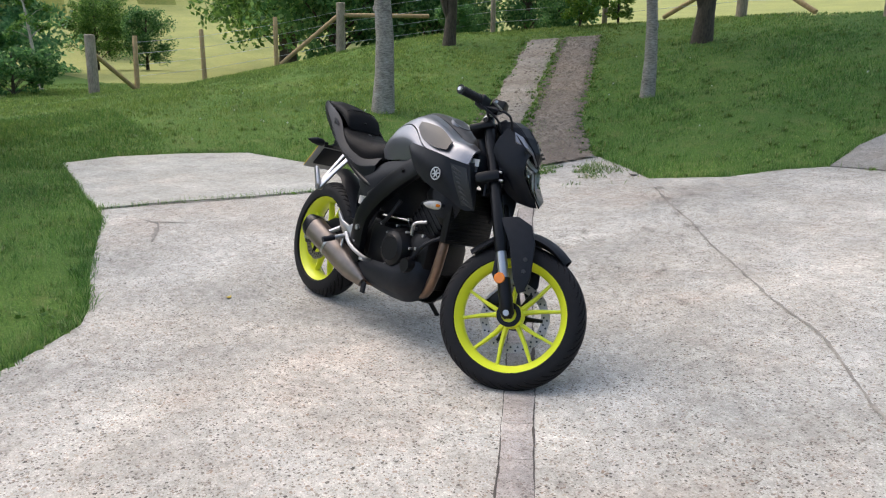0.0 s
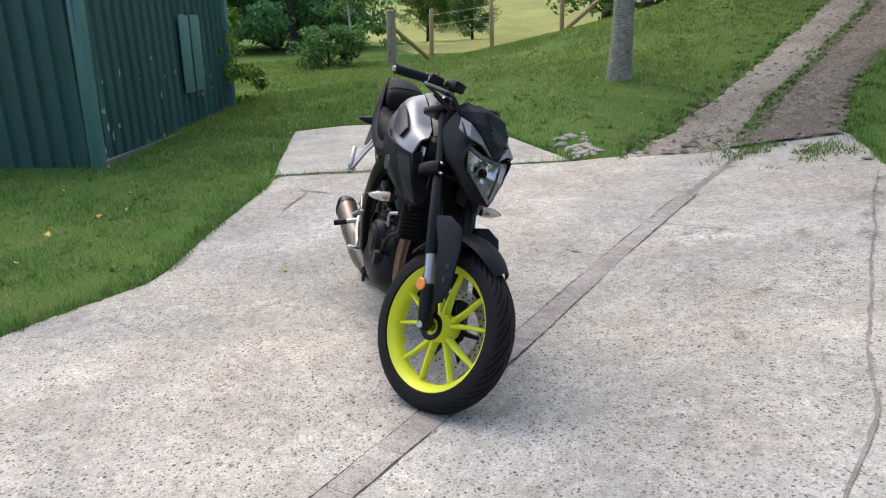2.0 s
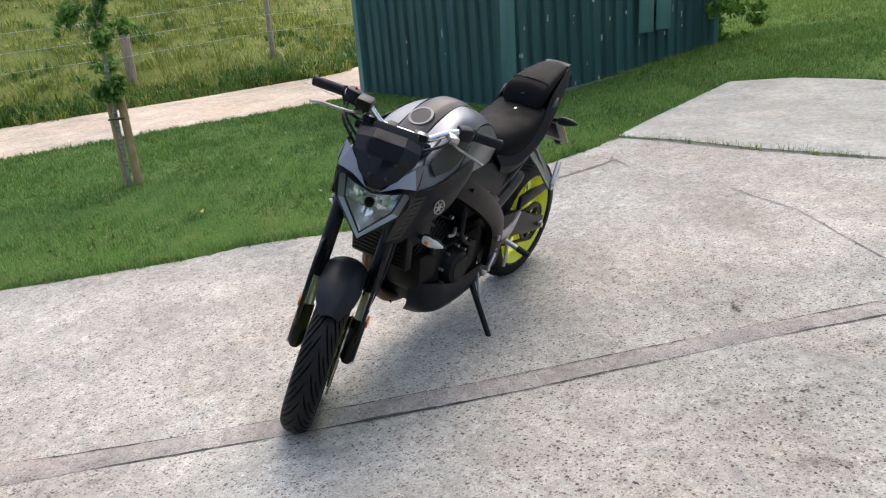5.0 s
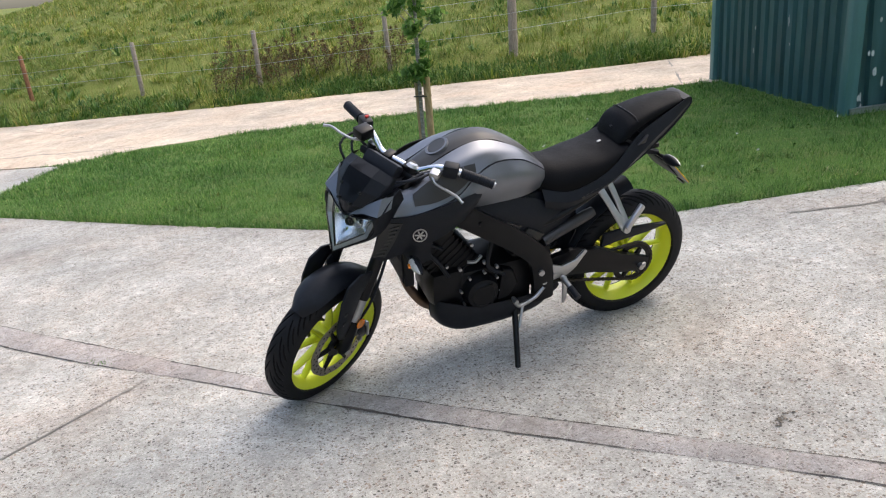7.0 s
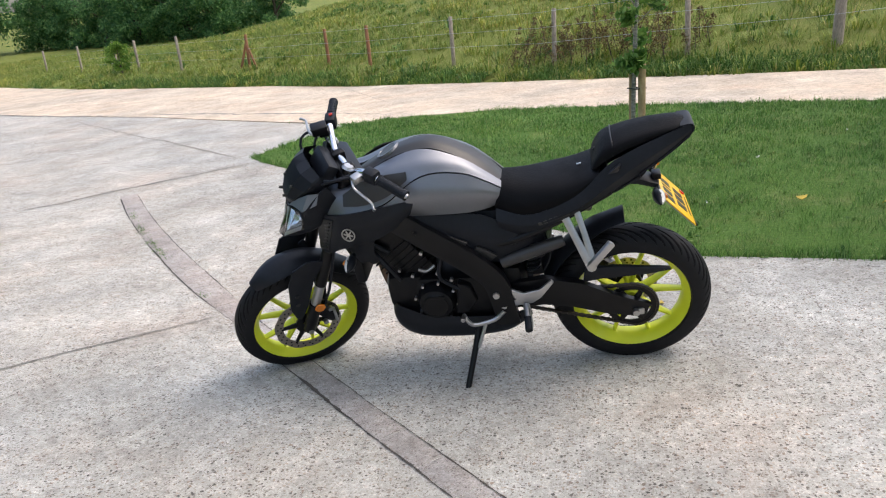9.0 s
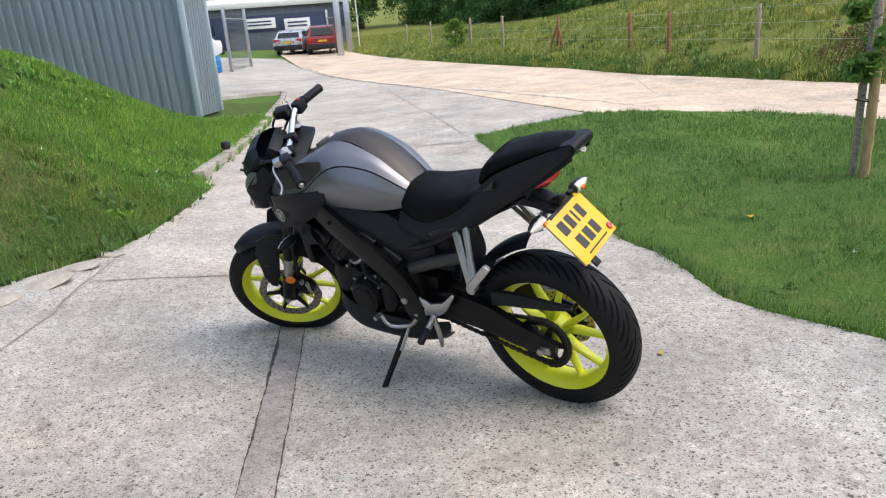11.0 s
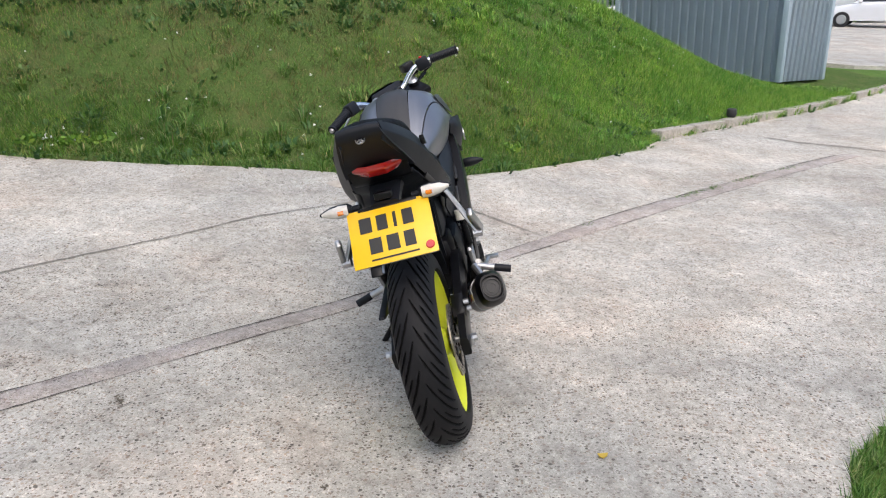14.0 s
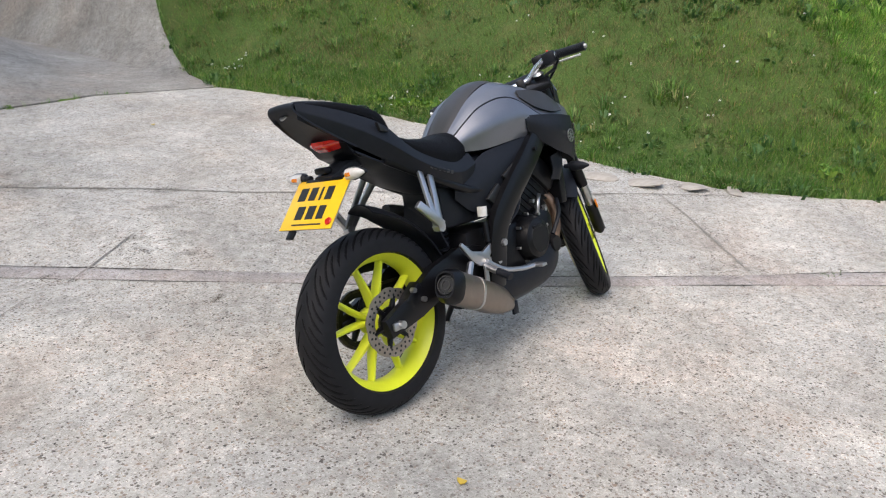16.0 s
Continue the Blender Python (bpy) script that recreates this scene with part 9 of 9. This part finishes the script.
rnd = random.Random(77)
x = -1.5
while x < 3.95:
    step = rnd.uniform(0.135, 0.185)
    h = drain_wide(x + step / 2) / 2
    low, high, top = [], [], []
    rise = 0.0016 + rnd.uniform(0, 0.0012)
    for u in (0.0, 0.33, 0.67, 1.0):
        low.append((x + 0.002 + (step - 0.004) * u, -h + rnd.uniform(-0.002, 0.002)))
    ring = low + [(u, h + rnd.uniform(-0.002, 0.002)) for u, _ in low[::-1]]
    mid_u = x + step / 2
    rows = []
    for inset, z in ((0.0, -0.04), (0.0, rise - 0.0016), (0.0025, rise)):
        row = []
        for u, o in ring:
            u2 = u + (inset if u < mid_u else -inset)
            p = drain_point(u2, o - math.copysign(inset, o))
            row.append((*p, on_drive(*p) + z))
        rows.append(row)
    part("sett", rings_bm(rows), SETT, drive)
    x += step
for sg, heavy in ((1, 1.0), (-1, 0.65)):
    n = 300
    xs = [-1.5 + 5.4 * k / n for k in range(n + 1)]
    drift, outs, wides = 0.0, [], []
    for x in xs:
        drift = drift * 0.85 + rnd.uniform(-0.0016, 0.0016)
        open_ = patchy(np.array([x * 1.3]), np.array([sg * 2.0]), 1.6, 3.0)[0]
        outs.append(sg * (drain_wide(x) / 2 + 0.003) + drift)
        wides.append(max(0.0006, heavy * (0.019 * open_ - 0.002) * rnd.uniform(0.4, 1.3)))
    laid_strip("drain_gap", xs, outs, wides, CREVICE, "dark broken gap along the drain's blocks", "joint", 0.0034)
n = 60
xs = [-2.75 + 1.28 * k / n for k in range(n + 1)]
laid_strip("drain_dirt", xs, [rnd.uniform(-0.012, 0.012) for _ in xs], [0.07 * rnd.uniform(0.5, 1.2) for _ in xs], JOINT, "dirt-filled end of the drain", "joint", 0.003)
# moss and grass rooted in the drain
co_all, tri_all = [], []
for cx_, spread, n in ((2.42, 0.07, 150), (2.62, 0.05, 90), (2.95, 0.08, 120), (3.35, 0.06, 60), (1.62, 0.03, 30)):
    xs = rng.normal(cx_, spread, n)
    pts = np.array([drain_point(u, v) for u, v in zip(xs, rng.normal(0.05, 0.018, n))])
    z = np.array([on_drive(*p) for p in pts])
    co, tri = blades(pts[:, 0], pts[:, 1], rng.uniform(0.006, 0.022, n), 0.006, 1.2, sink=0.0, z=z)
    tri_all.append(tri + sum(len(c) for c in co_all))
    co_all.append(co)
raw_mesh("drain_moss", np.concatenate(co_all), np.concatenate(tri_all), WEED, "dark moss and grass rooted in the drain", "moss")
